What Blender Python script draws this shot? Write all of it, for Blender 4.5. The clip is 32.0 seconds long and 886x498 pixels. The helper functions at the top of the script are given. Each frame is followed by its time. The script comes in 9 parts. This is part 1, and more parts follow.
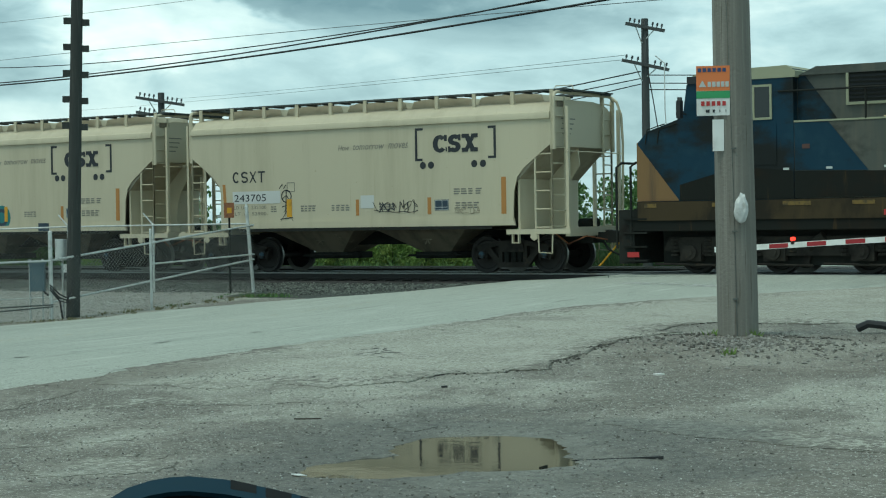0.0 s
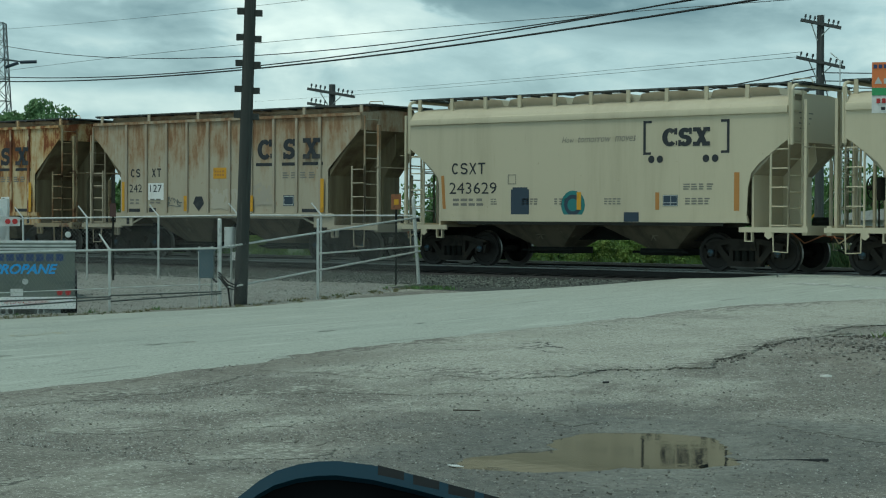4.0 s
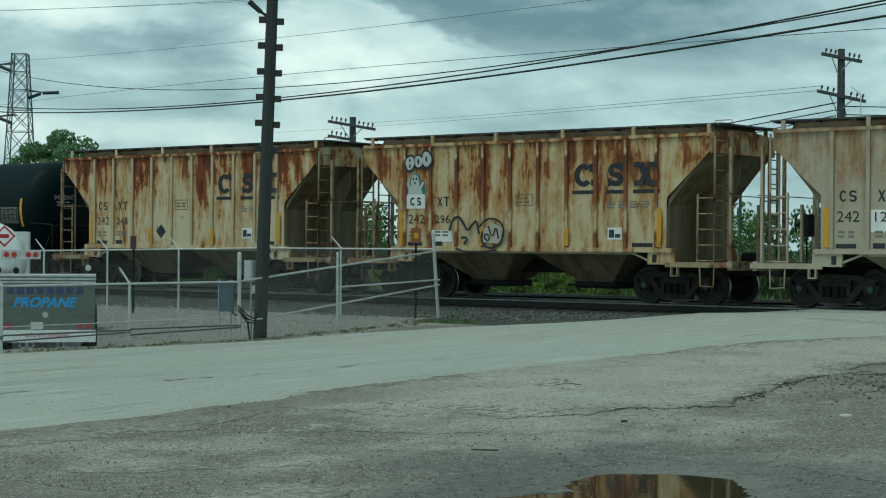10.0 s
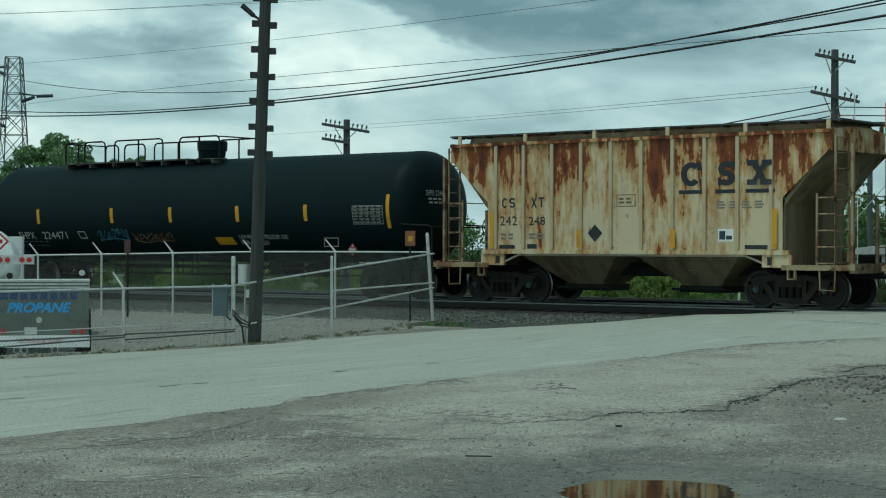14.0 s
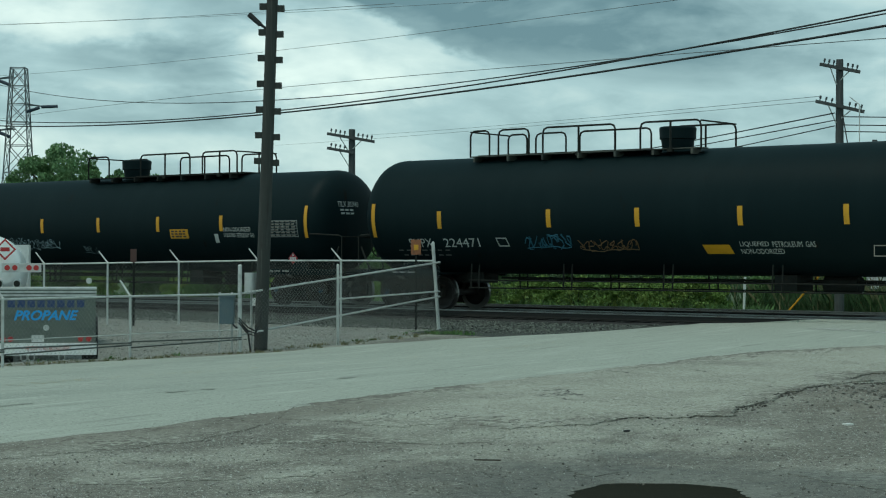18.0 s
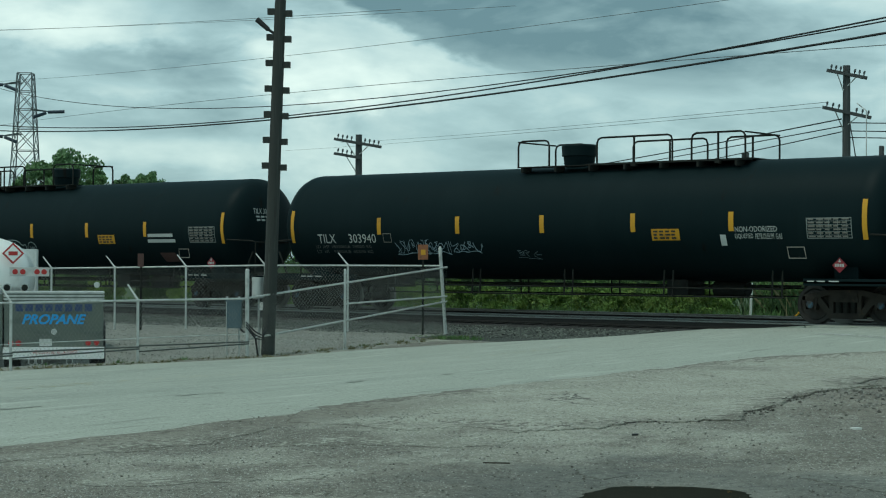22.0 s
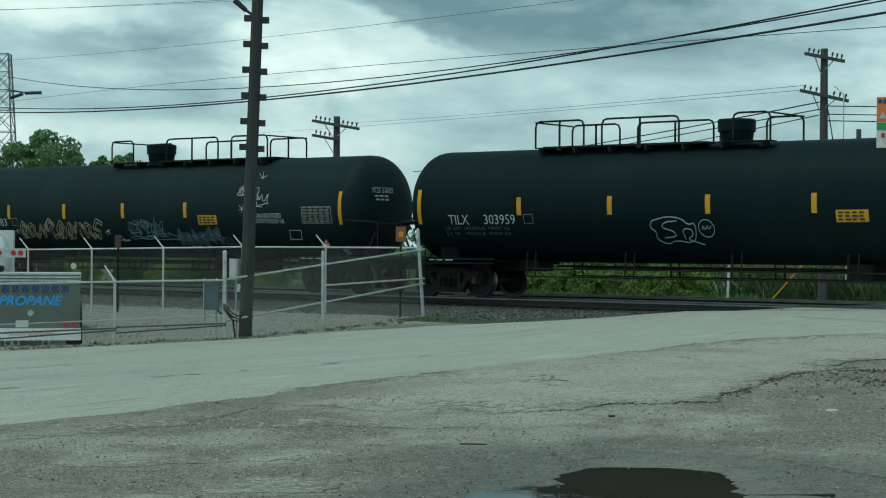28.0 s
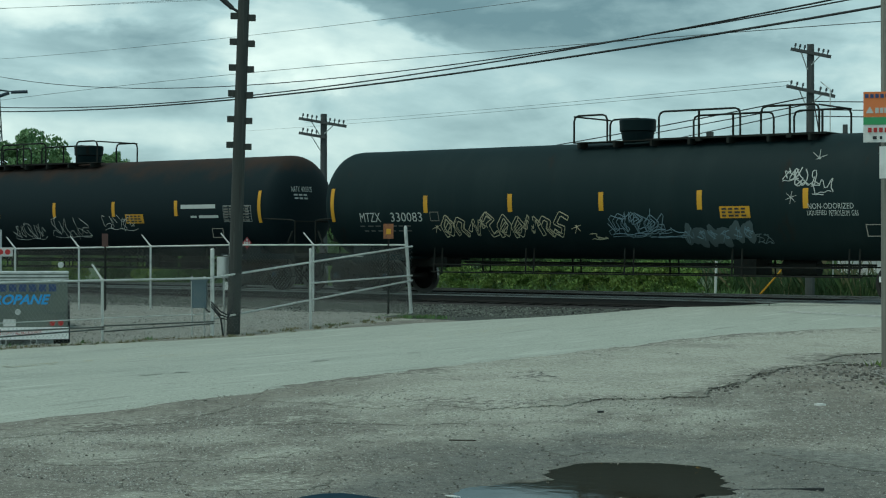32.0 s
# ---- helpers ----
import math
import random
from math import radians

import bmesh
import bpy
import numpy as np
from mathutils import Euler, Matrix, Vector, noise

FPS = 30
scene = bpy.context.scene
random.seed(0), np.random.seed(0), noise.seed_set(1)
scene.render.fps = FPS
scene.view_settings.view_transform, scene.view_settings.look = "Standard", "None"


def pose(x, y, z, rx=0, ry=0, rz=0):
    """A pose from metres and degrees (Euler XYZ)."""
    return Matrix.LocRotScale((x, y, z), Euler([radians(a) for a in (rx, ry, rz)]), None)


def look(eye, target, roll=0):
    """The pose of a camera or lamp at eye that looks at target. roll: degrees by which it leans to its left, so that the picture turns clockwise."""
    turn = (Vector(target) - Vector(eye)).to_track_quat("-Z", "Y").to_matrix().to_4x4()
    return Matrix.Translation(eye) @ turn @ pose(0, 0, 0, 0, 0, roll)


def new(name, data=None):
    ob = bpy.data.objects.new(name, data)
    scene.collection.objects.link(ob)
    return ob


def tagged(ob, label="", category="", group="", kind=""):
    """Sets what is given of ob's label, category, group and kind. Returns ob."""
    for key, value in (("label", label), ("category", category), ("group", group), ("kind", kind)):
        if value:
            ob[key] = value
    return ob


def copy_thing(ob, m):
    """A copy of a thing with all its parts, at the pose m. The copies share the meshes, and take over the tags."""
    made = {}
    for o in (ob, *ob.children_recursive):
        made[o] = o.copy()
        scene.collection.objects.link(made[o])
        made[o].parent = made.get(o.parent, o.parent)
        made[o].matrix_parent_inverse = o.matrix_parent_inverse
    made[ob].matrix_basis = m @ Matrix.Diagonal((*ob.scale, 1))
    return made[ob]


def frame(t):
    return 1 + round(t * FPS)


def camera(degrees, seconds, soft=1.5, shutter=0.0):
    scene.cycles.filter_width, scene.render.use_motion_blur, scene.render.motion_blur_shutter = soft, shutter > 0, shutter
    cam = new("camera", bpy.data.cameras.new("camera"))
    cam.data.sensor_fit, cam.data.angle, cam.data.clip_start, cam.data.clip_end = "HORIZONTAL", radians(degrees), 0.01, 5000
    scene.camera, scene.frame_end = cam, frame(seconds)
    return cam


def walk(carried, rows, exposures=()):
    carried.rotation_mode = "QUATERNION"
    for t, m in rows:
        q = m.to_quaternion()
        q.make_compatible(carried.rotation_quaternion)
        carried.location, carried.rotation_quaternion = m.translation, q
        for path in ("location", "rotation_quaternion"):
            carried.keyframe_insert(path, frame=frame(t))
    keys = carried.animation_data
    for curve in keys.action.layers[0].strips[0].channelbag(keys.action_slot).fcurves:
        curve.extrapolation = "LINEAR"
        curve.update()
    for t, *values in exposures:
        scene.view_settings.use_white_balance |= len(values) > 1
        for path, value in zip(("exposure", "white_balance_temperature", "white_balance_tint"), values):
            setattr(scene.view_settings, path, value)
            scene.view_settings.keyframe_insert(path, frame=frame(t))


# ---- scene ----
EXPO, KELVIN, TINT = 0.37, 6640, -6
cam = camera(27.532, 32.0, soft=1.12, shutter=0.0)

# seconds, eye, then yaw from the line square to the track, pitch and lean in degrees
PATH = [
    (0, 0.035, -0.102, 1.901, -33.144, -0.878, 0.866),
    (0.5, 0.008, -0.071, 1.887, -35.343, -0.917, 0.631),
    (1, 0.001, -0.054, 1.879, -36.137, -0.941, 0.374),
    (1.5, 0.004, -0.035, 1.872, -36.727, -0.804, 0.285),
    (2, -0.004, -0.029, 1.865, -37.222, -0.715, 0.249),
    (2.5, -0.003, -0.002, 1.859, -37.527, -0.579, 0.255),
    (3, -0.001, 0.013, 1.877, -37.778, -0.525, -0.067),
    (3.5, 0.001, 0.028, 1.849, -38.169, -0.877, -0.169),
    (5.5, -0.041, 0.007, 1.953, -39.093, -0.939, -0.465),
    (6, -0.042, -0.001, 1.940, -39.476, -0.680, -0.548),
    (6.5, -0.026, -0.000, 1.934, -39.715, -0.449, -0.573),
    (7, -0.014, 0.005, 1.925, -39.882, -0.240, -0.576),
    (7.5, -0.003, 0.016, 1.920, -39.875, -0.123, -0.594),
    (8, -0.004, 0.028, 1.929, -39.525, -0.090, -0.612),
    (8.5, 0.005, 0.048, 1.927, -39.425, -0.064, -0.598),
    (9, 0.010, 0.063, 1.945, -39.258, -0.093, -0.544),
    (9.5, 0.014, 0.054, 1.941, -39.251, -0.044, -0.428),
    (10, 0.010, 0.047, 1.949, -39.111, -0.039, -0.415),
    (10.5, 0.005, 0.042, 1.925, -39.181, 0.033, -0.403),
    (11, 0.003, 0.052, 1.939, -39.059, 0.049, -0.384),
    (11.5, 0.019, 0.076, 1.976, -38.941, -0.002, -0.247),
    (12, 0.016, 0.102, 1.998, -38.903, -0.028, -0.151),
    (12.5, 0.012, 0.125, 2.007, -38.838, -0.048, -0.195),
    (13, 0.014, 0.109, 2.005, -38.856, -0.038, -0.141),
    (13.5, 0.012, 0.092, 1.998, -38.931, -0.039, -0.132),
    (14, 0.005, 0.084, 1.998, -38.957, -0.012, -0.148),
    (14.5, -0.005, 0.088, 2.022, -38.750, -0.068, -0.129),
    (16.5, -0.010, 0.053, 1.991, -38.689, 0.064, -0.221),
    (17, 0.002, 0.030, 1.970, -38.844, 0.171, -0.160),
    (17.5, -0.003, 0.016, 1.947, -38.945, 0.274, -0.188),
    (18, 0.003, -0.001, 1.932, -39.067, 0.351, -0.180),
    (18.5, 0.001, -0.004, 1.925, -39.138, 0.417, -0.200),
    (19, 0.012, -0.008, 1.916, -39.185, 0.478, -0.171),
    (19.5, 0.005, -0.022, 1.915, -39.211, 0.517, -0.177),
    (20, 0.000, -0.023, 1.910, -39.234, 0.517, -0.202),
    (20.5, 0.004, -0.039, 1.902, -39.239, 0.545, -0.204),
    (21, -0.001, -0.032, 1.901, -39.250, 0.545, -0.203),
    (21.5, 0.002, -0.043, 1.917, -39.257, 0.521, -0.211),
    (22, -0.002, -0.051, 1.903, -39.244, 0.547, -0.284),
    (22.5, -0.000, -0.049, 1.903, -39.241, 0.510, -0.337),
    (23, -0.005, -0.051, 1.899, -39.221, 0.478, -0.417),
    (23.5, 0.002, -0.041, 1.901, -39.224, 0.471, -0.396),
    (24, 0.003, -0.045, 1.903, -39.202, 0.461, -0.421),
    (24.5, -0.007, -0.037, 1.899, -39.197, 0.459, -0.477),
    (26.5, 0.011, -0.041, 1.888, -38.964, 0.164, -0.423),
    (27, 0.002, -0.043, 1.895, -38.791, 0.068, -0.424),
    (27.5, 0.002, -0.041, 1.892, -38.657, 0.023, -0.402),
    (28, -0.000, -0.039, 1.892, -38.548, -0.004, -0.405),
    (28.5, 0.002, -0.033, 1.891, -38.450, -0.013, -0.341),
    (29, -0.003, -0.033, 1.885, -38.387, -0.024, -0.349),
    (29.5, -0.010, -0.035, 1.892, -38.338, -0.036, -0.325),
    (30, -0.011, -0.033, 1.883, -38.283, -0.043, -0.312),
    (30.5, 0.003, -0.034, 1.888, -38.250, -0.074, -0.212),
    (31, -0.004, -0.024, 1.887, -38.228, -0.078, -0.147),
    (31.5, -0.013, -0.030, 1.889, -38.191, -0.083, -0.150),
    (32, -0.010, -0.039, 1.881, -38.148, -0.082, -0.126),
]


def aim(x, y, z, yaw, pitch, lean):
    a, b = radians(yaw), radians(pitch)
    way = Vector((math.sin(a) * math.cos(b), math.cos(a) * math.cos(b), math.sin(b)))
    eye = Vector((x, y, z))
    return look(eye, eye + way * 10, -lean)


# how far the train has rolled along the track, seconds and metres
ROLL = [
    (0, -31.35), (0.5, -29.63), (1, -27.89), (1.5, -26.12), (2, -24.32), (2.5, -22.50), (3, -20.66), (3.5, -18.81), (5.5, -11.32), (6, -9.43), (6.5, -7.53), (7, -5.62), (7.5, -3.70), (8, -1.76), (8.5, 0.18), (9, 2.13), (9.5, 4.10), (10, 6.10), (10.5, 8.12), (11, 10.14), (11.5, 12.14), (12, 14.14), (12.5, 16.15), (13, 18.17), (13.5, 20.19), (14, 22.23), (14.5, 24.28), (16.5, 32.52), (17, 34.59), (17.5, 36.67), (18, 38.77), (18.5, 40.88), (19, 43.00), (19.5, 45.13), (20, 47.27), (20.5, 49.41), (21, 51.55), (21.5, 53.69), (22, 55.83), (22.5, 57.98), (23, 60.14), (23.5, 62.31), (24, 64.49), (24.5, 66.68), (26.5, 75.47), (27, 77.67), (27.5, 79.89), (28, 82.11), (28.5, 84.35), (29, 86.59), (29.5, 88.85), (30, 91.10), (30.5, 93.35), (31, 95.61), (31.5, 97.88), (32, 100.15),
]
walk(cam, [(r[0], aim(*r[1:])) for r in PATH], exposures=[(0, EXPO + 0.32, KELVIN, TINT), (2, EXPO + 0.26, KELVIN, TINT), (3, EXPO + 0.11, KELVIN, TINT), (6, EXPO, KELVIN, TINT), (24, EXPO, KELVIN, TINT), (30, EXPO + 0.05, KELVIN, TINT), (32, EXPO + 0.05, KELVIN, TINT)])

# ---- sky and sun ----
SUN_UP, SUN_TURN = radians(66), radians(200)
world = bpy.data.worlds.new("world")
scene.world = world
world.use_nodes = True
wn, wl = world.node_tree.nodes, world.node_tree.links
wn.clear()


def wnode(kind, **values):
    n = wn.new(kind)
    for k, v in values.items():
        n.inputs[k.replace("_", " ")].default_value = v
    return n


sky = wn.new("ShaderNodeTexSky")
sky.sky_type, sky.sun_disc = "NISHITA", False
sky.sun_elevation, sky.sun_rotation = SUN_UP, SUN_TURN
tc = wn.new("ShaderNodeTexCoord")
sep = wn.new("ShaderNodeSeparateXYZ")
wl.new(tc.outputs["Generated"], sep.inputs[0])


def wmath(op, a, b=None):
    n = wn.new("ShaderNodeMath")
    n.operation = op
    for i, v in enumerate((a, b)):
        if v is None:
            continue
        if isinstance(v, (int, float)):
            n.inputs[i].default_value = v
        else:
            wl.new(v, n.inputs[i])
    return n.outputs[0]


def wsmooth(v, low, high):
    n = wn.new("ShaderNodeMapRange")
    n.interpolation_type = "SMOOTHSTEP"
    n.inputs[1].default_value, n.inputs[2].default_value = low, high
    wl.new(v, n.inputs[0])
    return n.outputs[0]


def cloud_noise(scale, flat, at, detail=8.0, rough=0.5, twist=0.4):
    mp = wn.new("ShaderNodeMapping")
    mp.inputs["Scale"].default_value, mp.inputs["Location"].default_value = (1, 1, flat), at
    wl.new(tc.outputs["Generated"], mp.inputs[0])
    n = wnode("ShaderNodeTexNoise", Scale=scale, Detail=detail, Roughness=rough, Distortion=twist)
    wl.new(mp.outputs[0], n.inputs["Vector"])
    return wmath("SUBTRACT", n.outputs[0], 0.5)


# bearing from the north-west and height above the horizon, in radians
bear = wmath("ARCTAN2", wmath("ADD", wmath("MULTIPLY", sep.outputs[0], 0.7787), wmath("MULTIPLY", sep.outputs[1], 0.6274)),
             wmath("ADD", wmath("MULTIPLY", sep.outputs[0], -0.6274), wmath("MULTIPLY", sep.outputs[1], 0.7787)))
rise = sep.outputs[2]
big = cloud_noise(7.0, 2.6, (1.3, 0.4, 0.2), rough=0.52, twist=0.8)
mid = cloud_noise(19.0, 3.0, (4.1, 2.7, 0.9), rough=0.5, twist=0.5)
fine = cloud_noise(46.0, 2.2, (7.2, 1.1, 3.3), 5.0, 0.55, 0.2)


def lump(a0, r0, wide, tall, tilt=0.0):
    """A soft cloud round one bearing and height, with an edge that wanders."""
    da = wmath("ADD", wmath("SUBTRACT", bear, a0), wmath("MULTIPLY", mid, wide * 1.1))
    dr = wmath("ADD", wmath("SUBTRACT", wmath("SUBTRACT", rise, r0), wmath("MULTIPLY", da, tilt)), wmath("MULTIPLY", fine, tall * 0.9))
    d = wmath("ADD", wmath("POWER", wmath("ABSOLUTE", wmath("DIVIDE", da, wide)), 2.0), wmath("POWER", wmath("ABSOLUTE", wmath("DIVIDE", dr, tall)), 2.0))
    return wsmooth(d, 1.6, 0.1)


cover = wmath("ADD", wmath("ADD", wmath("MULTIPLY", big, 0.95), wmath("MULTIPLY", mid, 0.55)), wmath("MULTIPLY", fine, 0.20))
cover = wmath("ADD", cover, wmath("SUBTRACT", 0.588, wmath("MULTIPLY", wmath("MINIMUM", rise, 0.5), 0.55)))
cover = wmath("SUBTRACT", cover, wmath("MULTIPLY", wsmooth(rise, 0.085, 0.04), 0.09))
# the heavy bank with its ragged edge
edge = wmath("ADD", wmath("ADD", bear, 0.014), wmath("MULTIPLY", wmath("SUBTRACT", rise, 0.119), 2.1))
edge = wmath("ADD", edge, wmath("ADD", wmath("MULTIPLY", mid, 0.05), wmath("MULTIPLY", fine, 0.035)))
foot = wmath("ADD", wmath("SUBTRACT", rise, 0.100), wmath("ADD", wmath("MULTIPLY", mid, 0.03), wmath("MULTIPLY", fine, 0.012)))
bank = wmath("MULTIPLY", wmath("MULTIPLY", wsmooth(edge, -0.004, 0.016), wsmooth(foot, -0.010, 0.018)), wsmooth(bear, 0.26, 0.03))
cover = wmath("SUBTRACT", cover, wmath("MULTIPLY", bank, 0.42))
for a0, r0, wide, tall, much in ((-0.060, 0.112, 0.062, 0.026, 0.34), (-0.21, 0.132, 0.07, 0.016, 0.22), (-0.15, 0.109, 0.06, 0.012, -0.20), (-0.16, 0.080, 0.11, 0.012, -0.16),
                                 (-0.20, 0.062, 0.10, 0.010, 0.12), (0.15, 0.080, 0.17, 0.045, -0.06), (0.17, 0.105, 0.07, 0.012, -0.10), (-0.06, 0.058, 0.06, 0.008, 0.06)):
    cover = wmath("ADD", cover, wmath("MULTIPLY", lump(a0, r0, wide, tall), much))
ramp = wn.new("ShaderNodeValToRGB")
ramp.color_ramp.elements[0].position, ramp.color_ramp.elements[0].color = 0.08, (0.12, 0.205, 0.255, 1)
ramp.color_ramp.elements[1].position, ramp.color_ramp.elements[1].color = 0.98, (0.74, 0.83, 0.85, 1)
e = ramp.color_ramp.elements.new(0.5)
e.color = (0.355, 0.485, 0.55, 1)
wl.new(cover, ramp.inputs[0])
clouds = wnode("ShaderNodeBackground", Strength=1.0)
wl.new(ramp.outputs[0], clouds.inputs[0])
clear = wnode("ShaderNodeBackground", Strength=0.07)
wl.new(sky.outputs[0], clear.inputs[0])
both = wn.new("ShaderNodeMixShader")
both.inputs[0].default_value = 0.88
wl.new(clear.outputs[0], both.inputs[1])
wl.new(clouds.outputs[0], both.inputs[2])
wout = wn.new("ShaderNodeOutputWorld")
wl.new(both.outputs[0], wout.inputs[0])

sun = new("sun", bpy.data.lights.new("sun", "SUN"))
sun.data.energy, sun.data.angle, sun.data.color = 0.95, radians(25), (1.0, 0.97, 0.92)
sun.matrix_world = pose(0, 0, 60, 90 - math.degrees(SUN_UP), 0, 180 - math.degrees(SUN_TURN))

# ---- materials ----
def material(name, base, rough=0.8, metal=0.0, spots=(), bump=0.0, bump_scale=40.0, spec=0.5, stretch=(1, 1, 1)):
    """A surface of a base colour with layers of noise: each of spots is (colour, scale, low, high, detail, stretch)."""
    m = bpy.data.materials.new(name)
    m.use_nodes = True
    nt = m.node_tree
    n, l = nt.nodes, nt.links
    b = n["Principled BSDF"]
    b.inputs["Roughness"].default_value, b.inputs["Metallic"].default_value = rough, metal
    b.inputs["Specular IOR Level"].default_value = spec
    b.inputs["Base Color"].default_value = (*base, 1)
    co = n.new("ShaderNodeTexCoord").outputs["Object"]
    colour = None
    for i, (tint, scale, low, high, detail, pull) in enumerate(spots):
        mp = n.new("ShaderNodeMapping")
        mp.inputs["Scale"].default_value = pull
        mp.inputs["Location"].default_value = (i * 7.3, i * 3.1, i * 5.7)
        l.new(co, mp.inputs[0])
        tx = n.new("ShaderNodeTexNoise")
        tx.inputs["Scale"].default_value, tx.inputs["Detail"].default_value = scale, detail
        tx.inputs["Roughness"].default_value = 0.62
        l.new(mp.outputs[0], tx.inputs["Vector"])
        rp = n.new("ShaderNodeMapRange")
        rp.inputs[1].default_value, rp.inputs[2].default_value = low, high
        rp.interpolation_type = "SMOOTHSTEP"
        l.new(tx.outputs[0], rp.inputs[0])
        mx = n.new("ShaderNodeMix")
        mx.data_type = "RGBA"
        l.new(rp.outputs[0], mx.inputs[0])
        if colour is None:
            mx.inputs[6].default_value = (*base, 1)
        else:
            l.new(colour, mx.inputs[6])
        mx.inputs[7].default_value = (*tint, 1)
        colour = mx.outputs[2]
    if colour is not None:
        l.new(colour, b.inputs["Base Color"])
    if bump:
        tx = n.new("ShaderNodeTexNoise")
        tx.inputs["Scale"].default_value, tx.inputs["Detail"].default_value = bump_scale, 6
        l.new(co, tx.inputs["Vector"])
        bp = n.new("ShaderNodeBump")
        bp.inputs["Strength"].default_value, bp.inputs["Distance"].default_value = 1.0, bump
        l.new(tx.outputs[0], bp.inputs["Height"])
        l.new(bp.outputs[0], b.inputs["Normal"])
    return m


ONE = (1, 1, 1)
STREAK = (1.6, 1.0, 0.16)
M = {}
M["road"] = material("worn_road", (0.362, 0.388, 0.338), 0.9, spots=[
    ((0.305, 0.33, 0.29), 0.35, 0.48, 0.68, 6, (1, 0.25, 1)), ((0.42, 0.452, 0.40), 1.4, 0.52, 0.75, 6, (1, 0.3, 1)),
    ((0.19, 0.19, 0.175), 22.0, 0.55, 0.66, 6, ONE), ((0.52, 0.54, 0.49), 25.0, 0.55, 0.66, 6, ONE), ((0.455, 0.485, 0.43), 3.0, 0.56, 0.70, 9, (1.2, 0.12, 1)), ((0.25, 0.265, 0.235), 4.0, 0.57, 0.72, 9, (1.0, 0.10, 1))], bump=0.006, bump_scale=30.0)
M["gravel"] = material("yard_gravel", (0.275, 0.285, 0.255), 0.95, spots=[
    ((0.24, 0.235, 0.21), 1.2, 0.42, 0.66, 6, ONE), ((0.14, 0.135, 0.12), 24.0, 0.50, 0.60, 5, ONE), ((0.46, 0.45, 0.42), 38.0, 0.56, 0.66, 4, ONE)], bump=0.04, bump_scale=24.0)
M["ballast"] = material("track_ballast", (0.055, 0.063, 0.055), 0.95, spots=[
    ((0.036, 0.042, 0.036), 10.0, 0.46, 0.60, 5, ONE), ((0.17, 0.165, 0.15), 22.0, 0.58, 0.70, 4, ONE)], bump=0.05, bump_scale=12.0)
# oily ballast, with the shade along the train also put into its tone
M["ballast_dark"] = material("oily_shaded_ballast", (0.030, 0.028, 0.026), 0.95, spots=[((0.012, 0.011, 0.010), 9.0, 0.46, 0.60, 5, ONE), ((0.07, 0.066, 0.06), 20.0, 0.60, 0.72, 4, ONE)], bump=0.05, bump_scale=12.0)
M["far_field"] = material("far_grass", (0.055, 0.09, 0.035), 0.95, spots=[((0.09, 0.12, 0.05), 0.3, 0.45, 0.65, 6, ONE), ((0.03, 0.05, 0.02), 1.5, 0.5, 0.7, 5, ONE)])
M["beige"] = material("beige_paint", (0.53, 0.475, 0.345), 0.55, spots=[
    ((0.445, 0.395, 0.28), 0.8, 0.45, 0.75, 6, STREAK), ((0.37, 0.31, 0.21), 2.6, 0.62, 0.82, 6, (2.2, 1, 0.12)), ((0.36, 0.30, 0.2), 9.0, 0.66, 0.78, 5, ONE)])
# the end sheets' beige: dust, and their shade put into the tone
M["beige_dimmed"] = material("dust_and_shade_beige", (0.37, 0.33, 0.245), 0.75, spots=[((0.25, 0.215, 0.155), 1.2, 0.45, 0.70, 7, STREAK)])
# dusty beige for the bays, darkened further for the shade under the car
M["beige_deep"] = material("dusty_shaded_beige", (0.225, 0.195, 0.14), 0.8, spots=[((0.13, 0.11, 0.08), 1.2, 0.42, 0.68, 7, STREAK), ((0.42, 0.37, 0.27), 3.0, 0.6, 0.8, 5, ONE)])
M["rust_dark"] = material("dirty_rust", (0.20, 0.15, 0.10), 0.8, spots=[((0.12, 0.07, 0.045), 1.4, 0.45, 0.65, 7, STREAK), ((0.30, 0.24, 0.16), 1.1, 0.58, 0.78, 6, ONE)])
M["black_steel"] = material("dark_steel", (0.020, 0.0225, 0.020), 0.85, spots=[((0.014, 0.012, 0.010), 3.0, 0.5, 0.72, 6, ONE), ((0.034, 0.026, 0.019), 4.5, 0.58, 0.74, 7, ONE)], spec=0.2)
M["wheel"] = material("wheel_steel", (0.021, 0.0195, 0.017), 0.7, spots=[((0.020, 0.014, 0.011), 5.0, 0.5, 0.7, 5, ONE)])
M["tank"] = material("black_tank", (0.0064, 0.0156, 0.0176), 0.5, spots=[((0.0085, 0.0185, 0.0205), 0.8, 0.48, 0.72, 7, STREAK), ((0.011, 0.009, 0.007), 2.4, 0.62, 0.78, 7, (1.5, 1, 0.2))], spec=0.07)
M["tank_dull"] = material("weathered_tank", (0.0112, 0.0232, 0.0252), 0.6, spots=[((0.0150, 0.0280, 0.0295), 0.7, 0.48, 0.7, 7, STREAK), ((0.022, 0.018, 0.015), 1.3, 0.60, 0.76, 6, STREAK)], spec=0.10)
M["yellow"] = material("yellow_tape", (0.62, 0.31, 0.015), 0.5, spots=[((0.40, 0.20, 0.02), 3.0, 0.52, 0.72, 6, ONE)])
M["orange"] = material("orange_tape", (0.42, 0.19, 0.05), 0.6)
M["letter_black"] = material("black_letters", (0.018, 0.022, 0.028), 0.6, spots=[((0.05, 0.05, 0.05), 4, 0.5, 0.75, 5, ONE)])
M["letter_white"] = material("white_letters", (0.50, 0.53, 0.51), 0.6)
M["letter_dim"] = material("worn_white_letters", (0.22, 0.245, 0.24), 0.65)
M["letter_faint"] = material("faint_letters", (0.12, 0.125, 0.12), 0.65)
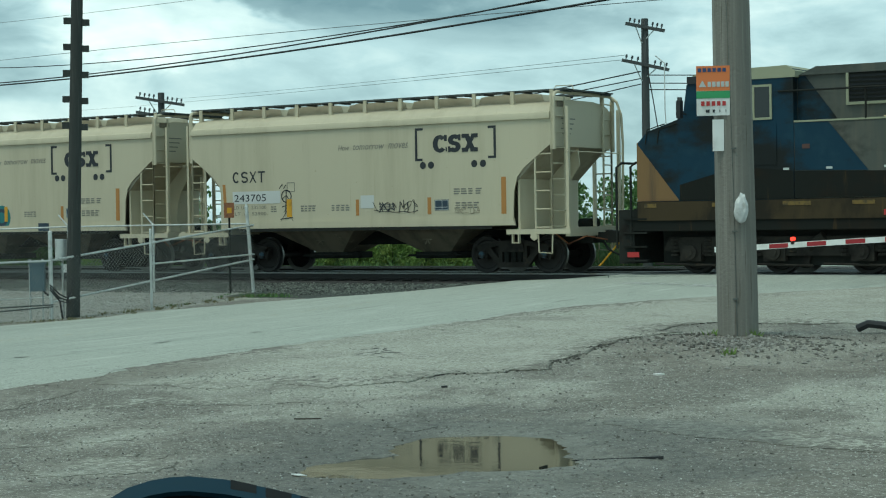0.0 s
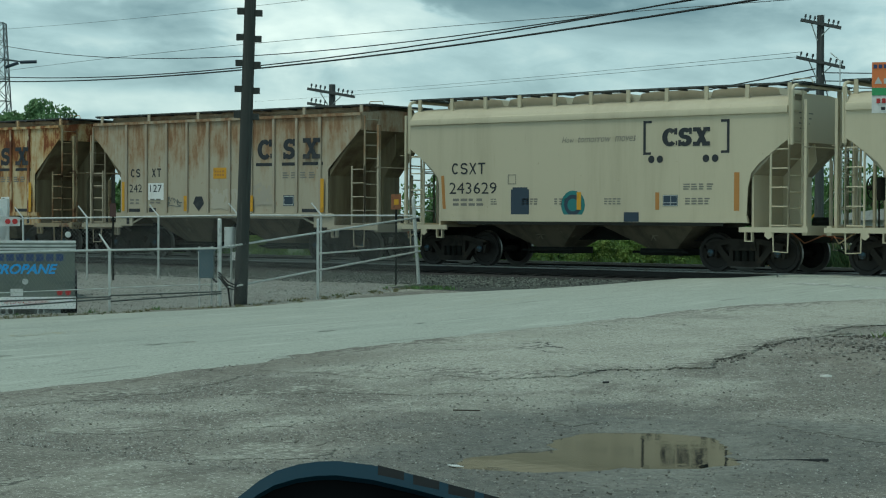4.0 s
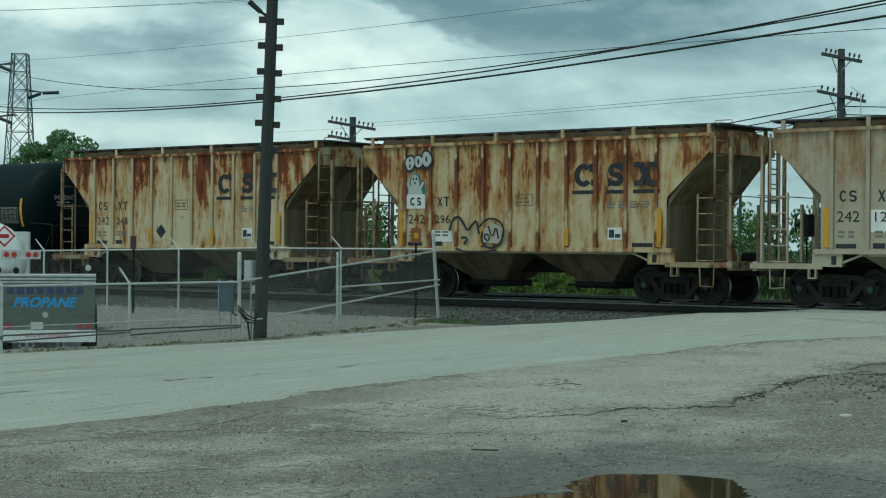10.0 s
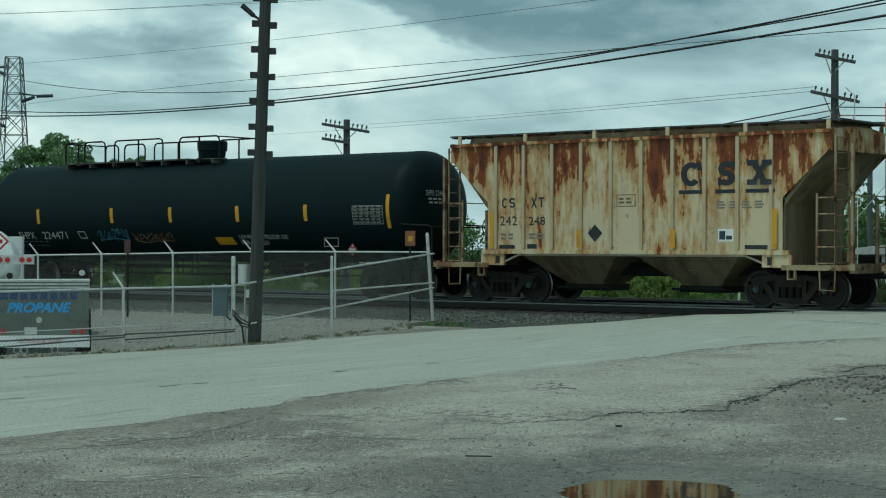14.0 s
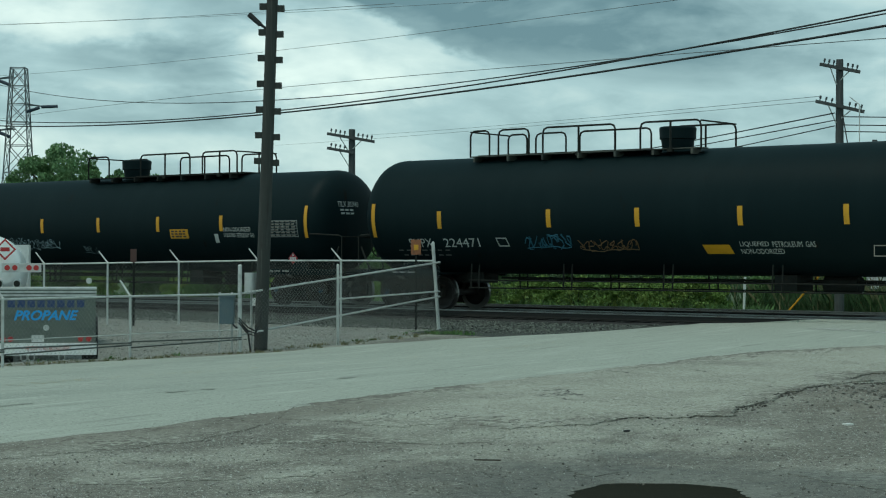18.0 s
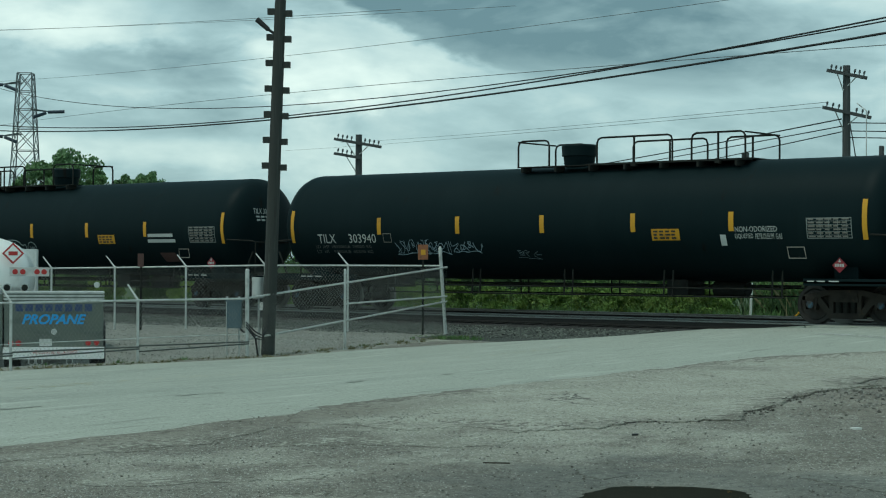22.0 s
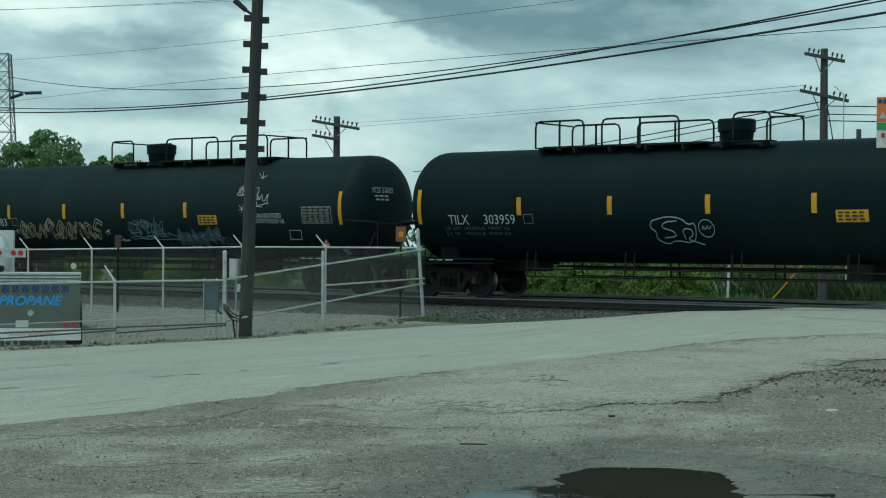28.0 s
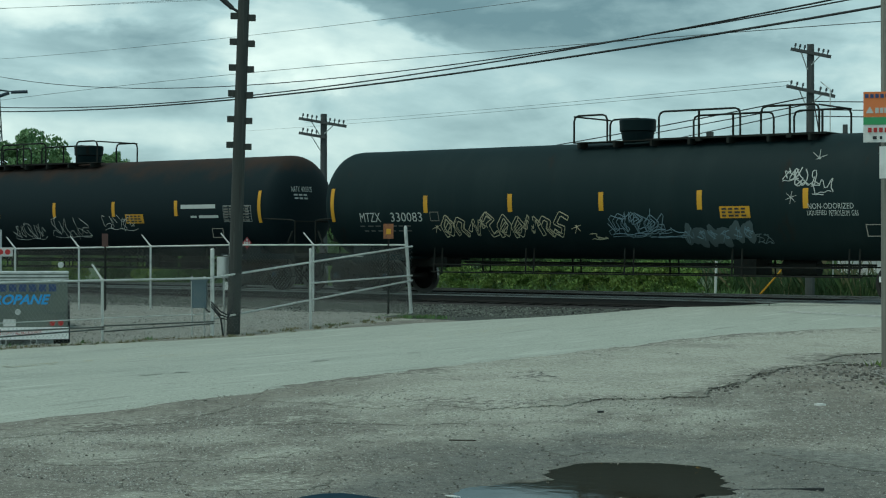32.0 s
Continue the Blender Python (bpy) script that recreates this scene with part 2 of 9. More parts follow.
M["letter_grey"] = material("grey_letters", (0.20, 0.19, 0.165), 0.6)
M["red"] = material("red_paint", (0.42, 0.025, 0.025), 0.5)
M["tank_white"] = material("glossy_white_paint", (0.90, 0.91, 0.89), 0.3, spots=[((0.78, 0.78, 0.75), 2.0, 0.55, 0.75, 6, ONE)])
M["tread"] = material("polished_wheel_tread", (0.20, 0.20, 0.19), 0.35, metal=0.9)
M["hub"] = material("axle_cap", (0.034, 0.085, 0.125), 0.7, spots=[((0.03, 0.026, 0.02), 6.0, 0.45, 0.6, 5, ONE)])
M["white"] = material("white_paint", (0.78, 0.79, 0.77), 0.45, spots=[((0.58, 0.58, 0.55), 2.0, 0.5, 0.75, 6, ONE)])
M["galv"] = material("galvanised_steel", (0.58, 0.60, 0.58), 0.5, metal=0.3, spots=[((0.42, 0.43, 0.42), 6.0, 0.45, 0.7, 5, ONE)])
M["tar"] = material("broken_edge", (0.085, 0.08, 0.07), 0.95)
M["oil"] = material("oil_stain", (0.275, 0.29, 0.258), 0.85, spots=[((0.35, 0.37, 0.325), 7, 0.42, 0.62, 7, ONE)])
M["old_yellow"] = material("old_yellow_paint", (0.40, 0.37, 0.24), 0.8, spots=[((0.34, 0.345, 0.30), 6, 0.45, 0.65, 5, ONE)])
M["fence_wire"] = material("fence_wire", (0.27, 0.28, 0.265), 0.6, metal=0.3)
M["rail_head"] = material("polished_rail_head", (0.27, 0.28, 0.27), 0.42, metal=0.9, spots=[((0.20, 0.18, 0.16), 4, 0.5, 0.75, 5, ONE)])
M["placard_red"] = material("faded_placard_red", (0.27, 0.018, 0.028), 0.6)
M["side_frame"] = material("dusty_truck_casting", (0.034, 0.031, 0.026), 0.85, spots=[((0.020, 0.018, 0.016), 3.0, 0.45, 0.65, 6, ONE), ((0.055, 0.043, 0.030), 5.0, 0.58, 0.72, 7, ONE)], spec=0.2)
M["rail"] = material("rail_steel", (0.022, 0.021, 0.019), 0.6, metal=0.2, spots=[((0.016, 0.014, 0.012), 5, 0.5, 0.75, 5, ONE)])
M["tie"] = material("tie_wood", (0.014, 0.013, 0.012), 0.9, spots=[((0.026, 0.024, 0.021), 3, 0.5, 0.7, 6, ONE)])
M["pole_dark"] = material("dark_pole_wood", (0.038, 0.043, 0.040), 0.9, spots=[((0.062, 0.066, 0.061), 5, 0.48, 0.7, 7, (3, 3, 0.15)), ((0.03, 0.028, 0.026), 8, 0.58, 0.74, 6, (3, 3, 0.2))], bump=0.01, bump_scale=20)
M["pole_grey"] = material("grey_pole_wood", (0.075, 0.082, 0.083), 0.9, spots=[((0.115, 0.12, 0.12), 5, 0.48, 0.7, 7, (3, 3, 0.15)), ((0.03, 0.033, 0.034), 8, 0.58, 0.74, 6, (3, 3, 0.2))])
M["pole_pale"] = material("weathered_pole_wood", (0.185, 0.178, 0.155), 0.92, spots=[((0.25, 0.242, 0.215), 4, 0.45, 0.68, 8, (4, 4, 0.10)), ((0.105, 0.095, 0.08), 7, 0.58, 0.72, 7, (4, 4, 0.12))], bump=0.012, bump_scale=22)
M["wire"] = material("wire_black", (0.02, 0.022, 0.024), 0.7)
M["wire_pale"] = material("pale_thin_wire", (0.15, 0.17, 0.18), 0.7)
M["bag"] = material("grubby_plastic", (0.60, 0.61, 0.60), 0.45, spots=[((0.42, 0.42, 0.40), 9.0, 0.48, 0.66, 6, ONE)])
M["leaf"] = material("leaf", (0.095, 0.19, 0.055), 0.7, spots=[((0.14, 0.25, 0.08), 0.9, 0.45, 0.65, 5, ONE), ((0.04, 0.08, 0.025), 2.2, 0.52, 0.7, 5, ONE)])
M["leaf_deep"] = material("deep_leaf", (0.045, 0.095, 0.032), 0.7, spots=[((0.085, 0.155, 0.045), 1.0, 0.48, 0.66, 5, ONE), ((0.02, 0.045, 0.016), 2.0, 0.5, 0.68, 5, ONE)])
# lighter and bluer than the other leaves: distance haze is in the colour
M["leaf_tree"] = material("hazy_tree_leaf", (0.135, 0.25, 0.105), 0.7, spots=[((0.18, 0.30, 0.125), 0.9, 0.45, 0.65, 5, ONE), ((0.085, 0.16, 0.07), 2.2, 0.52, 0.7, 5, ONE)])
M["leaf_bright"] = material("bright_leaf", (0.15, 0.25, 0.05), 0.7, spots=[((0.24, 0.31, 0.07), 1.1, 0.5, 0.7, 5, ONE), ((0.06, 0.11, 0.03), 1.8, 0.5, 0.68, 5, ONE)])
M["bark"] = material("bark", (0.06, 0.05, 0.04), 0.9)
M["water"] = material("puddle_water", (0.042, 0.036, 0.023), 0.03, spec=0.55, bump=0.0006, bump_scale=5.0)
M["loco_blue"] = material("loco_blue", (0.006, 0.034, 0.060), 0.5, spec=0.2, spots=[((0.014, 0.048, 0.072), 1.2, 0.5, 0.72, 7, ONE), ((0.010, 0.013, 0.013), 0.8, 0.46, 0.62, 7, (0.7, 1, 1.2)), ((0.035, 0.030, 0.022), 3.0, 0.62, 0.76, 7, STREAK)])
M["loco_grey"] = material("loco_grey", (0.062, 0.070, 0.060), 0.6, spots=[((0.10, 0.095, 0.072), 1.0, 0.5, 0.72, 7, STREAK), ((0.022, 0.023, 0.020), 0.9, 0.46, 0.64, 7, (0.7, 1, 1.2)), ((0.14, 0.11, 0.07), 3.0, 0.66, 0.78, 7, STREAK)])
M["loco_gold"] = material("loco_gold", (0.19, 0.105, 0.038), 0.6, spots=[((0.10, 0.06, 0.028), 1.3, 0.5, 0.72, 6, STREAK)])
M["loco_grime"] = material("loco_grime", (0.0125, 0.0145, 0.0125), 0.8, spec=0.15, spots=[((0.018, 0.015, 0.011), 1.2, 0.48, 0.68, 7, ONE), ((0.05, 0.034, 0.016), 3.5, 0.60, 0.74, 7, STREAK)])
M["loco_sill"] = material("dull_sill_paint", (0.052, 0.038, 0.020), 0.8, spec=0.2, spots=[((0.020, 0.017, 0.012), 1.1, 0.46, 0.66, 8, (1, 1, 0.5)), ((0.10, 0.066, 0.026), 2.4, 0.58, 0.72, 7, STREAK)])
M["faded_yellow"] = material("faded_yellow", (0.16, 0.10, 0.022), 0.7, spots=[((0.04, 0.03, 0.015), 5.0, 0.45, 0.65, 6, ONE)])
M["gate_red"] = material("gate_red", (0.32, 0.018, 0.025), 0.55)
M["pin"] = material("dark_insulator", (0.05, 0.06, 0.065), 0.4)
M["deck"] = material("dark_crossing_panel", (0.075, 0.073, 0.068), 0.9, spots=[((0.03, 0.029, 0.027), 1.5, 0.45, 0.65, 7, ONE), ((0.14, 0.14, 0.13), 6.0, 0.58, 0.72, 6, ONE)])
# stained olive; shade of the downward sheets and bays is in the tone too
M["olive"] = material("dusty_shaded_olive", (0.225, 0.19, 0.115), 0.8, spots=[((0.12, 0.085, 0.05), 1.2, 0.42, 0.68, 7, STREAK), ((0.25, 0.215, 0.14), 2.4, 0.58, 0.76, 6, STREAK)])
M["loco_roof"] = material("loco_roof", (0.30, 0.31, 0.21), 0.6)
M["glass_dark"] = material("dark_window", (0.015, 0.02, 0.022), 0.08)
# the dark green cast stands for reflections, put into the base colour
M["alu"] = material("brushed_aluminium", (0.16, 0.182, 0.158), 0.4, metal=0.6, spots=[((0.11, 0.125, 0.12), 1.5, 0.45, 0.7, 5, (1, 1, 5))])
M["blue_letters"] = material("blue_letters", (0.03, 0.36, 0.80), 0.5)
M["blue_dark"] = material("dark_blue_letters", (0.03, 0.06, 0.16), 0.5)
M["teal"] = material("teal_paint", (0.02, 0.17, 0.17), 0.5)
M["navy"] = material("navy_patch", (0.025, 0.045, 0.07), 0.6)
M["box_blue"] = material("meter_box_paint", (0.085, 0.135, 0.16), 0.55, spots=[((0.13, 0.17, 0.18), 4, 0.5, 0.7, 5, ONE)])
M["old_pipe"] = material("weathered_pipe", (0.10, 0.112, 0.105), 0.7, spots=[((0.05, 0.052, 0.048), 6.0, 0.5, 0.7, 5, ONE)])
M["dash"] = material("dash_plastic", (0.004, 0.005, 0.006), 0.7, spec=0.06)
# bluer than the mouth below: reflected sky is put into this colour
M["dash_rim"] = material("sky_tinted_rim", (0.011, 0.034, 0.052), 0.7, spec=0.03)
M["green_sign"] = material("green_sign", (0.05, 0.32, 0.12), 0.5)
M["orange_sign"] = material("orange_sign", (0.72, 0.20, 0.06), 0.5)
M["grey_pale"] = material("pale_patch", (0.56, 0.57, 0.55), 0.6)
M["brown_sign"] = material("faded_orange_sign", (0.27, 0.10, 0.042), 0.6, spots=[((0.15, 0.07, 0.04), 12, 0.5, 0.7, 4, ONE)])
glow = bpy.data.materials.new("red_lamp")
glow.use_nodes = True
glow.node_tree.nodes["Principled BSDF"].inputs["Base Color"].default_value = (0.6, 0.01, 0.01, 1)
glow.node_tree.nodes["Principled BSDF"].inputs["Emission Color"].default_value = (1.0, 0.03, 0.02, 1)
glow.node_tree.nodes["Principled BSDF"].inputs["Emission Strength"].default_value = 2.0
M["red_lamp"] = glow


# the lot: pale worn asphalt, bare dirt with gravel, damp round the puddle
def lot_material(name, paved):
    m = bpy.data.materials.new(name)
    m.use_nodes = True
    n, l = m.node_tree.nodes, m.node_tree.links
    b = n["Principled BSDF"]
    co = n.new("ShaderNodeTexCoord").outputs["Object"]
    sp = n.new("ShaderNodeSeparateXYZ")
    l.new(co, sp.inputs[0])

    def put(sock, v):
        if isinstance(v, (int, float)):
            sock.default_value = v
        elif isinstance(v, tuple):
            sock.default_value = (*v, 1)
        else:
            l.new(v, sock)

    def calc(op, a, c=0.0):
        k = n.new("ShaderNodeMath")
        k.operation = op
        put(k.inputs[0], a), put(k.inputs[1], c)
        return k.outputs[0]

    def cloud(scale, detail=6, rough=0.6, seed=0.0, pull=(1, 1, 1)):
        mp = n.new("ShaderNodeMapping")
        mp.inputs["Location"].default_value = (seed, seed * 0.7, 0)
        mp.inputs["Scale"].default_value = pull
        l.new(co, mp.inputs[0])
        k = n.new("ShaderNodeTexNoise")
        k.inputs["Scale"].default_value, k.inputs["Detail"].default_value, k.inputs["Roughness"].default_value = scale, detail, rough
        l.new(mp.outputs[0], k.inputs["Vector"])
        return k.outputs[0]

    def ramp(v, low, high):
        k = n.new("ShaderNodeMapRange")
        k.interpolation_type = "SMOOTHSTEP"
        k.inputs[1].default_value, k.inputs[2].default_value = low, high
        l.new(v, k.inputs[0])
        return k.outputs[0]

    def mix(f, a, c):
        k = n.new("ShaderNodeMix")
        k.data_type = "RGBA"
        put(k.inputs[0], f), put(k.inputs[6], a), put(k.inputs[7], c)
        return k.outputs[2]

    x, y = sp.outputs[0], sp.outputs[1]
    rough_edge = calc("MULTIPLY", calc("SUBTRACT", cloud(0.55, 8, 0.62), 0.5), 7.0)
    islands = calc("MULTIPLY", ramp(cloud(0.42, 10, 0.62, 5.0, (1.0, 0.75, 1)), 0.45, 0.60), 0.85)
    pale = 1.0 if paved else islands
    bare = ramp(cloud(0.9, 9, 0.68, 14.0), 0.56, 0.68)
    speck = cloud(26.0, 4, 0.75)
    grain = cloud(9.0, 7, 0.72, 2.0)
    dirt = mix(ramp(cloud(1.3, 7, 0.65, 9.0), 0.42, 0.66), (0.155, 0.147, 0.123), (0.212, 0.203, 0.172))
    dirt = mix(calc("MULTIPLY", ramp(grain, 0.50, 0.62), 0.85), dirt, (0.108, 0.101, 0.086))
    dirt = mix(calc("MULTIPLY", ramp(cloud(7.0, 7, 0.75, 21.0), 0.53, 0.66), 0.7), dirt, (0.30, 0.292, 0.26))
    dirt = mix(ramp(speck, 0.56, 0.63), dirt, (0.47, 0.465, 0.42))
    dirt = mix(ramp(cloud(24.0, 4, 0.75, 6.0), 0.58, 0.66), dirt, (0.07, 0.066, 0.058))
    asph = mix(ramp(cloud(0.8, 7, 0.6, 3.0), 0.40, 0.66), (0.318, 0.316, 0.266), (0.388, 0.387, 0.332))
    asph = mix(calc("MULTIPLY", ramp(grain, 0.51, 0.66), 0.7), asph, (0.235, 0.23, 0.20))
    asph = mix(ramp(cloud(7.0, 7, 0.75, 23.0), 0.55, 0.63), asph, (0.43, 0.43, 0.38))
    asph = mix(ramp(speck, 0.55, 0.63), asph, (0.58, 0.58, 0.52))
    asph = mix(ramp(cloud(26.0, 4, 0.75, 4.0), 0.55, 0.63), asph, (0.11, 0.105, 0.09))
    vor = n.new("ShaderNodeTexVoronoi")
    vor.feature = "DISTANCE_TO_EDGE"
    vor.inputs["Scale"].default_value = 0.75
    wv = n.new("ShaderNodeVectorMath")
    wv.operation = "ADD"
    l.new(co, wv.inputs[0])
    wc = n.new("ShaderNodeTexNoise")
    wc.inputs["Scale"].default_value, wc.inputs["Detail"].default_value = 1.6, 6
    l.new(co, wc.inputs["Vector"])
    l.new(wc.outputs["Color"], wv.inputs[1])
    l.new(wv.outputs[0], vor.inputs["Vector"])
    crack = calc("MULTIPLY", ramp(vor.outputs["Distance"], 0.016, 0.004), ramp(cloud(0.5, 3, 0.5, 11.0), 0.56, 0.64))
    asph = mix(crack, asph, (0.05, 0.047, 0.042))
    colour = mix(calc("MULTIPLY", bare, 0.5), asph, dirt) if paved else mix(pale, dirt, asph)
    dx, dy = calc("ADD", x, 7.75), calc("SUBTRACT", y, 12.3)
    d = calc("SQRT", calc("ADD", calc("POWER", calc("DIVIDE", dx, 2.75), 2.0), calc("POWER", calc("DIVIDE", dy, 3.1), 2.0)))
    wet = calc("MULTIPLY", ramp(calc("ADD", d, calc("MULTIPLY", rough_edge, 0.26)), 1.16, 0.66), 0.58)
    mx_, my_ = calc("ADD", x, 8.3), calc("SUBTRACT", y, 21.0)
    far_ = calc("SQRT", calc("ADD", calc("POWER", calc("DIVIDE", mx_, 2.7), 2.0), calc("POWER", calc("DIVIDE", my_, 2.9), 2.0)))
    soil = calc("MULTIPLY", ramp(calc("ADD", far_, calc("MULTIPLY", rough_edge, 0.15)), 1.1, 0.7), 0.0 if paved else 0.36)
    colour = mix(soil, colour, mix(ramp(grain, 0.45, 0.62), (0.185, 0.158, 0.128), (0.115, 0.10, 0.083)))
    strip = calc("SUBTRACT", calc("ADD", x, 15.35), calc("MULTIPLY", rough_edge, 0.10))
    strip = calc("MULTIPLY", calc("MULTIPLY", ramp(strip, 1.5, 0.35), ramp(y, 19.5, 16.5)), 0.62)
    colour = mix(strip, colour, mix(ramp(grain, 0.45, 0.62), (0.165, 0.150, 0.124), (0.112, 0.101, 0.085)))
    colour = mix(wet, colour, mix(ramp(grain, 0.44, 0.62), (0.108, 0.106, 0.090), (0.042, 0.042, 0.037)))
    l.new(colour, b.inputs["Base Color"])
    l.new(calc("SUBTRACT", 0.95, calc("MULTIPLY", wet, 0.55)), b.inputs["Roughness"])
    hgt = calc("ADD", calc("ADD", calc("MULTIPLY", grain, 0.5), calc("MULTIPLY", speck, 0.22)), calc("SUBTRACT", calc("MULTIPLY", 0.0 if paved else pale, 0.5), calc("MULTIPLY", crack, 0.6)))
    bp = n.new("ShaderNodeBump")
    bp.inputs["Strength"].default_value, bp.inputs["Distance"].default_value = 1.0, 0.024
    l.new(hgt, bp.inputs["Height"])
    l.new(bp.outputs[0], b.inputs["Normal"])
    return m


# a black tank whose top has gone brown with rust and dust
def rust_topped(name, base, brown, low, high):
    m = material(name, base, 0.65, spec=0.1)
    n, l = m.node_tree.nodes, m.node_tree.links
    co = n.new("ShaderNodeTexCoord").outputs["Object"]
    sp = n.new("ShaderNodeSeparateXYZ")
    l.new(co, sp.inputs[0])
    tx = n.new("ShaderNodeTexNoise")
    tx.inputs["Scale"].default_value, tx.inputs["Detail"].default_value, tx.inputs["Roughness"].default_value = 1.1, 9, 0.65
    l.new(co, tx.inputs["Vector"])
    ad = n.new("ShaderNodeMath")
    ad.operation = "MULTIPLY_ADD"
    l.new(tx.outputs[0], ad.inputs[0])
    ad.inputs[1].default_value = 1.6
    l.new(sp.outputs[2], ad.inputs[2])
    rp = n.new("ShaderNodeMapRange")
    rp.interpolation_type = "SMOOTHSTEP"
    rp.inputs[1].default_value, rp.inputs[2].default_value = low, high
    l.new(ad.outputs[0], rp.inputs[0])
    mx = n.new("ShaderNodeMix")
    mx.data_type = "RGBA"
    l.new(rp.outputs[0], mx.inputs[0])
    mx.inputs[6].default_value, mx.inputs[7].default_value = (*base, 1), (*brown, 1)
    l.new(mx.outputs[2], n["Principled BSDF"].inputs["Base Color"])
    return m


M["tank_rusted"] = rust_topped("rust_topped_tank", (0.0105, 0.0200, 0.0235), (0.040, 0.025, 0.019), 4.0, 4.8)


# old paint on ribbed panels: rust creeps from the ribs and the roof's edge, panel by panel
def rusted_panel(name, base, warm, rust, dark, rib_pull, top_pull, low, high, seed, block=0.10):
    m = bpy.data.materials.new(name)
    m.use_nodes = True
    n, l = m.node_tree.nodes, m.node_tree.links
    b = n["Principled BSDF"]
    b.inputs["Roughness"].default_value, b.inputs["Specular IOR Level"].default_value = 0.72, 0.25
    co = n.new("ShaderNodeTexCoord").outputs["Object"]
    sp = n.new("ShaderNodeSeparateXYZ")
    l.new(co, sp.inputs[0])

    def calc(op, a, c=0.0):
        k = n.new("ShaderNodeMath")
        k.operation = op
        for sock, v in zip(k.inputs, (a, c)):
            if isinstance(v, (int, float)):
                sock.default_value = v
            else:
                l.new(v, sock)
        return k.outputs[0]

    def cloud(scale, pull, shift, detail=8, rough=0.62):
        mp = n.new("ShaderNodeMapping")
        mp.inputs["Location"].default_value, mp.inputs["Scale"].default_value = (seed + shift, shift * 0.7, seed * 0.3), pull
        l.new(co, mp.inputs[0])
        k = n.new("ShaderNodeTexNoise")
        k.inputs["Scale"].default_value, k.inputs["Detail"].default_value, k.inputs["Roughness"].default_value = scale, detail, rough
        l.new(mp.outputs[0], k.inputs["Vector"])
        return calc("SUBTRACT", k.outputs[0], 0.5)

    def ramp(v, a, c):
        k = n.new("ShaderNodeMapRange")
        k.interpolation_type = "SMOOTHSTEP"
        k.inputs[1].default_value, k.inputs[2].default_value = a, c
        l.new(v, k.inputs[0])
        return k.outputs[0]

    def mix(f, a, c):
        k = n.new("ShaderNodeMix")
        k.data_type = "RGBA"
        l.new(f, k.inputs[0])
        for sock, v in ((k.inputs[6], a), (k.inputs[7], c)):
            if isinstance(v, tuple):
                sock.default_value = (*v, 1)
            else:
                l.new(v, sock)
        return k.outputs[2]

    bay = calc("DIVIDE", calc("ADD", sp.outputs[0], 4.0), 8.0 / 9)
    near_rib = ramp(calc("ABSOLUTE", calc("SUBTRACT", calc("FRACT", bay), 0.5)), 0.30, 0.5)
    wn_ = n.new("ShaderNodeTexWhiteNoise")
    wn_.noise_dimensions = "1D"
    l.new(calc("ADD", calc("FLOOR", bay), seed), wn_.inputs["W"])
    own = calc("MULTIPLY", calc("SUBTRACT", wn_.outputs["Value"], 0.5), block * 2)
    up = calc("SUBTRACT", ramp(sp.outputs[2], 1.5, 4.1), 0.5)
    runs = cloud(2.6, (1.9, 1, 0.28), 3.0, 9, 0.62)
    blot = cloud(1.9, (1.2, 1, 0.7), 11.0, 9, 0.64)
    grain = cloud(8.0, (1.2, 1, 0.7), 19.0, 6, 0.7)
    field = calc("ADD", calc("ADD", calc("MULTIPLY", runs, 1.05), calc("MULTIPLY", blot, 0.90)), calc("MULTIPLY", grain, 0.34))
    field = calc("ADD", calc("ADD", field, own), calc("ADD", calc("MULTIPLY", near_rib, rib_pull), calc("MULTIPLY", up, top_pull)))
    colour = mix(ramp(field, low - 0.26, high - 0.06), base, warm)
    colour = mix(ramp(field, low, high), colour, rust)
    colour = mix(ramp(field, low + 0.13, high + 0.20), colour, dark)
    spots_ = ramp(calc("ADD", cloud(5.0, (1, 1, 0.5), 31.0, 8, 0.7), calc("MULTIPLY", near_rib, 0.06)), 0.13, 0.19)
    colour = mix(calc("MULTIPLY", spots_, 0.8), colour, rust)
    colour = mix(calc("MULTIPLY", ramp(cloud(0.9, (1.5, 1, 0.3), 43.0), 0.02, 0.2), 0.35), colour, tuple(v * 0.62 for v in warm))
    l.new(colour, b.inputs["Base Color"])
    return m


M["rusty"] = rusted_panel("rusty_cream", (0.57, 0.475, 0.30), (0.43, 0.25, 0.105), (0.215, 0.068, 0.024), (0.098, 0.032, 0.017), 0.13, 0.13, 0.07, 0.17, 3.0, 0.05)
M["rusty_top"] = rusted_panel("rusty_cream_top", (0.60, 0.515, 0.345), (0.46, 0.28, 0.125), (0.20, 0.056, 0.021), (0.088, 0.029, 0.017), 0.06, 0.25, 0.085, 0.145, 8.0, 0.07)
M["pale"] = rusted_panel("pale_paint", (0.43, 0.385, 0.295), (0.33, 0.225, 0.13), (0.27, 0.145, 0.075), (0.17, 0.10, 0.06), 0.03, 0.46, 0.09, 0.46, 13.0, 0.03)
M["rust_rib"] = material("rusted_rib", (0.24, 0.09, 0.036), 0.85, spots=[((0.13, 0.046, 0.024), 2.4, 0.46, 0.62, 8, (1, 1, 0.4)), ((0.55, 0.44, 0.27), 1.6, 0.54, 0.64, 8, (1, 1, 0.5))])
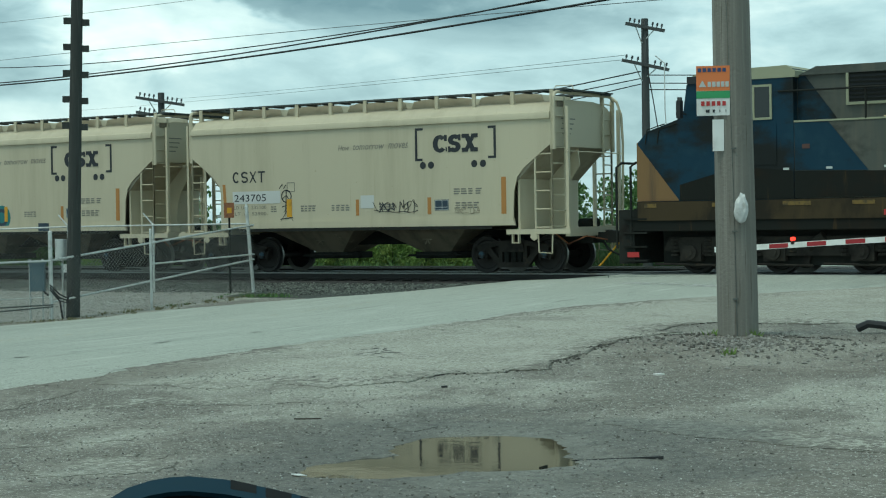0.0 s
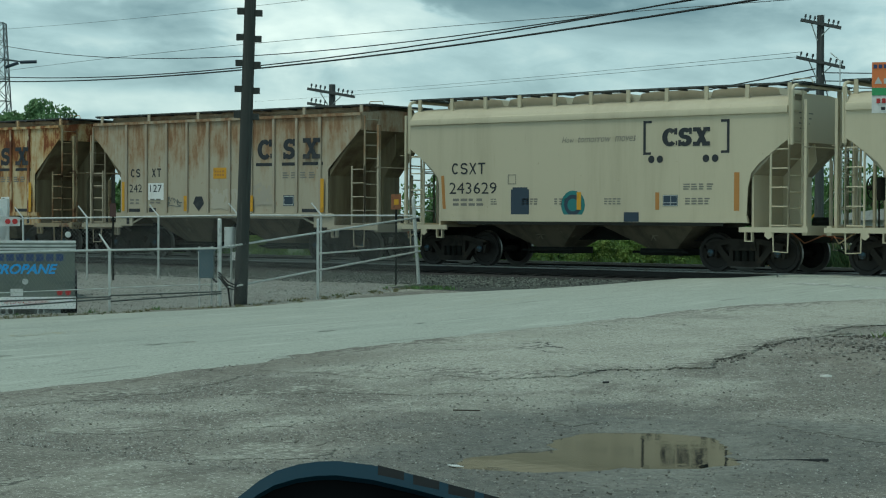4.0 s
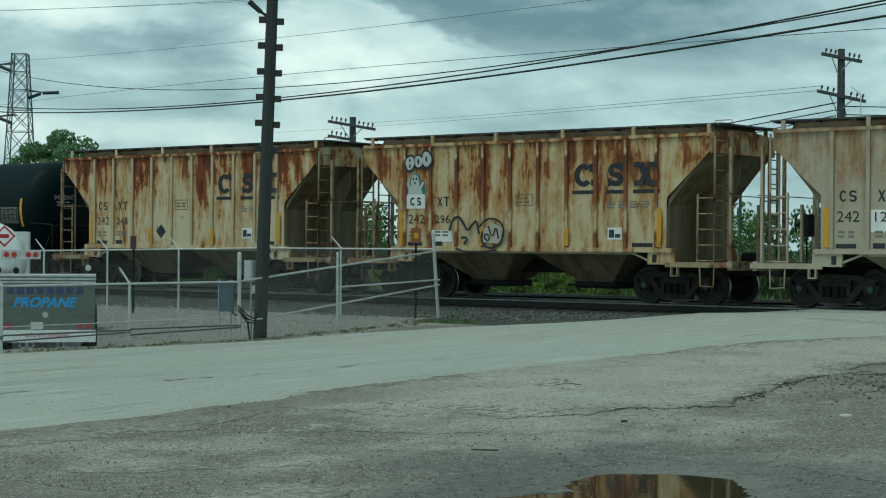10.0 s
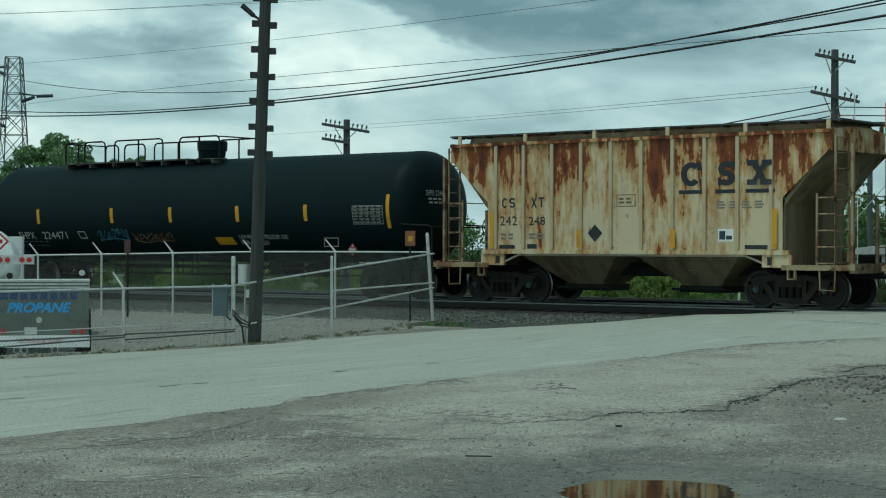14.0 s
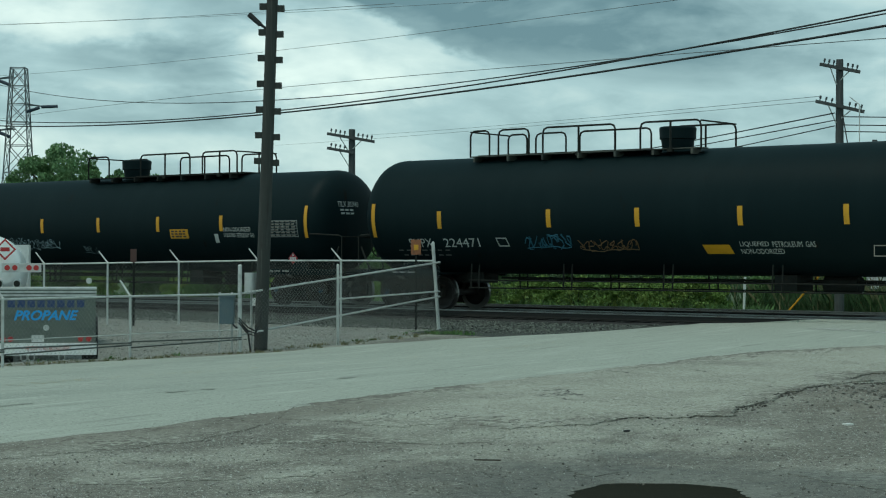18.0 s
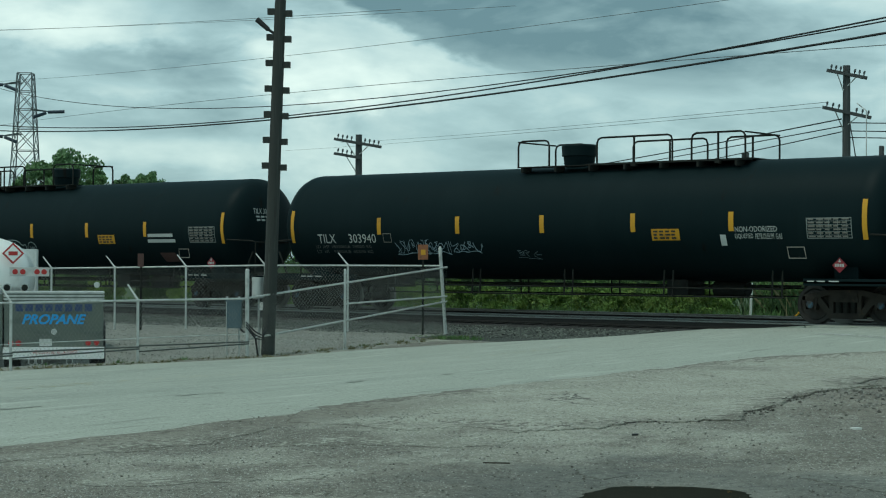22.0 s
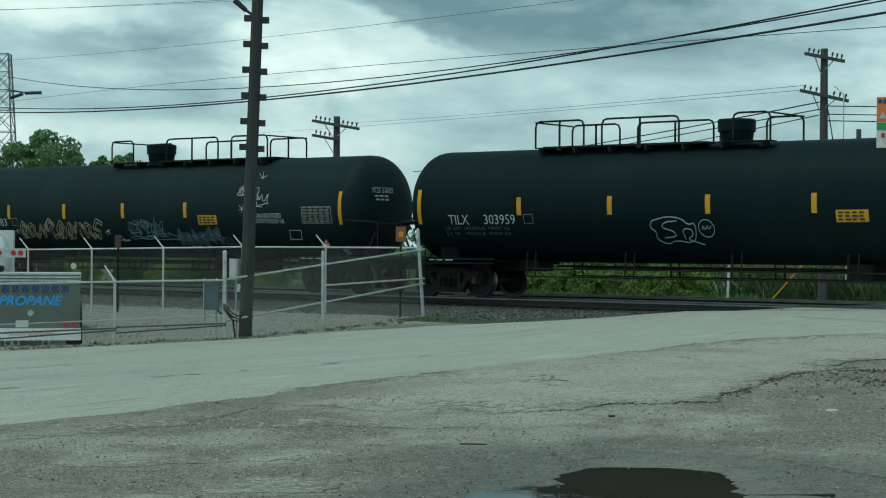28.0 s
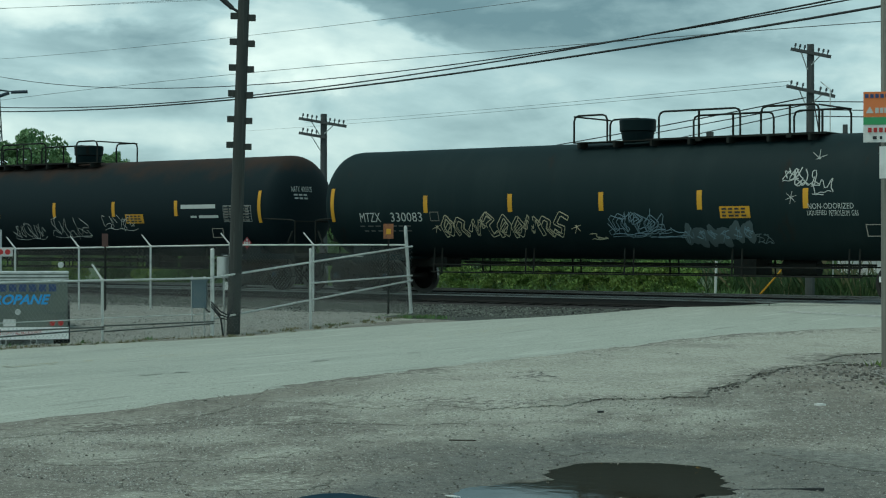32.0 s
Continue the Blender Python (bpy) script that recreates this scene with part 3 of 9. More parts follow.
M["cream_rib"] = material("stained_cream_rib", (0.50, 0.42, 0.275), 0.75, spots=[((0.42, 0.27, 0.13), 1.6, 0.46, 0.64, 8, (1, 1, 0.4)), ((0.21, 0.068, 0.028), 2.2, 0.56, 0.66, 9, (1, 1, 0.5))])
M["cream_worn"] = material("rust_eaten_cream", (0.33, 0.265, 0.16), 0.8, spots=[((0.20, 0.10, 0.045), 2.6, 0.44, 0.60, 8, (1, 1, 0.6)), ((0.085, 0.040, 0.022), 4.0, 0.54, 0.64, 8, ONE)])
M["tan_rib"] = material("dusty_tan_rib", (0.40, 0.365, 0.295), 0.75, spots=[((0.35, 0.25, 0.155), 0.8, 0.45, 0.68, 7, (1, 1, 0.5))])
M["roof_dust"] = material("dusty_roof_steel", (0.34, 0.29, 0.20), 0.85, spots=[((0.20, 0.12, 0.07), 1.5, 0.48, 0.68, 7, ONE), ((0.45, 0.40, 0.29), 3.0, 0.58, 0.74, 6, ONE)])
M["walkway"] = material("weathered_grating", (0.060, 0.072, 0.074), 0.7, metal=0.2, spots=[((0.11, 0.115, 0.11), 3.0, 0.5, 0.7, 5, ONE)])
M["lot"] = lot_material("gritty_lot_dirt", False)
M["patch"] = lot_material("pale_worn_asphalt", True)


# ---- mesh helpers ----
def part(name, bm, mat, parent=None, label="", smooth=False):
    """Links a bmesh as one mesh object, under a thing or a part."""
    me = bpy.data.meshes.new(name)
    bmesh.ops.recalc_face_normals(bm, faces=bm.faces)
    bm.to_mesh(me)
    bm.free()
    if smooth:
        me.shade_smooth()
        me.set_sharp_from_angle(angle=radians(35))
    for mm in (mat if isinstance(mat, (list, tuple)) else [mat]):
        me.materials.append(mm)
    ob = new(name, me)
    if parent is not None:
        ob.parent = parent
    if label:
        tagged(ob, label)
    return ob


def share(name, ob, parent, m=None):
    """Another object on the mesh of ob, as a part of parent."""
    o = new(name, ob.data)
    o.parent = parent
    if m is not None:
        o.matrix_basis = m
    return o


def box(bm, x0, x1, y0, y1, z0, z1, slot=0):
    v = [bm.verts.new((x, y, z)) for x in (x0, x1) for y in (y0, y1) for z in (z0, z1)]
    for f in ((0, 1, 3, 2), (4, 6, 7, 5), (0, 4, 5, 1), (2, 3, 7, 6), (0, 2, 6, 4), (1, 5, 7, 3)):
        bm.faces.new([v[i] for i in f]).material_index = slot
    return bm


def rod(bm, a, b, r, seg=8, r2=None, caps=True):
    """A round bar from a to b."""
    a, b = Vector(a), Vector(b)
    d = (b - a).normalized()
    u = d.orthogonal().normalized()
    w = d.cross(u)
    r2 = r if r2 is None else r2
    ring = []
    for p, rr in ((a, r), (b, r2)):
        ring.append([bm.verts.new(p + (u * math.cos(k * 2 * math.pi / seg) + w * math.sin(k * 2 * math.pi / seg)) * rr) for k in range(seg)])
    for k in range(seg):
        bm.faces.new((ring[0][k], ring[0][(k + 1) % seg], ring[1][(k + 1) % seg], ring[1][k]))
    if caps:
        bm.faces.new(ring[0])
        bm.faces.new(ring[1])
    return bm


def tube(bm, points, r, seg=6):
    """One round bar swept along the points."""
    pts = [Vector(p) for p in points]
    dirs = []
    for i in range(len(pts)):
        a, b = pts[max(i - 1, 0)], pts[min(i + 1, len(pts) - 1)]
        dirs.append((b - a).normalized() if (b - a).length > 1e-6 else Vector((0, 0, 1)))
    u = dirs[0].orthogonal().normalized()
    rings = []
    for p, d in zip(pts, dirs):
        u = (u - d * u.dot(d)).normalized()
        w = d.cross(u)
        rings.append([bm.verts.new(p + (u * math.cos(k * 2 * math.pi / seg) + w * math.sin(k * 2 * math.pi / seg)) * r) for k in range(seg)])
    for p, q in zip(rings, rings[1:]):
        for k in range(seg):
            bm.faces.new((p[k], p[(k + 1) % seg], q[(k + 1) % seg], q[k]))
    bm.faces.new(rings[0])
    bm.faces.new(rings[-1])
    return bm


def prism(bm, poly, y0, y1, slot=0):
    """The polygon of (x, z) pairs, drawn out from y0 to y1."""
    a = [bm.verts.new((x, y0, z)) for x, z in poly]
    b = [bm.verts.new((x, y1, z)) for x, z in poly]
    bm.faces.new(a).material_index = slot
    bm.faces.new(b).material_index = slot
    for i in range(len(poly)):
        j = (i + 1) % len(poly)
        bm.faces.new((a[i], a[j], b[j], b[i])).material_index = slot
    return bm


def lathe(bm, axis_points, seg=48, slot=0):
    """A round body along x: axis_points are (x, radius); centre at y 0, z 0."""
    rings = []
    for x, r in axis_points:
        rings.append([bm.verts.new((x, r * math.cos(k * 2 * math.pi / seg), r * math.sin(k * 2 * math.pi / seg))) for k in range(seg)])
    for p, q in zip(rings, rings[1:]):
        for k in range(seg):
            bm.faces.new((p[k], p[(k + 1) % seg], q[(k + 1) % seg], q[k])).material_index = slot
    bm.faces.new(rings[0])
    bm.faces.new(rings[-1])
    return bm


def thing(name, m, label, category, group="", kind=""):
    ob = new(name)
    ob.empty_display_size = 0.3
    ob.matrix_basis = m
    return tagged(ob, label, category, group, kind)


def smooth_step(a, b, x):
    t = min(max((x - a) / (b - a), 0.0), 1.0)
    return t * t * (3 - 2 * t)

# ---- ground ----
RAIL_Z, TRACK_Y, TRACK2_Y = 0.60, 38.95, 43.2
ROAD_L, ROAD_R = -26.3, -15.6


def road_left(y):
    return float(np.interp(y, (28, 31.3, 33.4, 36.5, 48), (-26.3, -25.5, -23.7, -22.1, -22.1)))


def road_right(y):
    return float(np.interp(y, (28, 31, 34, 37, 48), (-15.4, -14.2, -12.0, -9.0, -9.0)))


def puddle_edge(a):
    """Distance from the puddle's middle to its rim at the bearing a."""
    r = 1.058 + 0.067 * math.cos(a) + 0.084 * math.sin(a) - 0.308 * math.cos(2 * a) - 0.063 * math.sin(2 * a) + 0.221 * math.cos(3 * a) + 0.046 * math.sin(3 * a)
    return r + 0.041 * math.cos(4 * a) - 0.040 * math.sin(4 * a) + 0.03 * math.sin(9 * a) + 0.022 * math.sin(17 * a + 1)


PUDDLE_X, PUDDLE_Y = -7.85, 12.05


def in_puddle(x, y):
    dx, dy = x - PUDDLE_X, y - PUDDLE_Y
    return math.hypot(dx, dy) / puddle_edge(math.atan2(dy, dx))


def level(x, y):
    """Height of the smooth ground."""
    left = float(np.interp(y, (0, 20, 27, 31, 34.5, 36.2, 37.0, 60, 90), (0, 0, 0, 0.14, 0.30, 0.40, 0.42, 0.42, 0.2)))
    right = float(np.interp(y, (0, 11, 24, 36.5, 37.2, 60, 90), (0, 0, 0.25, 0.55, 0.58, 0.58, 0.2)))
    w = smooth_step(-25, -15, x)
    return left * (1 - w) + right * w


def ground_z(x, y):
    z = level(x, y)
    if -40 < x < 12 and 4 < y < 36:
        z += 0.035 * noise.noise((x * 0.5, y * 0.5, 0)) + 0.014 * noise.noise((x * 1.7, y * 1.7, 3))
        inside = min(x - road_left(y), road_right(y) - x)
        if inside > -0.5:
            k = smooth_step(-0.5, 0.1, inside)
            z = z * (1 - k) + (level(x, y) - 0.002 - 0.03 * smooth_step(0.75, 1.3, inside)) * k
        d = math.hypot((x + 9.9) / 2.6, (y - 21.6) / 2.8)
        z += 0.10 * (1 - smooth_step(0.2, 1.0, d))
    if x < -27.2 and y < 31:
        z -= 0.22 * smooth_step(27.2, 28.6, -x) * (1 - smooth_step(24, 30, y))
    p = in_puddle(x, y)
    if p < 1.5:
        z += (0.012 - z) * (1 - smooth_step(1.1, 1.5, p)) - 0.05 * (1 - smooth_step(0.85, 1.05, p))
    if y > 37.0:
        z -= 0.06
    return z


def lines(*stretches):
    out = []
    for a, b, step in stretches:
        k = max(1, round((b - a) / step))
        out += [a + (b - a) * i / k for i in range(k)]
    return out + [stretches[-1][1]]


def sheet(bm, xs, ys, height, slot_of=None):
    grid = [[bm.verts.new((x, y, height(x, y))) for x in xs] for y in ys]
    for j in range(len(ys) - 1):
        for i in range(len(xs) - 1):
            f = bm.faces.new((grid[j][i], grid[j][i + 1], grid[j + 1][i + 1], grid[j + 1][i]))
            f.smooth = True
            if slot_of:
                f.material_index = slot_of((xs[i] + xs[i + 1]) / 2, (ys[j] + ys[j + 1]) / 2)
    return bm


def ground_slot(x, y):
    wob = 0.5 * noise.noise((x * 0.8, y * 0.8, 9))
    if y > 46.5 + wob:
        return 3
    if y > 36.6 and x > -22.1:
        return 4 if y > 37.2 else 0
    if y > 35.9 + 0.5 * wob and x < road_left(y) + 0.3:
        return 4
    if (y > 34.2 + wob or (y > 32.4 + wob and x > -27.3)) and x < road_left(y) + 0.3:
        return 2
    if x < ROAD_L - 0.55 + wob * 0.3 and y > 8:
        return 1
    return 0


xs = lines((-2500, -400, 300), (-400, -120, 40), (-120, -50, 5), (-50, -28, 0.7), (-28, -15, 0.3), (-15, -5.5, 0.12), (-5.5, 12, 0.8), (12, 120, 12), (120, 2500, 400))
ys = lines((-600, -60, 90), (-60, 4, 6), (4, 9.5, 0.4), (9.5, 14.5, 0.1), (14.5, 26, 0.2), (26, 38, 0.5), (38, 70, 2), (70, 200, 15), (200, 3000, 400))
tagged(part("ground", sheet(bmesh.new(), xs, ys, ground_z, ground_slot), [M["lot"], M["gravel"], M["ballast"], M["far_field"], M["ballast_dark"]]),
       "uneven worn asphalt and gravel lot beside the crossing", "ground", kind="structure")

# the puddle's water lies level in its hollow
bm = bmesh.new()
rim = []
for k in range(160):
    a = k * 2 * math.pi / 160
    r = puddle_edge(a) * 1.12
    rim.append(bm.verts.new((PUDDLE_X + math.cos(a) * r, PUDDLE_Y + math.sin(a) * r, 0.0)))
bm.faces.new(rim)
tagged(part("puddle", bm, M["water"]), "shallow muddy brown puddle in the lot", "puddle", kind="structure")


def road_z(x, y):
    return level(x, y) + 0.010 + 0.03 * min(1.0, min(x - road_left(y), road_right(y) - x) / 2.5)


bm = bmesh.new()
ry = lines((-60, 8, 4), (8, 37.0, 0.3))
rows_ = []
for y in ry:
    l = road_left(y) + 0.22 * noise.noise((0, y * 0.5, 4)) + 0.10 * noise.noise((0, y * 1.9, 8))
    r = road_right(y) + 0.45 * noise.noise((5, y * 0.35, 4)) + 0.16 * noise.noise((5, y * 1.5, 8))
    rows_.append([bm.verts.new((l + (r - l) * i / 14, y, road_z(l + (r - l) * i / 14, y))) for i in range(15)])
for row_ in rows_:
    # the edge slopes down into the dirt
    for end_, out_ in ((0, -0.22), (-1, 0.22)):
        foot_ = bm.verts.new(row_[end_].co + Vector((out_, 0, -0.05)))
        row_.insert(0 if out_ < 0 else len(row_), foot_)
for p, q in zip(rows_, rows_[1:]):
    for i in range(16):
        bm.faces.new((p[i], p[i + 1], q[i + 1], q[i])).smooth = True
tagged(part("road", bm, M["road"]), "pale worn asphalt road running up to the crossing", "road", kind="structure")

# pale asphalt that is left on the lot, with broken edges
def asphalt_patch(poly, cell, ragged, thick, label, seed, broken=0.12):
    n = len(poly)

    def depth(x, y):
        """How far the point lies inside the ragged outline."""
        best, inside = 1e9, False
        for i in range(n):
            (ax, ay), (bx, by) = poly[i], poly[(i + 1) % n]
            if (ay > y) != (by > y) and x < (bx - ax) * (y - ay) / (by - ay) + ax:
                inside = not inside
            vx, vy = bx - ax, by - ay
            k = min(max(((x - ax) * vx + (y - ay) * vy) / (vx * vx + vy * vy), 0), 1)
            best = min(best, math.hypot(x - ax - k * vx, y - ay - k * vy))
        d = best if inside else -best
        return d + ragged * (noise.noise((x * 0.9, y * 0.9, seed)) + 0.55 * noise.noise((x * 2.6, y * 2.6, seed + 3)) + 0.3 * noise.noise((x * 7, y * 7, seed + 5)))

    x0, x1 = min(p[0] for p in poly) - 0.3, max(p[0] for p in poly) + 0.3
    y0, y1 = min(p[1] for p in poly) - 0.3, max(p[1] for p in poly) + 0.3
    nx, ny = int((x1 - x0) / cell), int((y1 - y0) / (cell * 1.4))
    verts, faces, slots, index = [], [], [], {}

    def vert(i, j, k):
        if (i, j, k) not in index:
            x = x0 + cell * (i + 0.35 * noise.noise((i * 1.7, j * 1.7, 1)))
            y = y0 + cell * 1.4 * (j + 0.35 * noise.noise((i * 1.7, j * 1.7, 8)))
            index[i, j, k] = len(verts)
            worn = 0.3 + 0.7 * min(max(x + 12.2, (y - 16.0) * 1.2, 0), 1)
            verts.append((x, y, ground_z(x, y) + (max(thick * worn, 0.005) if k else -0.02)))
        return index[i, j, k]

    rnd, soft_edge = random.Random(seed), ragged * 4.0
    on = {(i, j) for i in range(nx) for j in range(ny) if depth(x0 + cell * (i + 0.5), y0 + cell * 1.4 * (j + 0.5)) > 0}
    for i, j in sorted(on):
        c = ((i, j), (i + 1, j), (i + 1, j + 1), (i, j + 1))
        faces.append(tuple(vert(a, b, 1) for a, b in c))
        d = depth(x0 + cell * (i + 0.5), y0 + cell * 1.4 * (j + 0.5))
        sharp = noise.noise((i * cell * 0.45, j * cell * 0.45, seed + 20)) > broken and x0 + cell * i > -13.6 and y0 + cell * 1.4 * j > 17.2
        slots.append(2 if not sharp and rnd.random() > d / soft_edge else 0)
        for q, (di, dj) in enumerate(((0, -1), (1, 0), (0, 1), (-1, 0))):
            if (i + di, j + dj) not in on:
                a, b = c[q], c[(q + 1) % 4]
                faces.append((vert(*a, 1), vert(*a, 0), vert(*b, 0), vert(*b, 1)))
                slots.append(1 if sharp and rnd.random() < 0.85 else 2)
    me = bpy.data.meshes.new("asphalt_patch")
    me.from_pydata(verts, [], faces)
    me.materials.append(M["patch"])
    me.materials.append(M["tar"])
    me.materials.append(M["lot"])
    me.polygons.foreach_set("material_index", slots)
    return tagged(new("asphalt_patch", me), label, "pavement", kind="structure")


APRON = [(-15.75, 16.4), (-14.9, 15.2), (-12.9, 15.1), (-12.7, 15.9), (-11.9, 15.85), (-11.3, 16.5), (-11.5, 17.5), (-11.0, 17.7), (-10.6, 18.3), (-10.85, 19.0), (-10.95, 20.2),
         (-11.3, 21.9), (-11.1, 22.9), (-11.7, 23.5), (-12.0, 24.5), (-11.4, 25.3), (-8.5, 25.9), (-4.5, 26.1), (-3.0, 27.0), (-3.0, 36.4), (-9.5, 36.4), (-12.0, 33.8), (-14.2, 30.8), (-15.7, 27.5)]
asphalt_patch(APRON, 0.07, 0.18, 0.018, "pale cracked asphalt apron with broken edges", 2, 0.22)
for k, (poly, rag) in enumerate((([(-15.7, 11.6), (-14.3, 10.5), (-13.95, 12.0), (-13.9, 13.2), (-14.5, 14.8), (-15.6, 15.1)], 0.25),
                                 ([(-10.1, 9.7), (-10.5, 9.95), (-10.5, 11.1), (-9.75, 10.95), (-9.4, 10.3)], 0.2),
                                 ([(-11.4, 11.5), (-11.2, 11.9), (-11.0, 11.7), (-11.2, 11.3)], 0.12),
                                 ([(-7.7, 14.2), (-7.5, 14.8), (-6.0, 14.6), (-4.6, 14.0), (-4.6, 13.4), (-6.4, 13.7)], 0.16),
                                 ([(-9.5, 13.6), (-9.1, 13.65), (-9.1, 13.3)], 0.12),
                                 ([(-13.3, 13.2), (-12.2, 13.9), (-11.3, 14.8), (-11.7, 15.2), (-13.0, 14.3)], 0.3),
                                 ([(-12.6, 10.3), (-11.8, 11.4), (-11.5, 11.2), (-12.2, 10.1)], 0.25))):
    asphalt_patch(poly, 0.05, rag, 0.006, "low scrap of pale old asphalt in the lot", 11 + k, 2.0)


def painted_strip(name, x0, y0, x1, y1, w, keep, seed, mat, label, hide=0.5):
    """Worn paint on the road: short pieces with gaps."""
    rnd = random.Random(seed)
    d = Vector((x1 - x0, y1 - y0, 0))
    n = int(d.length / 0.16)
    side = Vector((-d.y, d.x, 0)).normalized() * w
    verts, faces = [], []
    for i in range(n):
        if rnd.random() > keep * (0.5 + noise.noise((i * 0.13, seed, 0)) * 1.2 + 0.3):
            continue
        for q in range(3):
            if rnd.random() < hide:
                continue
            a, b = i / n, (i + rnd.uniform(0.4, 0.95)) / n
            k = len(verts)
            for u, s in ((a, q / 3), (b, q / 3 + rnd.uniform(-0.05, 0.05)), (b, q / 3 + 0.28), (a, q / 3 + rnd.uniform(0.2, 0.33))):
                p = Vector((x0, y0, 0)) + d * u + side * (s - 0.5)
                verts.append((p.x, p.y, road_z(p.x, p.y) + 0.005))
            faces.append((k, k + 1, k + 2, k + 3))
    me = bpy.data.meshes.new(name)
    me.from_pydata(verts, [], faces)
    me.materials.append(mat)
    return tagged(new(name, me), label, "road marking", kind="structure")


painted_strip("centre_line", -21.95, 9.0, -21.85, 31.0, 0.12, 0.8, 3, M["old_yellow"], "worn faded yellow centre line on the road")
painted_strip("centre_line", -21.68, 9.0, -21.58, 31.0, 0.12, 0.7, 5, M["old_yellow"], "worn faded yellow centre line on the road")
painted_strip("stop_line", -18.2, 34.8, -14.6, 33.0, 0.45, 1.4, 7, M["grey_pale"], "worn white stop line before the crossing", 0.25)
for k, (x_, y_, a_, b_) in enumerate(((-18.62, 14.1, 0.10, 0.22), (-18.6, 14.5, 0.07, 0.12), (-18.36, 16.9, 0.07, 0.2), (-18.3, 17.4, 0.08, 0.13), (-18.05, 20.0, 0.06, 0.2), (-17.9, 22.0, 0.05, 0.15), (-18.2, 18.3, 0.04, 0.09))):
    bm = bmesh.new()
    vs = []
    for q in range(20):
        t_ = q * math.pi / 10
        w_ = 1 + 0.3 * noise.noise((math.cos(t_) * 1.5, math.sin(t_) * 1.5, k * 3.0))
        px_, py_ = x_ + math.cos(t_) * a_ * w_, y_ + math.sin(t_) * b_ * w_
        vs.append(bm.verts.new((px_, py_, road_z(px_, py_) + 0.006)))
    bm.faces.new(vs)
    tagged(part("oil_spot", bm, M["oil"]), "dark old oil stain on the road", "stain", kind="structure")

# the crossing's deck between and beside the rails
deck = thing("crossing_deck", pose(0, 0, 0), "grey concrete crossing panels between the rails", "crossing", kind="structure")
for row, (y0, y1) in enumerate(((37.02, 38.1), (38.36, 39.54), (39.8, 42.35), (42.62, 43.8), (44.05, 48.0))):
    for i in range(5):
        x0 = -22.3 + i * 2.66
        bm = box(bmesh.new(), x0 + 0.01, x0 + 2.64, y0, y1, RAIL_Z - 0.3, RAIL_Z - 0.012)
        if i == 0:
            # the first panel's end is broken away to a slope
            for v in bm.verts:
                if v.co.x < x0 + 1:
                    v.co.x += 0.2 + (1.9 if v.co.y > y0 + 0.1 and row == 0 else 0.0)
                    if v.co.z > RAIL_Z - 0.1:
                        v.co.z -= 0.17
        part("panel", bm, M["road"] if row in (0, 4) else M["deck"], deck)

# ---- tracks ----
PROFILE = [(-0.07, 0), (0.07, 0), (0.07, 0.02), (0.015, 0.04), (0.015, 0.13), (0.036, 0.14), (0.036, 0.175), (-0.036, 0.175), (-0.036, 0.14), (-0.015, 0.13), (-0.015, 0.04), (-0.07, 0.02)]


def rail_at(y, parent):
    bm = bmesh.new()
    a = [bm.verts.new((-260, y + p, RAIL_Z - 0.175 + q)) for p, q in PROFILE]
    b = [bm.verts.new((160, y + p, RAIL_Z - 0.175 + q)) for p, q in PROFILE]
    for i in range(len(a)):
        j = (i + 1) % len(a)
        bm.faces.new((a[i], a[j], b[j], b[i])).material_index = 1 if i in (5, 6, 7) else 0
    bm.faces.new(a), bm.faces.new(b)
    return part("rail", bm, [M["rail"], M["rail_head"]], parent)


def track(y, label):
    t = thing("railway_track", pose(0, 0, 0), label, "track", "tracks", "structure")
    rail_at(y - 0.7525, t)
    rail_at(y + 0.7525, t)
    tie = None
    for i in range(210):
        x = -88 + i * 0.53
        if -22.4 < x < -9.0:
            continue
        if tie is None:
            tie = part("tie", box(bmesh.new(), -0.115, 0.115, -1.3, 1.3, -0.2, 0), M["tie"], t)
            tie.matrix_basis = pose(x, y, RAIL_Z - 0.18)
        else:
            share("tie", tie, t, pose(x, y, RAIL_Z - 0.18))
    return t


track(TRACK_Y, "worn steel railway track on dark ballast")
track(TRACK2_Y, "empty parallel railway track behind the train")


# ---- fences ----
def fence_post(x, y, h, parent, arm=(0, 0), r=0.027, cap=True, name="post", z=None):
    z = level(x, y) if z is None else z
    bm = rod(bmesh.new(), (x, y, z - 0.15), (x, y, z + h), r, 10)
    if cap:
        rod(bm, (x, y, z + h), (x, y, z + h + 0.03), r * 1.2, 10, r * 0.5)
    p = part(name, bm, M["galv"], parent, smooth=True)
    if arm != (0, 0):
        part("barb_arm", rod(bmesh.new(), (x, y, z + h), (x + arm[0], y + arm[1], z + h + 0.30), 0.022, 6, 0.016), M["galv"], p)
    return p


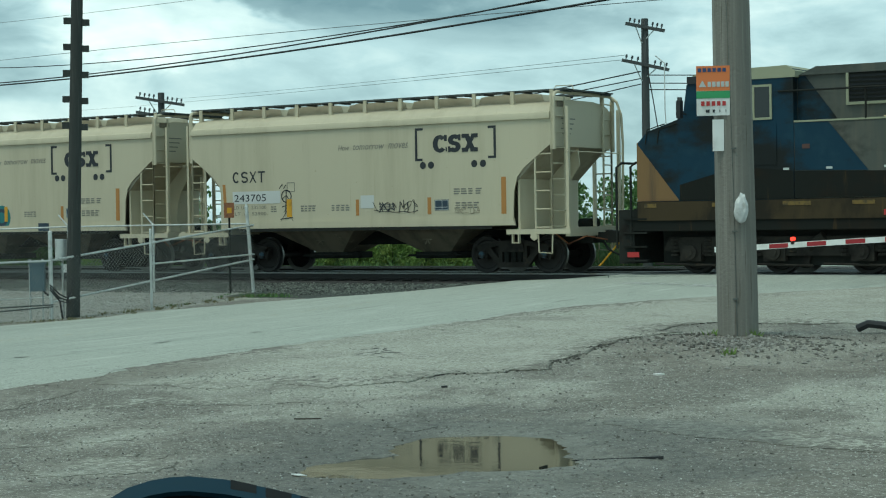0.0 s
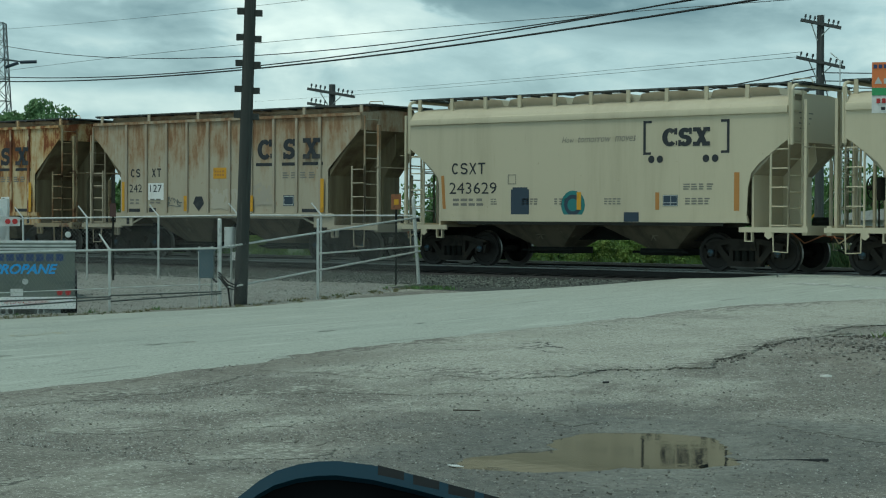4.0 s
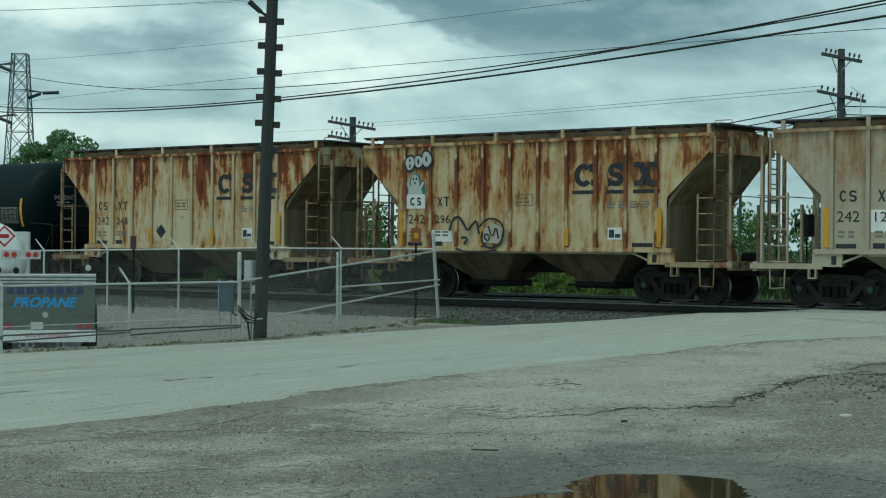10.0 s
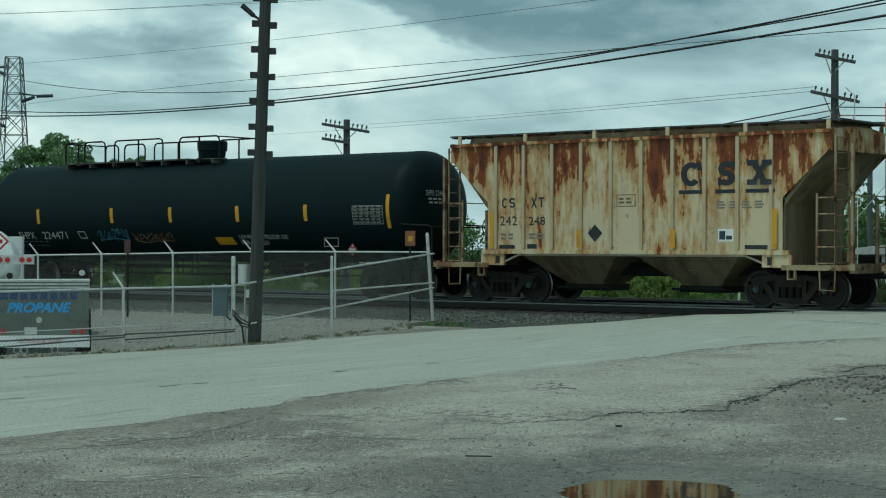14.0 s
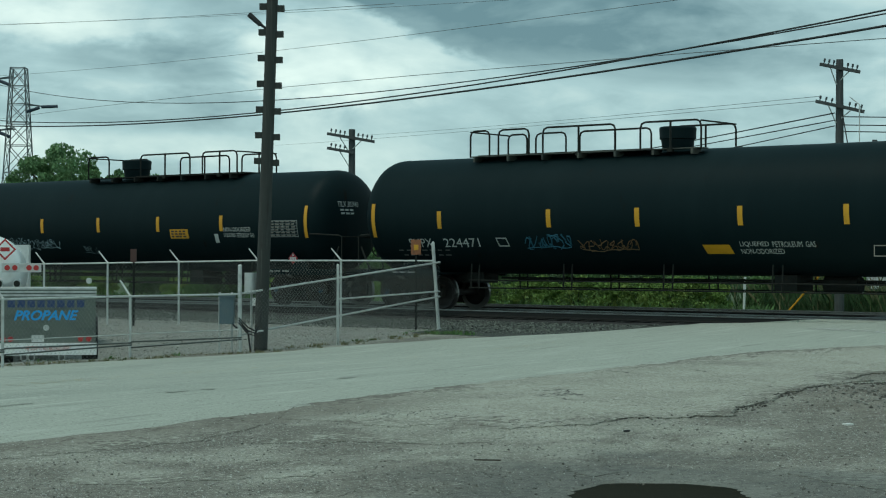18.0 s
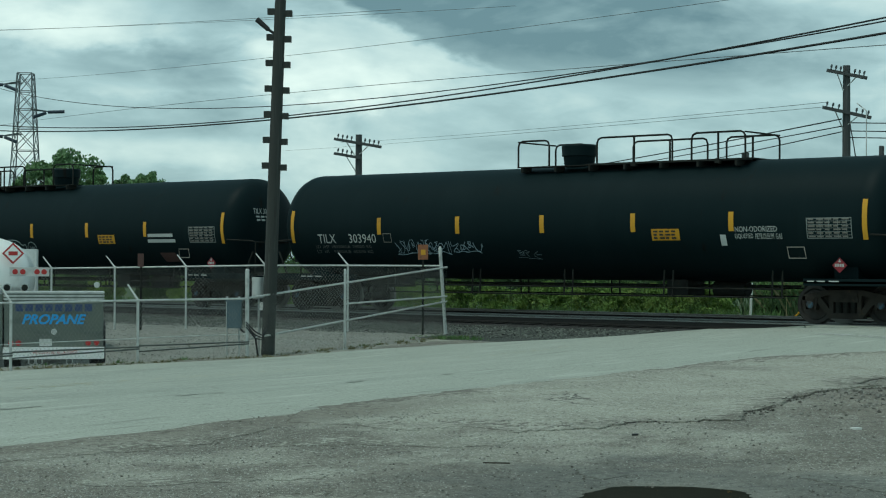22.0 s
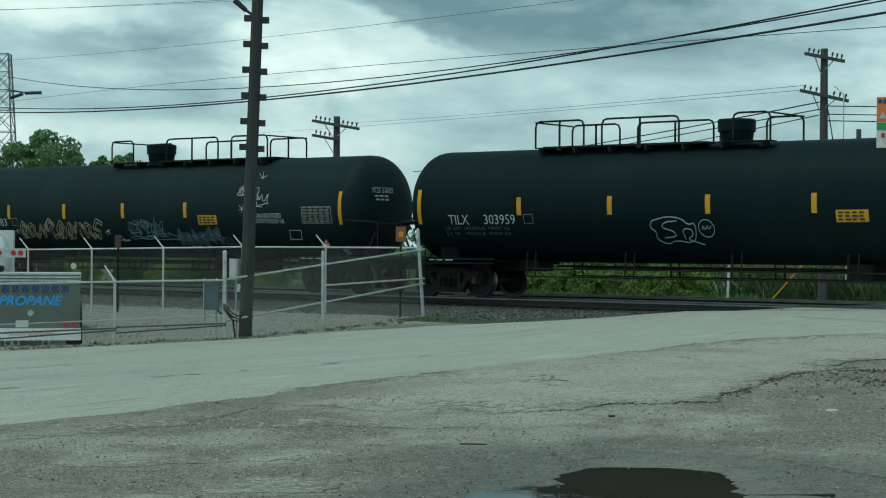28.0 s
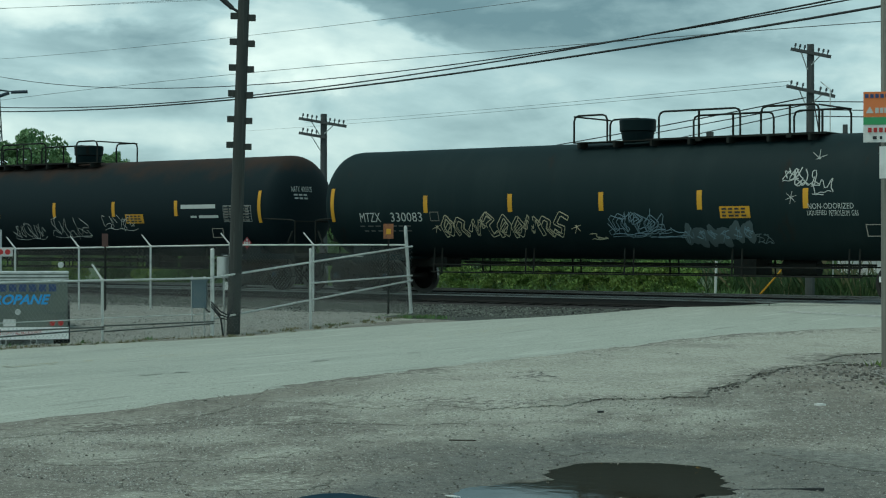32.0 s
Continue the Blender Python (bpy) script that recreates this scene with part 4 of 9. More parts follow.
def chain_link(a, b, za, zb, h0a, h1a, h0b, h1b, parent, step=0.105):
    """Woven wire between two posts: crossing zigzag wires as thin flat strips."""
    a, b = Vector((a[0], a[1], 0)), Vector((b[0], b[1], 0))
    n = max(2, round((b - a).length / step))
    d = (b - a).normalized()
    side = Vector((-d.y, d.x, 0)) * 0.004
    verts, faces = [], []

    def at(u, v):
        lo = (za + h0a) * (1 - u) + (zb + h0b) * u
        hi = (za + h1a) * (1 - u) + (zb + h1b) * u
        p = a.lerp(b, u)
        return Vector((p.x, p.y, lo + (hi - lo) * v))

    hgt = max(h1a - h0a, h1b - h0b)
    length = (b - a).length
    m = hgt / length
    for sign in (1, -1):
        for i in range(-round(n * m), n + 1):
            u0, u1 = i / n, i / n + m
            c0, c1 = max(u0, 0.0), min(u1, 1.0)
            if c1 - c0 < 0.002:
                continue
            v0, v1 = (c0 - u0) / m, (c1 - u0) / m
            if sign < 0:
                v0, v1 = 1 - v0, 1 - v1
            p, q = at(c0, v0), at(c1, v1)
            w = (q - p).normalized().cross(side.normalized()) * 0.0021
            k = len(verts)
            verts += [p + w, p - w, q - w, q + w]
            faces.append((k, k + 1, k + 2, k + 3))
    me = bpy.data.meshes.new("wire_mesh")
    me.from_pydata([tuple(v) for v in verts], [], faces)
    me.materials.append(M["fence_wire"])
    ob = new("wire_mesh", me)
    ob.parent = parent
    return tagged(ob, "galvanised woven chain-link wire")


def rail_bar(p, q, parent, r=0.021, name="top_rail"):
    return part(name, rod(bmesh.new(), p, q, r, 8), M["galv"], parent)


# the low fence along the road
front = thing("chain_link_fence", pose(0, 0, 0), "low galvanised chain-link fence along the road with leaning barbed-wire arms", "fence", "yard fences")
FRONT = [(-26.2, 13.6), (-26.3, 16.8), (-26.4, 20.08), (-26.8, 23.4), (-27.0, 26.56)]
for i, (x, y) in enumerate(FRONT[:-1]):
    fence_post(x, y, 1.22, front, arm=(-0.24, -0.05))
for (x0, y0), (x1, y1) in zip(FRONT, FRONT[1:]):
    rail_bar((x0, y0, level(x0, y0) + 1.21), (x1, y1, level(x1, y1) + 1.21), front)
    chain_link((x0, y0), (x1, y1), level(x0, y0), level(x1, y1), 0.03, 1.2, 0.03, 1.2, front)
    rail_bar((x0, y0, level(x0, y0) + 0.48), (x1, y1, level(x1, y1) + 0.47), front, 0.009, "tension_wire")
    for ha, hb, r in ((0.33, 0.31, 0.015), (0.22, 0.27, 0.014)):
        part("low_pipe", rod(bmesh.new(), (x0 + 0.05, y0, level(x0, y0) + ha), (x1 + 0.05, y1, level(x1, y1) + hb), r, 8), M["old_pipe"], front, "dull grey pipe")

# the leaning gate leaf between the low fence and the tall one
gate = thing("chain_link_gate", pose(0, 0, 0), "sagging galvanised chain-link gate panel with slanting rails", "gate")
G0, G1, G2 = (-27.0, 26.56), (-26.88, 29.45), (-27.4, 33.64)
z0, z1, z2 = level(*G0), level(*G1), level(*G2)
fence_post(*G0, 1.80, gate, r=0.043, name="gate_post")
fence_post(*G1, 1.72, gate, r=0.030, name="gate_post")
bm = rod(bmesh.new(), (-27.42, 33.64, z2 - 0.1), (-27.5, 33.5, z2 + 2.05), 0.042, 10)
rod(bm, (-27.5, 33.5, z2 + 2.05), (-27.5, 33.5, z2 + 2.12), 0.048, 10, 0.02)
part("gate_post", bm, M["galv"], gate, "slightly leaning galvanised post")
for ha, hb in ((1.22, 1.62), (0.36, 0.80)):
    rail_bar((*G0, z0 + ha), (*G2, z2 + hb), gate, 0.022, "slant_rail")
rail_bar((G1[0], G1[1], z1 + 0.98), (*G2, z2 + 0.92), gate, 0.02, "mid_rail")
for k in range(3):
    loop = tube(bmesh.new(), [(G0[0] + 0.02, G0[1] - 0.05, z0 + 0.72 - 0.05 * k), (G0[0] + 0.10, G0[1] + 0.14, z0 + 0.52 - 0.07 * k), (G0[0] + 0.10, G0[1] + 0.34, z0 + 0.44 - 0.05 * k), (G0[0] + 0.02, G0[1] + 0.56, z0 + 0.56), (G0[0] - 0.02, G0[1] + 0.64, z0 + 0.80 + 0.04 * k)], 0.014, 6)
    part("cable_loop", loop, M["wire"], gate)
chain_link(G0, G1, z0, z1, 0.05, 1.25, 0.05, 1.42, gate)
chain_link(G1, G2, z1, z2, 0.05, 1.42, 0.05, 1.66, gate)

# the tall fence in front of the track
rear = thing("chain_link_fence", pose(0, 0, 0), "tall galvanised chain-link fence with barbed-wire arms along the track", "fence", "yard fences")
REAR = [(-45.0, 28.6), (-42.9, 29.5), (-41.0, 30.3), (-39.1, 31.1), (-37.28, 31.76), (-35.42, 32.6), (-33.39, 33.5), (-30.61, 33.65)]
for x, y in REAR:
    fence_post(x, y, 1.66, rear, arm=(-0.26, -0.08), z=level(x, y))
for (x0, y0), (x1, y1) in zip(REAR, REAR[1:] + [(-27.6, 33.7)]):
    rail_bar((x0, y0, level(x0, y0) + 1.65), (x1, y1, level(x1, y1) + 1.65), rear)
    chain_link((x0, y0), (x1, y1), level(x0, y0), level(x1, y1), 0.04, 1.64, 0.04, 1.64, rear)


# ---- poles ----
def wooden_pole(name, x, y, h, r0, r1, mat, label, lean=(0, 0), sink=0.3, base=None):
    z = level(x, y) if base is None else base
    t = thing(name, pose(x, y, z), label, "utility pole")
    bm = bmesh.new()
    n, seg = 16, 18
    rings = []
    for i in range(n + 1):
        k = i / n
        zz = -sink + (h + sink) * k
        rr = r0 + (r1 - r0) * k
        ring = []
        for j in range(seg):
            a = j * 2 * math.pi / seg
            q = rr * (1 + 0.03 * noise.noise((math.cos(a) * 2, math.sin(a) * 2, zz * 0.4 + x)))
            ring.append(bm.verts.new((lean[0] * k + q * math.cos(a), lean[1] * k + q * math.sin(a), zz)))
        rings.append(ring)
    for p, q in zip(rings, rings[1:]):
        for j in range(seg):
            bm.faces.new((p[j], p[(j + 1) % seg], q[(j + 1) % seg], q[j]))
    bm.faces.new(rings[-1])
    part("shaft", bm, mat, t, smooth=True)
    return t


# the pole beside the gate, with step blocks
steps_pole = wooden_pole("utility_pole", -27.165, 27.33, 9.0, 0.145, 0.112, M["pole_dark"], "dark weathered wooden pole with climbing blocks and a small lamp", lean=(0.25, 0.14))
E1 = Vector((0.79, 0.61, 0)).normalized()
for i in range(9):
    z = 3.99 + i * 0.545
    k = z / 9.0
    c = Vector((0.25 * k, 0.14 * k, z))
    for s in (-1, 1):
        bm = box(bmesh.new(), -0.09, 0.09, -0.06, 0.06, -0.065, 0.065)
        o = part("step_block", bm, M["pole_dark"], steps_pole)
        q = c + E1 * (0.172 * s) + Vector((0, 0, -0.02 if s > 0 else 0.02))
        o.matrix_basis = Matrix.Translation(q) @ pose(0, 0, 0, 0, 0, 37.7)
bm = rod(bmesh.new(), (0.19, 0.10, 6.75), (-0.05, -0.08, 6.95), 0.03, 8)
rod(bm, (0.01, -0.04, 6.9), (-0.20, -0.17, 7.12), 0.05, 10, 0.06)
part("lamp_head", bm, M["wire"], steps_pole, "small dark floodlight on an arm")

wooden_pole("utility_pole", -9.93, 22.39, 10.5, 0.275, 0.215, M["pole_pale"], "thick weathered grey wooden pole with a sign and a lamp bag", lean=(-0.10, -0.06), base=level(-9.93, 22.39) + 0.06)


def crossarm_pole(x, y, h, arms, label, turn):
    t = wooden_pole("telegraph_pole", x, y, h, 0.15, 0.11, M["pole_grey"], label, base=0.2)
    d = Vector((math.cos(turn), math.sin(turn), 0))
    w = Vector((-d.y, d.x, 0))
    for z, half, tilt, pins, upto in arms:
        bm = box(bmesh.new(), -half, half * upto, -0.05, 0.05, -0.048, 0.048)
        o = part("crossarm", bm, M["pole_grey"], t)
        o.matrix_basis = Matrix.Translation(Vector((0, 0, z)) + w * -0.16) @ pose(0, 0, 0, 0, tilt, math.degrees(turn))
        for i in range(pins):
            u = -half + 0.12 + (2 * half - 0.24) * i / (pins - 1)
            if abs(u) < 0.18 or u > half * upto:
                continue
            bm = rod(bmesh.new(), (u, 0, 0.05), (u, 0, 0.15), 0.018, 6)
            rod(bm, (u, 0, 0.11), (u, 0, 0.20), 0.036, 8, 0.028)
            part("insulator", bm, M["pin"], o)
        for s in ((-1, 1) if upto == 1 else (-1,)):
            part("brace", rod(bmesh.new(), (s * half * 0.45, 0, -0.05), (0, 0.1, -0.5), 0.018, 6), M["galv"], o)
    return t


crossarm_pole(-25.4, 50.5, 7.9, [(7.62, 0.62, 12, 8, 1), (6.45, 0.75, 13, 8, 1)], "tall dark telegraph pole with two tilted crossarms", radians(30))
crossarm_pole(-41.9, 46.6, 6.25, [(5.95, 0.85, 10, 10, 1), (5.45, 0.85, 10, 10, 0.15)], "dark telegraph pole with a many-pinned crossarm and half of another", radians(28))

# ---- overhead wires ----
def overhead_wire(a, b, sag, r=0.016, past=0.35, before=0.35, label="dark overhead wire across the sky"):
    a, b = Vector(a), Vector(b)
    a, b = a - (b - a) * before, b + (b - a) * past
    bm = bmesh.new()
    pts = []
    for i in range(41):
        v = -before + (1 + before + past) * i / 40
        p = a.lerp(b, i / 40)
        pts.append(p - Vector((0, 0, sag * 4 * v * (1 - v))))
    tube(bm, pts, r, 5)
    o = part("overhead_wire", bm, M["wire"] if r > 0.0135 else M["wire_pale"])
    return tagged(o, label, "wire", "overhead wires")


for a, b, sag, r in (((-100.5, 72.9, 11.31), (-19.2, 42.5, 8.38), 1.36, 0.026), ((-100.5, 72.9, 10.86), (-19.2, 42.5, 7.96), 1.03, 0.034),
                     ((-113.9, 87.8, 15.1), (-19.6, 43.4, 8.41), 1.72, 0.022), ((-113.2, 88.4, 16.25), (-39.0, 58.6, 11.72), 0.25, 0.011),
                     ((-113.2, 88.4, 13.05), (-21.3, 47.2, 8.19), -0.27, 0.013), ((-108.3, 79.5, 18.68), (-64.8, 63.4, 14.19), 0.06, 0.011),
                     ((-117.3, 85.0, 20.0), (-68.8, 73.0, 15.68), 0.09, 0.010), ((-78.4, 90.9, 10.31), (-24.4, 47.3, 6.69), 0.07, 0.0075),
                     ((-84.7, 92.3, 10.11), (-24.4, 47.3, 6.56), 0.05, 0.0075), ((-42.8, 61.9, 6.08), (-24.1, 47.6, 6.21), 0.03, 0.020),
                     ((-41.8, 62.8, 6.09), (-24.1, 47.6, 6.0), 0.01, 0.017), ((-39.9, 64.3, 6.11), (-24.1, 47.6, 5.84), 0.01, 0.017)):
    overhead_wire(a, b, sag, r, 0.0 if -25 < b[0] < -24 else 0.35, 1.2 if a[0] > -45 else 0.35)

# ---- the train ----
CARS, WHEELS = [], []
CAR_HALF = 1.55


def flat_side(z):
    return -CAR_HALF - 0.006


TANK_R, TANK_Z = 1.485, 2.45
HEAD_A, HEAD_B = 3.0, 2.4


def shell(r, zc):
    """The face of a round tank towards the road, as a function of height."""
    return lambda z: -math.sqrt(max(r ** 2 - (z - zc) ** 2, 0.01)) - 0.006


def decal(name, polys, side, mat, parent, label="", cut=0.12):
    """Flat paint: polygons of (x, z) laid on the car's side."""
    bm = bmesh.new()
    for poly in polys:
        vs = [bm.verts.new((x, 0, z)) for x, z in poly]
        bm.faces.new(vs)
    if side is not flat_side and max(v.co.z for v in bm.verts) - min(v.co.z for v in bm.verts) > 0.2:
        zs = [v.co.z for v in bm.verts]
        lo, hi = min(zs), max(zs)
        k = lo + cut
        while k < hi:
            bmesh.ops.bisect_plane(bm, geom=bm.verts[:] + bm.edges[:] + bm.faces[:], plane_co=(0, 0, k), plane_no=(0, 0, 1))
            k += cut
    for v in bm.verts:
        v.co.y = side(v.co.z)
    return part(name, bm, mat, parent, label)


def quad(x0, x1, z0, z1, slant=0.0):
    return [(x0 + slant, z0), (x1 + slant, z0), (x1, z1), (x0, z1)]


def lettering(text, x0, x1, z0, z1, side, mat, parent, label="", italic=0.0):
    """Painted words in the built-in font, fitted into the box."""
    cu = bpy.data.curves.new("lettering", "FONT")
    cu.body, cu.resolution_u, cu.shear = text, 2, italic
    tmp = bpy.data.objects.new("lettering", cu)
    me = bpy.data.meshes.new_from_object(tmp)
    bpy.data.objects.remove(tmp)
    n = len(me.vertices)
    co = np.empty(n * 3)
    me.vertices.foreach_get("co", co)
    co = co.reshape(n, 3)
    lo, hi = co.min(0), co.max(0)
    u = x0 + (co[:, 0] - lo[0]) / (hi[0] - lo[0]) * (x1 - x0)
    v = z0 + (co[:, 1] - lo[1]) / (hi[1] - lo[1]) * (z1 - z0)
    out = np.stack([u, [side(z) for z in v], v], 1)
    me.vertices.foreach_set("co", out.ravel())
    me.materials.clear()
    me.materials.append(mat)
    me.update()
    ob = new("lettering", me)
    ob.parent = parent
    return tagged(ob, label) if label else ob


def words(text, x0, x1, z0, z1, side, mat, parent, label="", italic=0.0):
    """Each word of a line as a part of its own."""
    i, n = 0, len(text)
    for w in text.split(" "):
        if w:
            lettering(w, x0 + (x1 - x0) * i / n, x0 + (x1 - x0) * (i + len(w)) / n, z0, z1, side, mat, parent, label, italic)
        i += len(w) + 1


def bars(x0, x1, z0, z1, rows, side, mat, parent, seed=0, name="small_print", label="", words=4):
    """Small print that cannot be read: plain bars."""
    rnd = random.Random(seed)
    polys = []
    step = (z1 - z0) / rows
    for r in range(rows):
        x = x0
        for w in range(words):
            l = (x1 - x0) / words * rnd.uniform(0.55, 0.86)
            lo, hi = (0.0, 1.0) if name == "reporting_mark" else (0.2, 0.75)
            polys.append(quad(x, x + l, z0 + r * step + step * lo, z0 + r * step + step * hi))
            x += (x1 - x0) / words
    if rows * words <= 4:
        for poly in polys:
            ob = decal(name, [poly], side, mat, parent, label)
        return ob
    ob = decal(name, polys, side, mat, parent)
    return tagged(ob, label or "tiny stencilled print", kind="stuff")


def soften(pts, k=0.25):
    out = [pts[0]]
    for p, q in zip(pts, pts[1:]):
        out += [(p[0] * (1 - k) + q[0] * k, p[1] * (1 - k) + q[1] * k), (p[0] * k + q[0] * (1 - k), p[1] * k + q[1] * (1 - k))]
    return out + [pts[-1]]


def ribbon(bm, pts, width, side, lift=0.0):
    """A brushed line along the (x, z) points."""
    prev = None
    for i, p in enumerate(pts):
        a, b = pts[max(i - 1, 0)], pts[min(i + 1, len(pts) - 1)]
        d = Vector((b[0] - a[0], b[1] - a[1]))
        d = d.normalized() if d.length > 1e-6 else Vector((1, 0))
        row = [bm.verts.new((p[0] + e * d.y * width / 2, side(p[1]) - lift - 0.0001 * i, p[1] - e * d.x * width / 2)) for e in (-1, 1)]
        if prev:
            bm.faces.new((prev[0], prev[1], row[1], row[0]))
        prev = row
    return bm


def scribble(x0, x1, z0, z1, side, mat, parent, seed=0, width=0.03, loops=7, label=""):
    """A sprayed tag: a row of tangled, angular strokes that spell nothing."""
    rnd = random.Random(seed)
    zc, hh = (z0 + z1) / 2, (z1 - z0) / 2
    n = max(2, loops)
    cell = (x1 - x0) / n
    for i in range(n):
        c = x0 + cell * (i + 0.5)
        grid = [(gx, gz) for gx in (-0.6, 0.0, 0.6) for gz in (-0.95, -0.1, 0.95)]
        rnd.shuffle(grid)
        pts = [(c + (gx + rnd.uniform(-0.2, 0.2)) * cell, zc + (gz + rnd.uniform(-0.15, 0.15)) * hh * rnd.uniform(0.7, 1.0)) for gx, gz in grid[:rnd.randint(5, 7)]]
        part("graffiti", ribbon(bmesh.new(), soften(pts), width * rnd.uniform(0.8, 1.15), side, 0.0025 * (i % 2)), mat, parent, label if i == 0 else "")
    line = [(x0 + (x1 - x0) * k / 6, zc - hh * rnd.uniform(0.5, 1.05)) for k in range(7)]
    part("graffiti", ribbon(bmesh.new(), soften(line), width * 0.8, side, 0.0065), mat, parent)


def disc(x, z, r, n=16, squash=1.0):
    return [(x + r * math.cos(k * 2 * math.pi / n), z + r * squash * math.sin(k * 2 * math.pi / n)) for k in range(n)]


def outline(x0, x1, z0, z1, t, slant=0.0):
    o, i = quad(x0, x1, z0, z1, slant), quad(x0 + t, x1 - t, z0 + t, z1 - t, slant)
    return [[o[k], o[(k + 1) % 4], i[(k + 1) % 4], i[k]] for k in range(4)]


def arc_band(cx, cz, rx, rz, tw, th, a0, a1, n=16):
    """Part of a ring, thicker at its sides than at its top."""
    polys = []
    for k in range(n):
        a, b = radians(a0 + (a1 - a0) * k / n), radians(a0 + (a1 - a0) * (k + 1) / n)
        polys.append([(cx + rx * math.cos(a), cz + rz * math.sin(a)), (cx + rx * math.cos(b), cz + rz * math.sin(b)),
                      (cx + (rx - tw) * math.cos(b), cz + (rz - th) * math.sin(b)), (cx + (rx - tw) * math.cos(a), cz + (rz - th) * math.sin(a))])
    return polys


def open_ring(x0, x1, z0, z1, tw, th, slab):
    w, h = x1 - x0, z1 - z0
    first = arc_band((x0 + x1) / 2, (z0 + z1) / 2, w / 2, h / 2, tw, th, 42, 318)
    return [first, [quad(x1 - 0.20 * w, x1, z0 + 0.64 * h, z1 - 0.01 * h), quad(x1 - 0.10 * w, x1, z0 + 0.06 * h, z0 + 0.30 * h)]] if slab else [first]


def double_bend(x0, x1, z0, z1, tw, th, slab):
    w, h = x1 - x0, z1 - z0
    cx = (x0 + x1) / 2
    r = h * 0.25 + th / 4
    a = arc_band(cx, z1 - r, w / 2, r, tw, th, 20, 270)
    b = arc_band(cx, z0 + r, w / 2, r, tw, th, 90, -160)
    more = [quad(x1 - 0.2 * w, x1, z0 + 0.64 * h, z1 - 0.01 * h), quad(x0, x0 + 0.2 * w, z0 + 0.01 * h, z0 + 0.34 * h)]
    return [a, b, more] if slab else [a, b]


def cross_bars(x0, x1, z0, z1, tw, th, slab):
    w, h = x1 - x0, z1 - z0
    e = 0.10 * w if slab else 0.0
    a = [[(x0 + e, z1), (x0 + e + tw, z1), (x1 - e, z0), (x1 - e - tw, z0)]]
    b = [[(x1 - e - tw * 0.8, z1), (x1 - e, z1), (x0 + e + tw * 0.8, z0), (x0 + e, z0)]]
    more = [quad(x0 + 0.0 * w, x0 + 0.46 * w, z1 - th, z1), quad(x1 - 0.40 * w, x1, z1 - th, z1), quad(x0, x0 + 0.40 * w, z0, z0 + th), quad(x1 - 0.46 * w, x1, z0, z0 + th)]
    return [a, b, more] if slab else [a, b]


def post_and_bar(x0, x1, z0, z1, tw, th, slab):
    cx = (x0 + x1) / 2
    return [[quad(x0, x1, z1 - th, z1), quad(cx - tw / 2, cx + tw / 2, z0, z1 - th)]]


SHAPES = {"ring": open_ring, "bend": double_bend, "cross": cross_bars, "tee": post_and_bar}


def plain_shape(kind, x0, x1, z0, z1, parent, mat, tw, th, slab=False, y=1.556, name="emblem", label=""):
    """One painted shape, its strokes laid a hair over one another."""
    bm = bmesh.new()
    for lay, polys in enumerate(SHAPES[kind](x0, x1, z0, z1, tw, th, slab)):
        for poly in polys:
            bm.faces.new([bm.verts.new((px, -y - 0.0025 * lay, pz)) for px, pz in poly])
    return part(name, bm, mat, parent, label)


def road_mark(kinds, x0, x1, z0, z1, parent, mat):
    """A reporting mark of thin plain shapes."""
    step = (x1 - x0) / len(kinds)
    for i, kind in enumerate(kinds):
        plain_shape(kind, x0 + i * step + 0.02, x0 + (i + 1) * step - 0.03, z0, z1, parent, mat, 0.05, 0.045, name="reporting_mark", label="thin black painted mark" if i == 0 else "")


def emblem(x0, x1, z0, z1, parent, mat, gap=0.04):
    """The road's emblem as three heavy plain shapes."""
    w = (x1 - x0 - 2 * gap) / 3
    for i, (kind, k) in enumerate((("ring", 1.0), ("bend", 0.88), ("cross", 1.1))):
        a = x0 + (0, w + gap, w * 1.88 + 2 * gap)[i]
        plain_shape(kind, a, a + w * k, z0, z1, parent, mat, 0.15, 0.10, True, label="heavy black painted emblem shape")


def lettering_on(text, place, mat, parent, label=""):
    """A word whose points (0 to 1 across and up) are put down by place()."""
    ob = lettering(text, 0, 1, 0, 1, lambda z: 0.0, mat, parent, label)
    for v in ob.data.vertices:
        v.co = place(v.co.x, v.co.z)
    return ob


SKELETONS = (((0.1, 0.05), (-0.1, 0.6), (0.3, 1.0), (0.75, 0.8), (0.5, 0.4), (0.9, 0.0)), ((1.1, 0.8), (0.5, 1.05), (0.0, 0.55), (0.6, 0.35), (0.3, -0.05), (-0.2, 0.2)), ((-0.1, 0.3), (0.3, 0.95), (0.5, 0.1), (0.85, 0.9), (1.15, 0.5)),
             ((0.2, -0.05), (0.0, 0.5), (0.45, 1.0), (0.95, 0.55), (0.6, 0.05), (0.15, 0.25), (0.7, 0.6)), ((-0.15, 0.95), (0.35, 0.7), (0.2, 0.05), (0.75, 0.2), (0.65, 0.95), (1.15, 0.75)), ((1.1, 0.1), (0.55, -0.05), (0.35, 0.5), (0.9, 0.75), (0.4, 1.05), (-0.05, 0.7)))


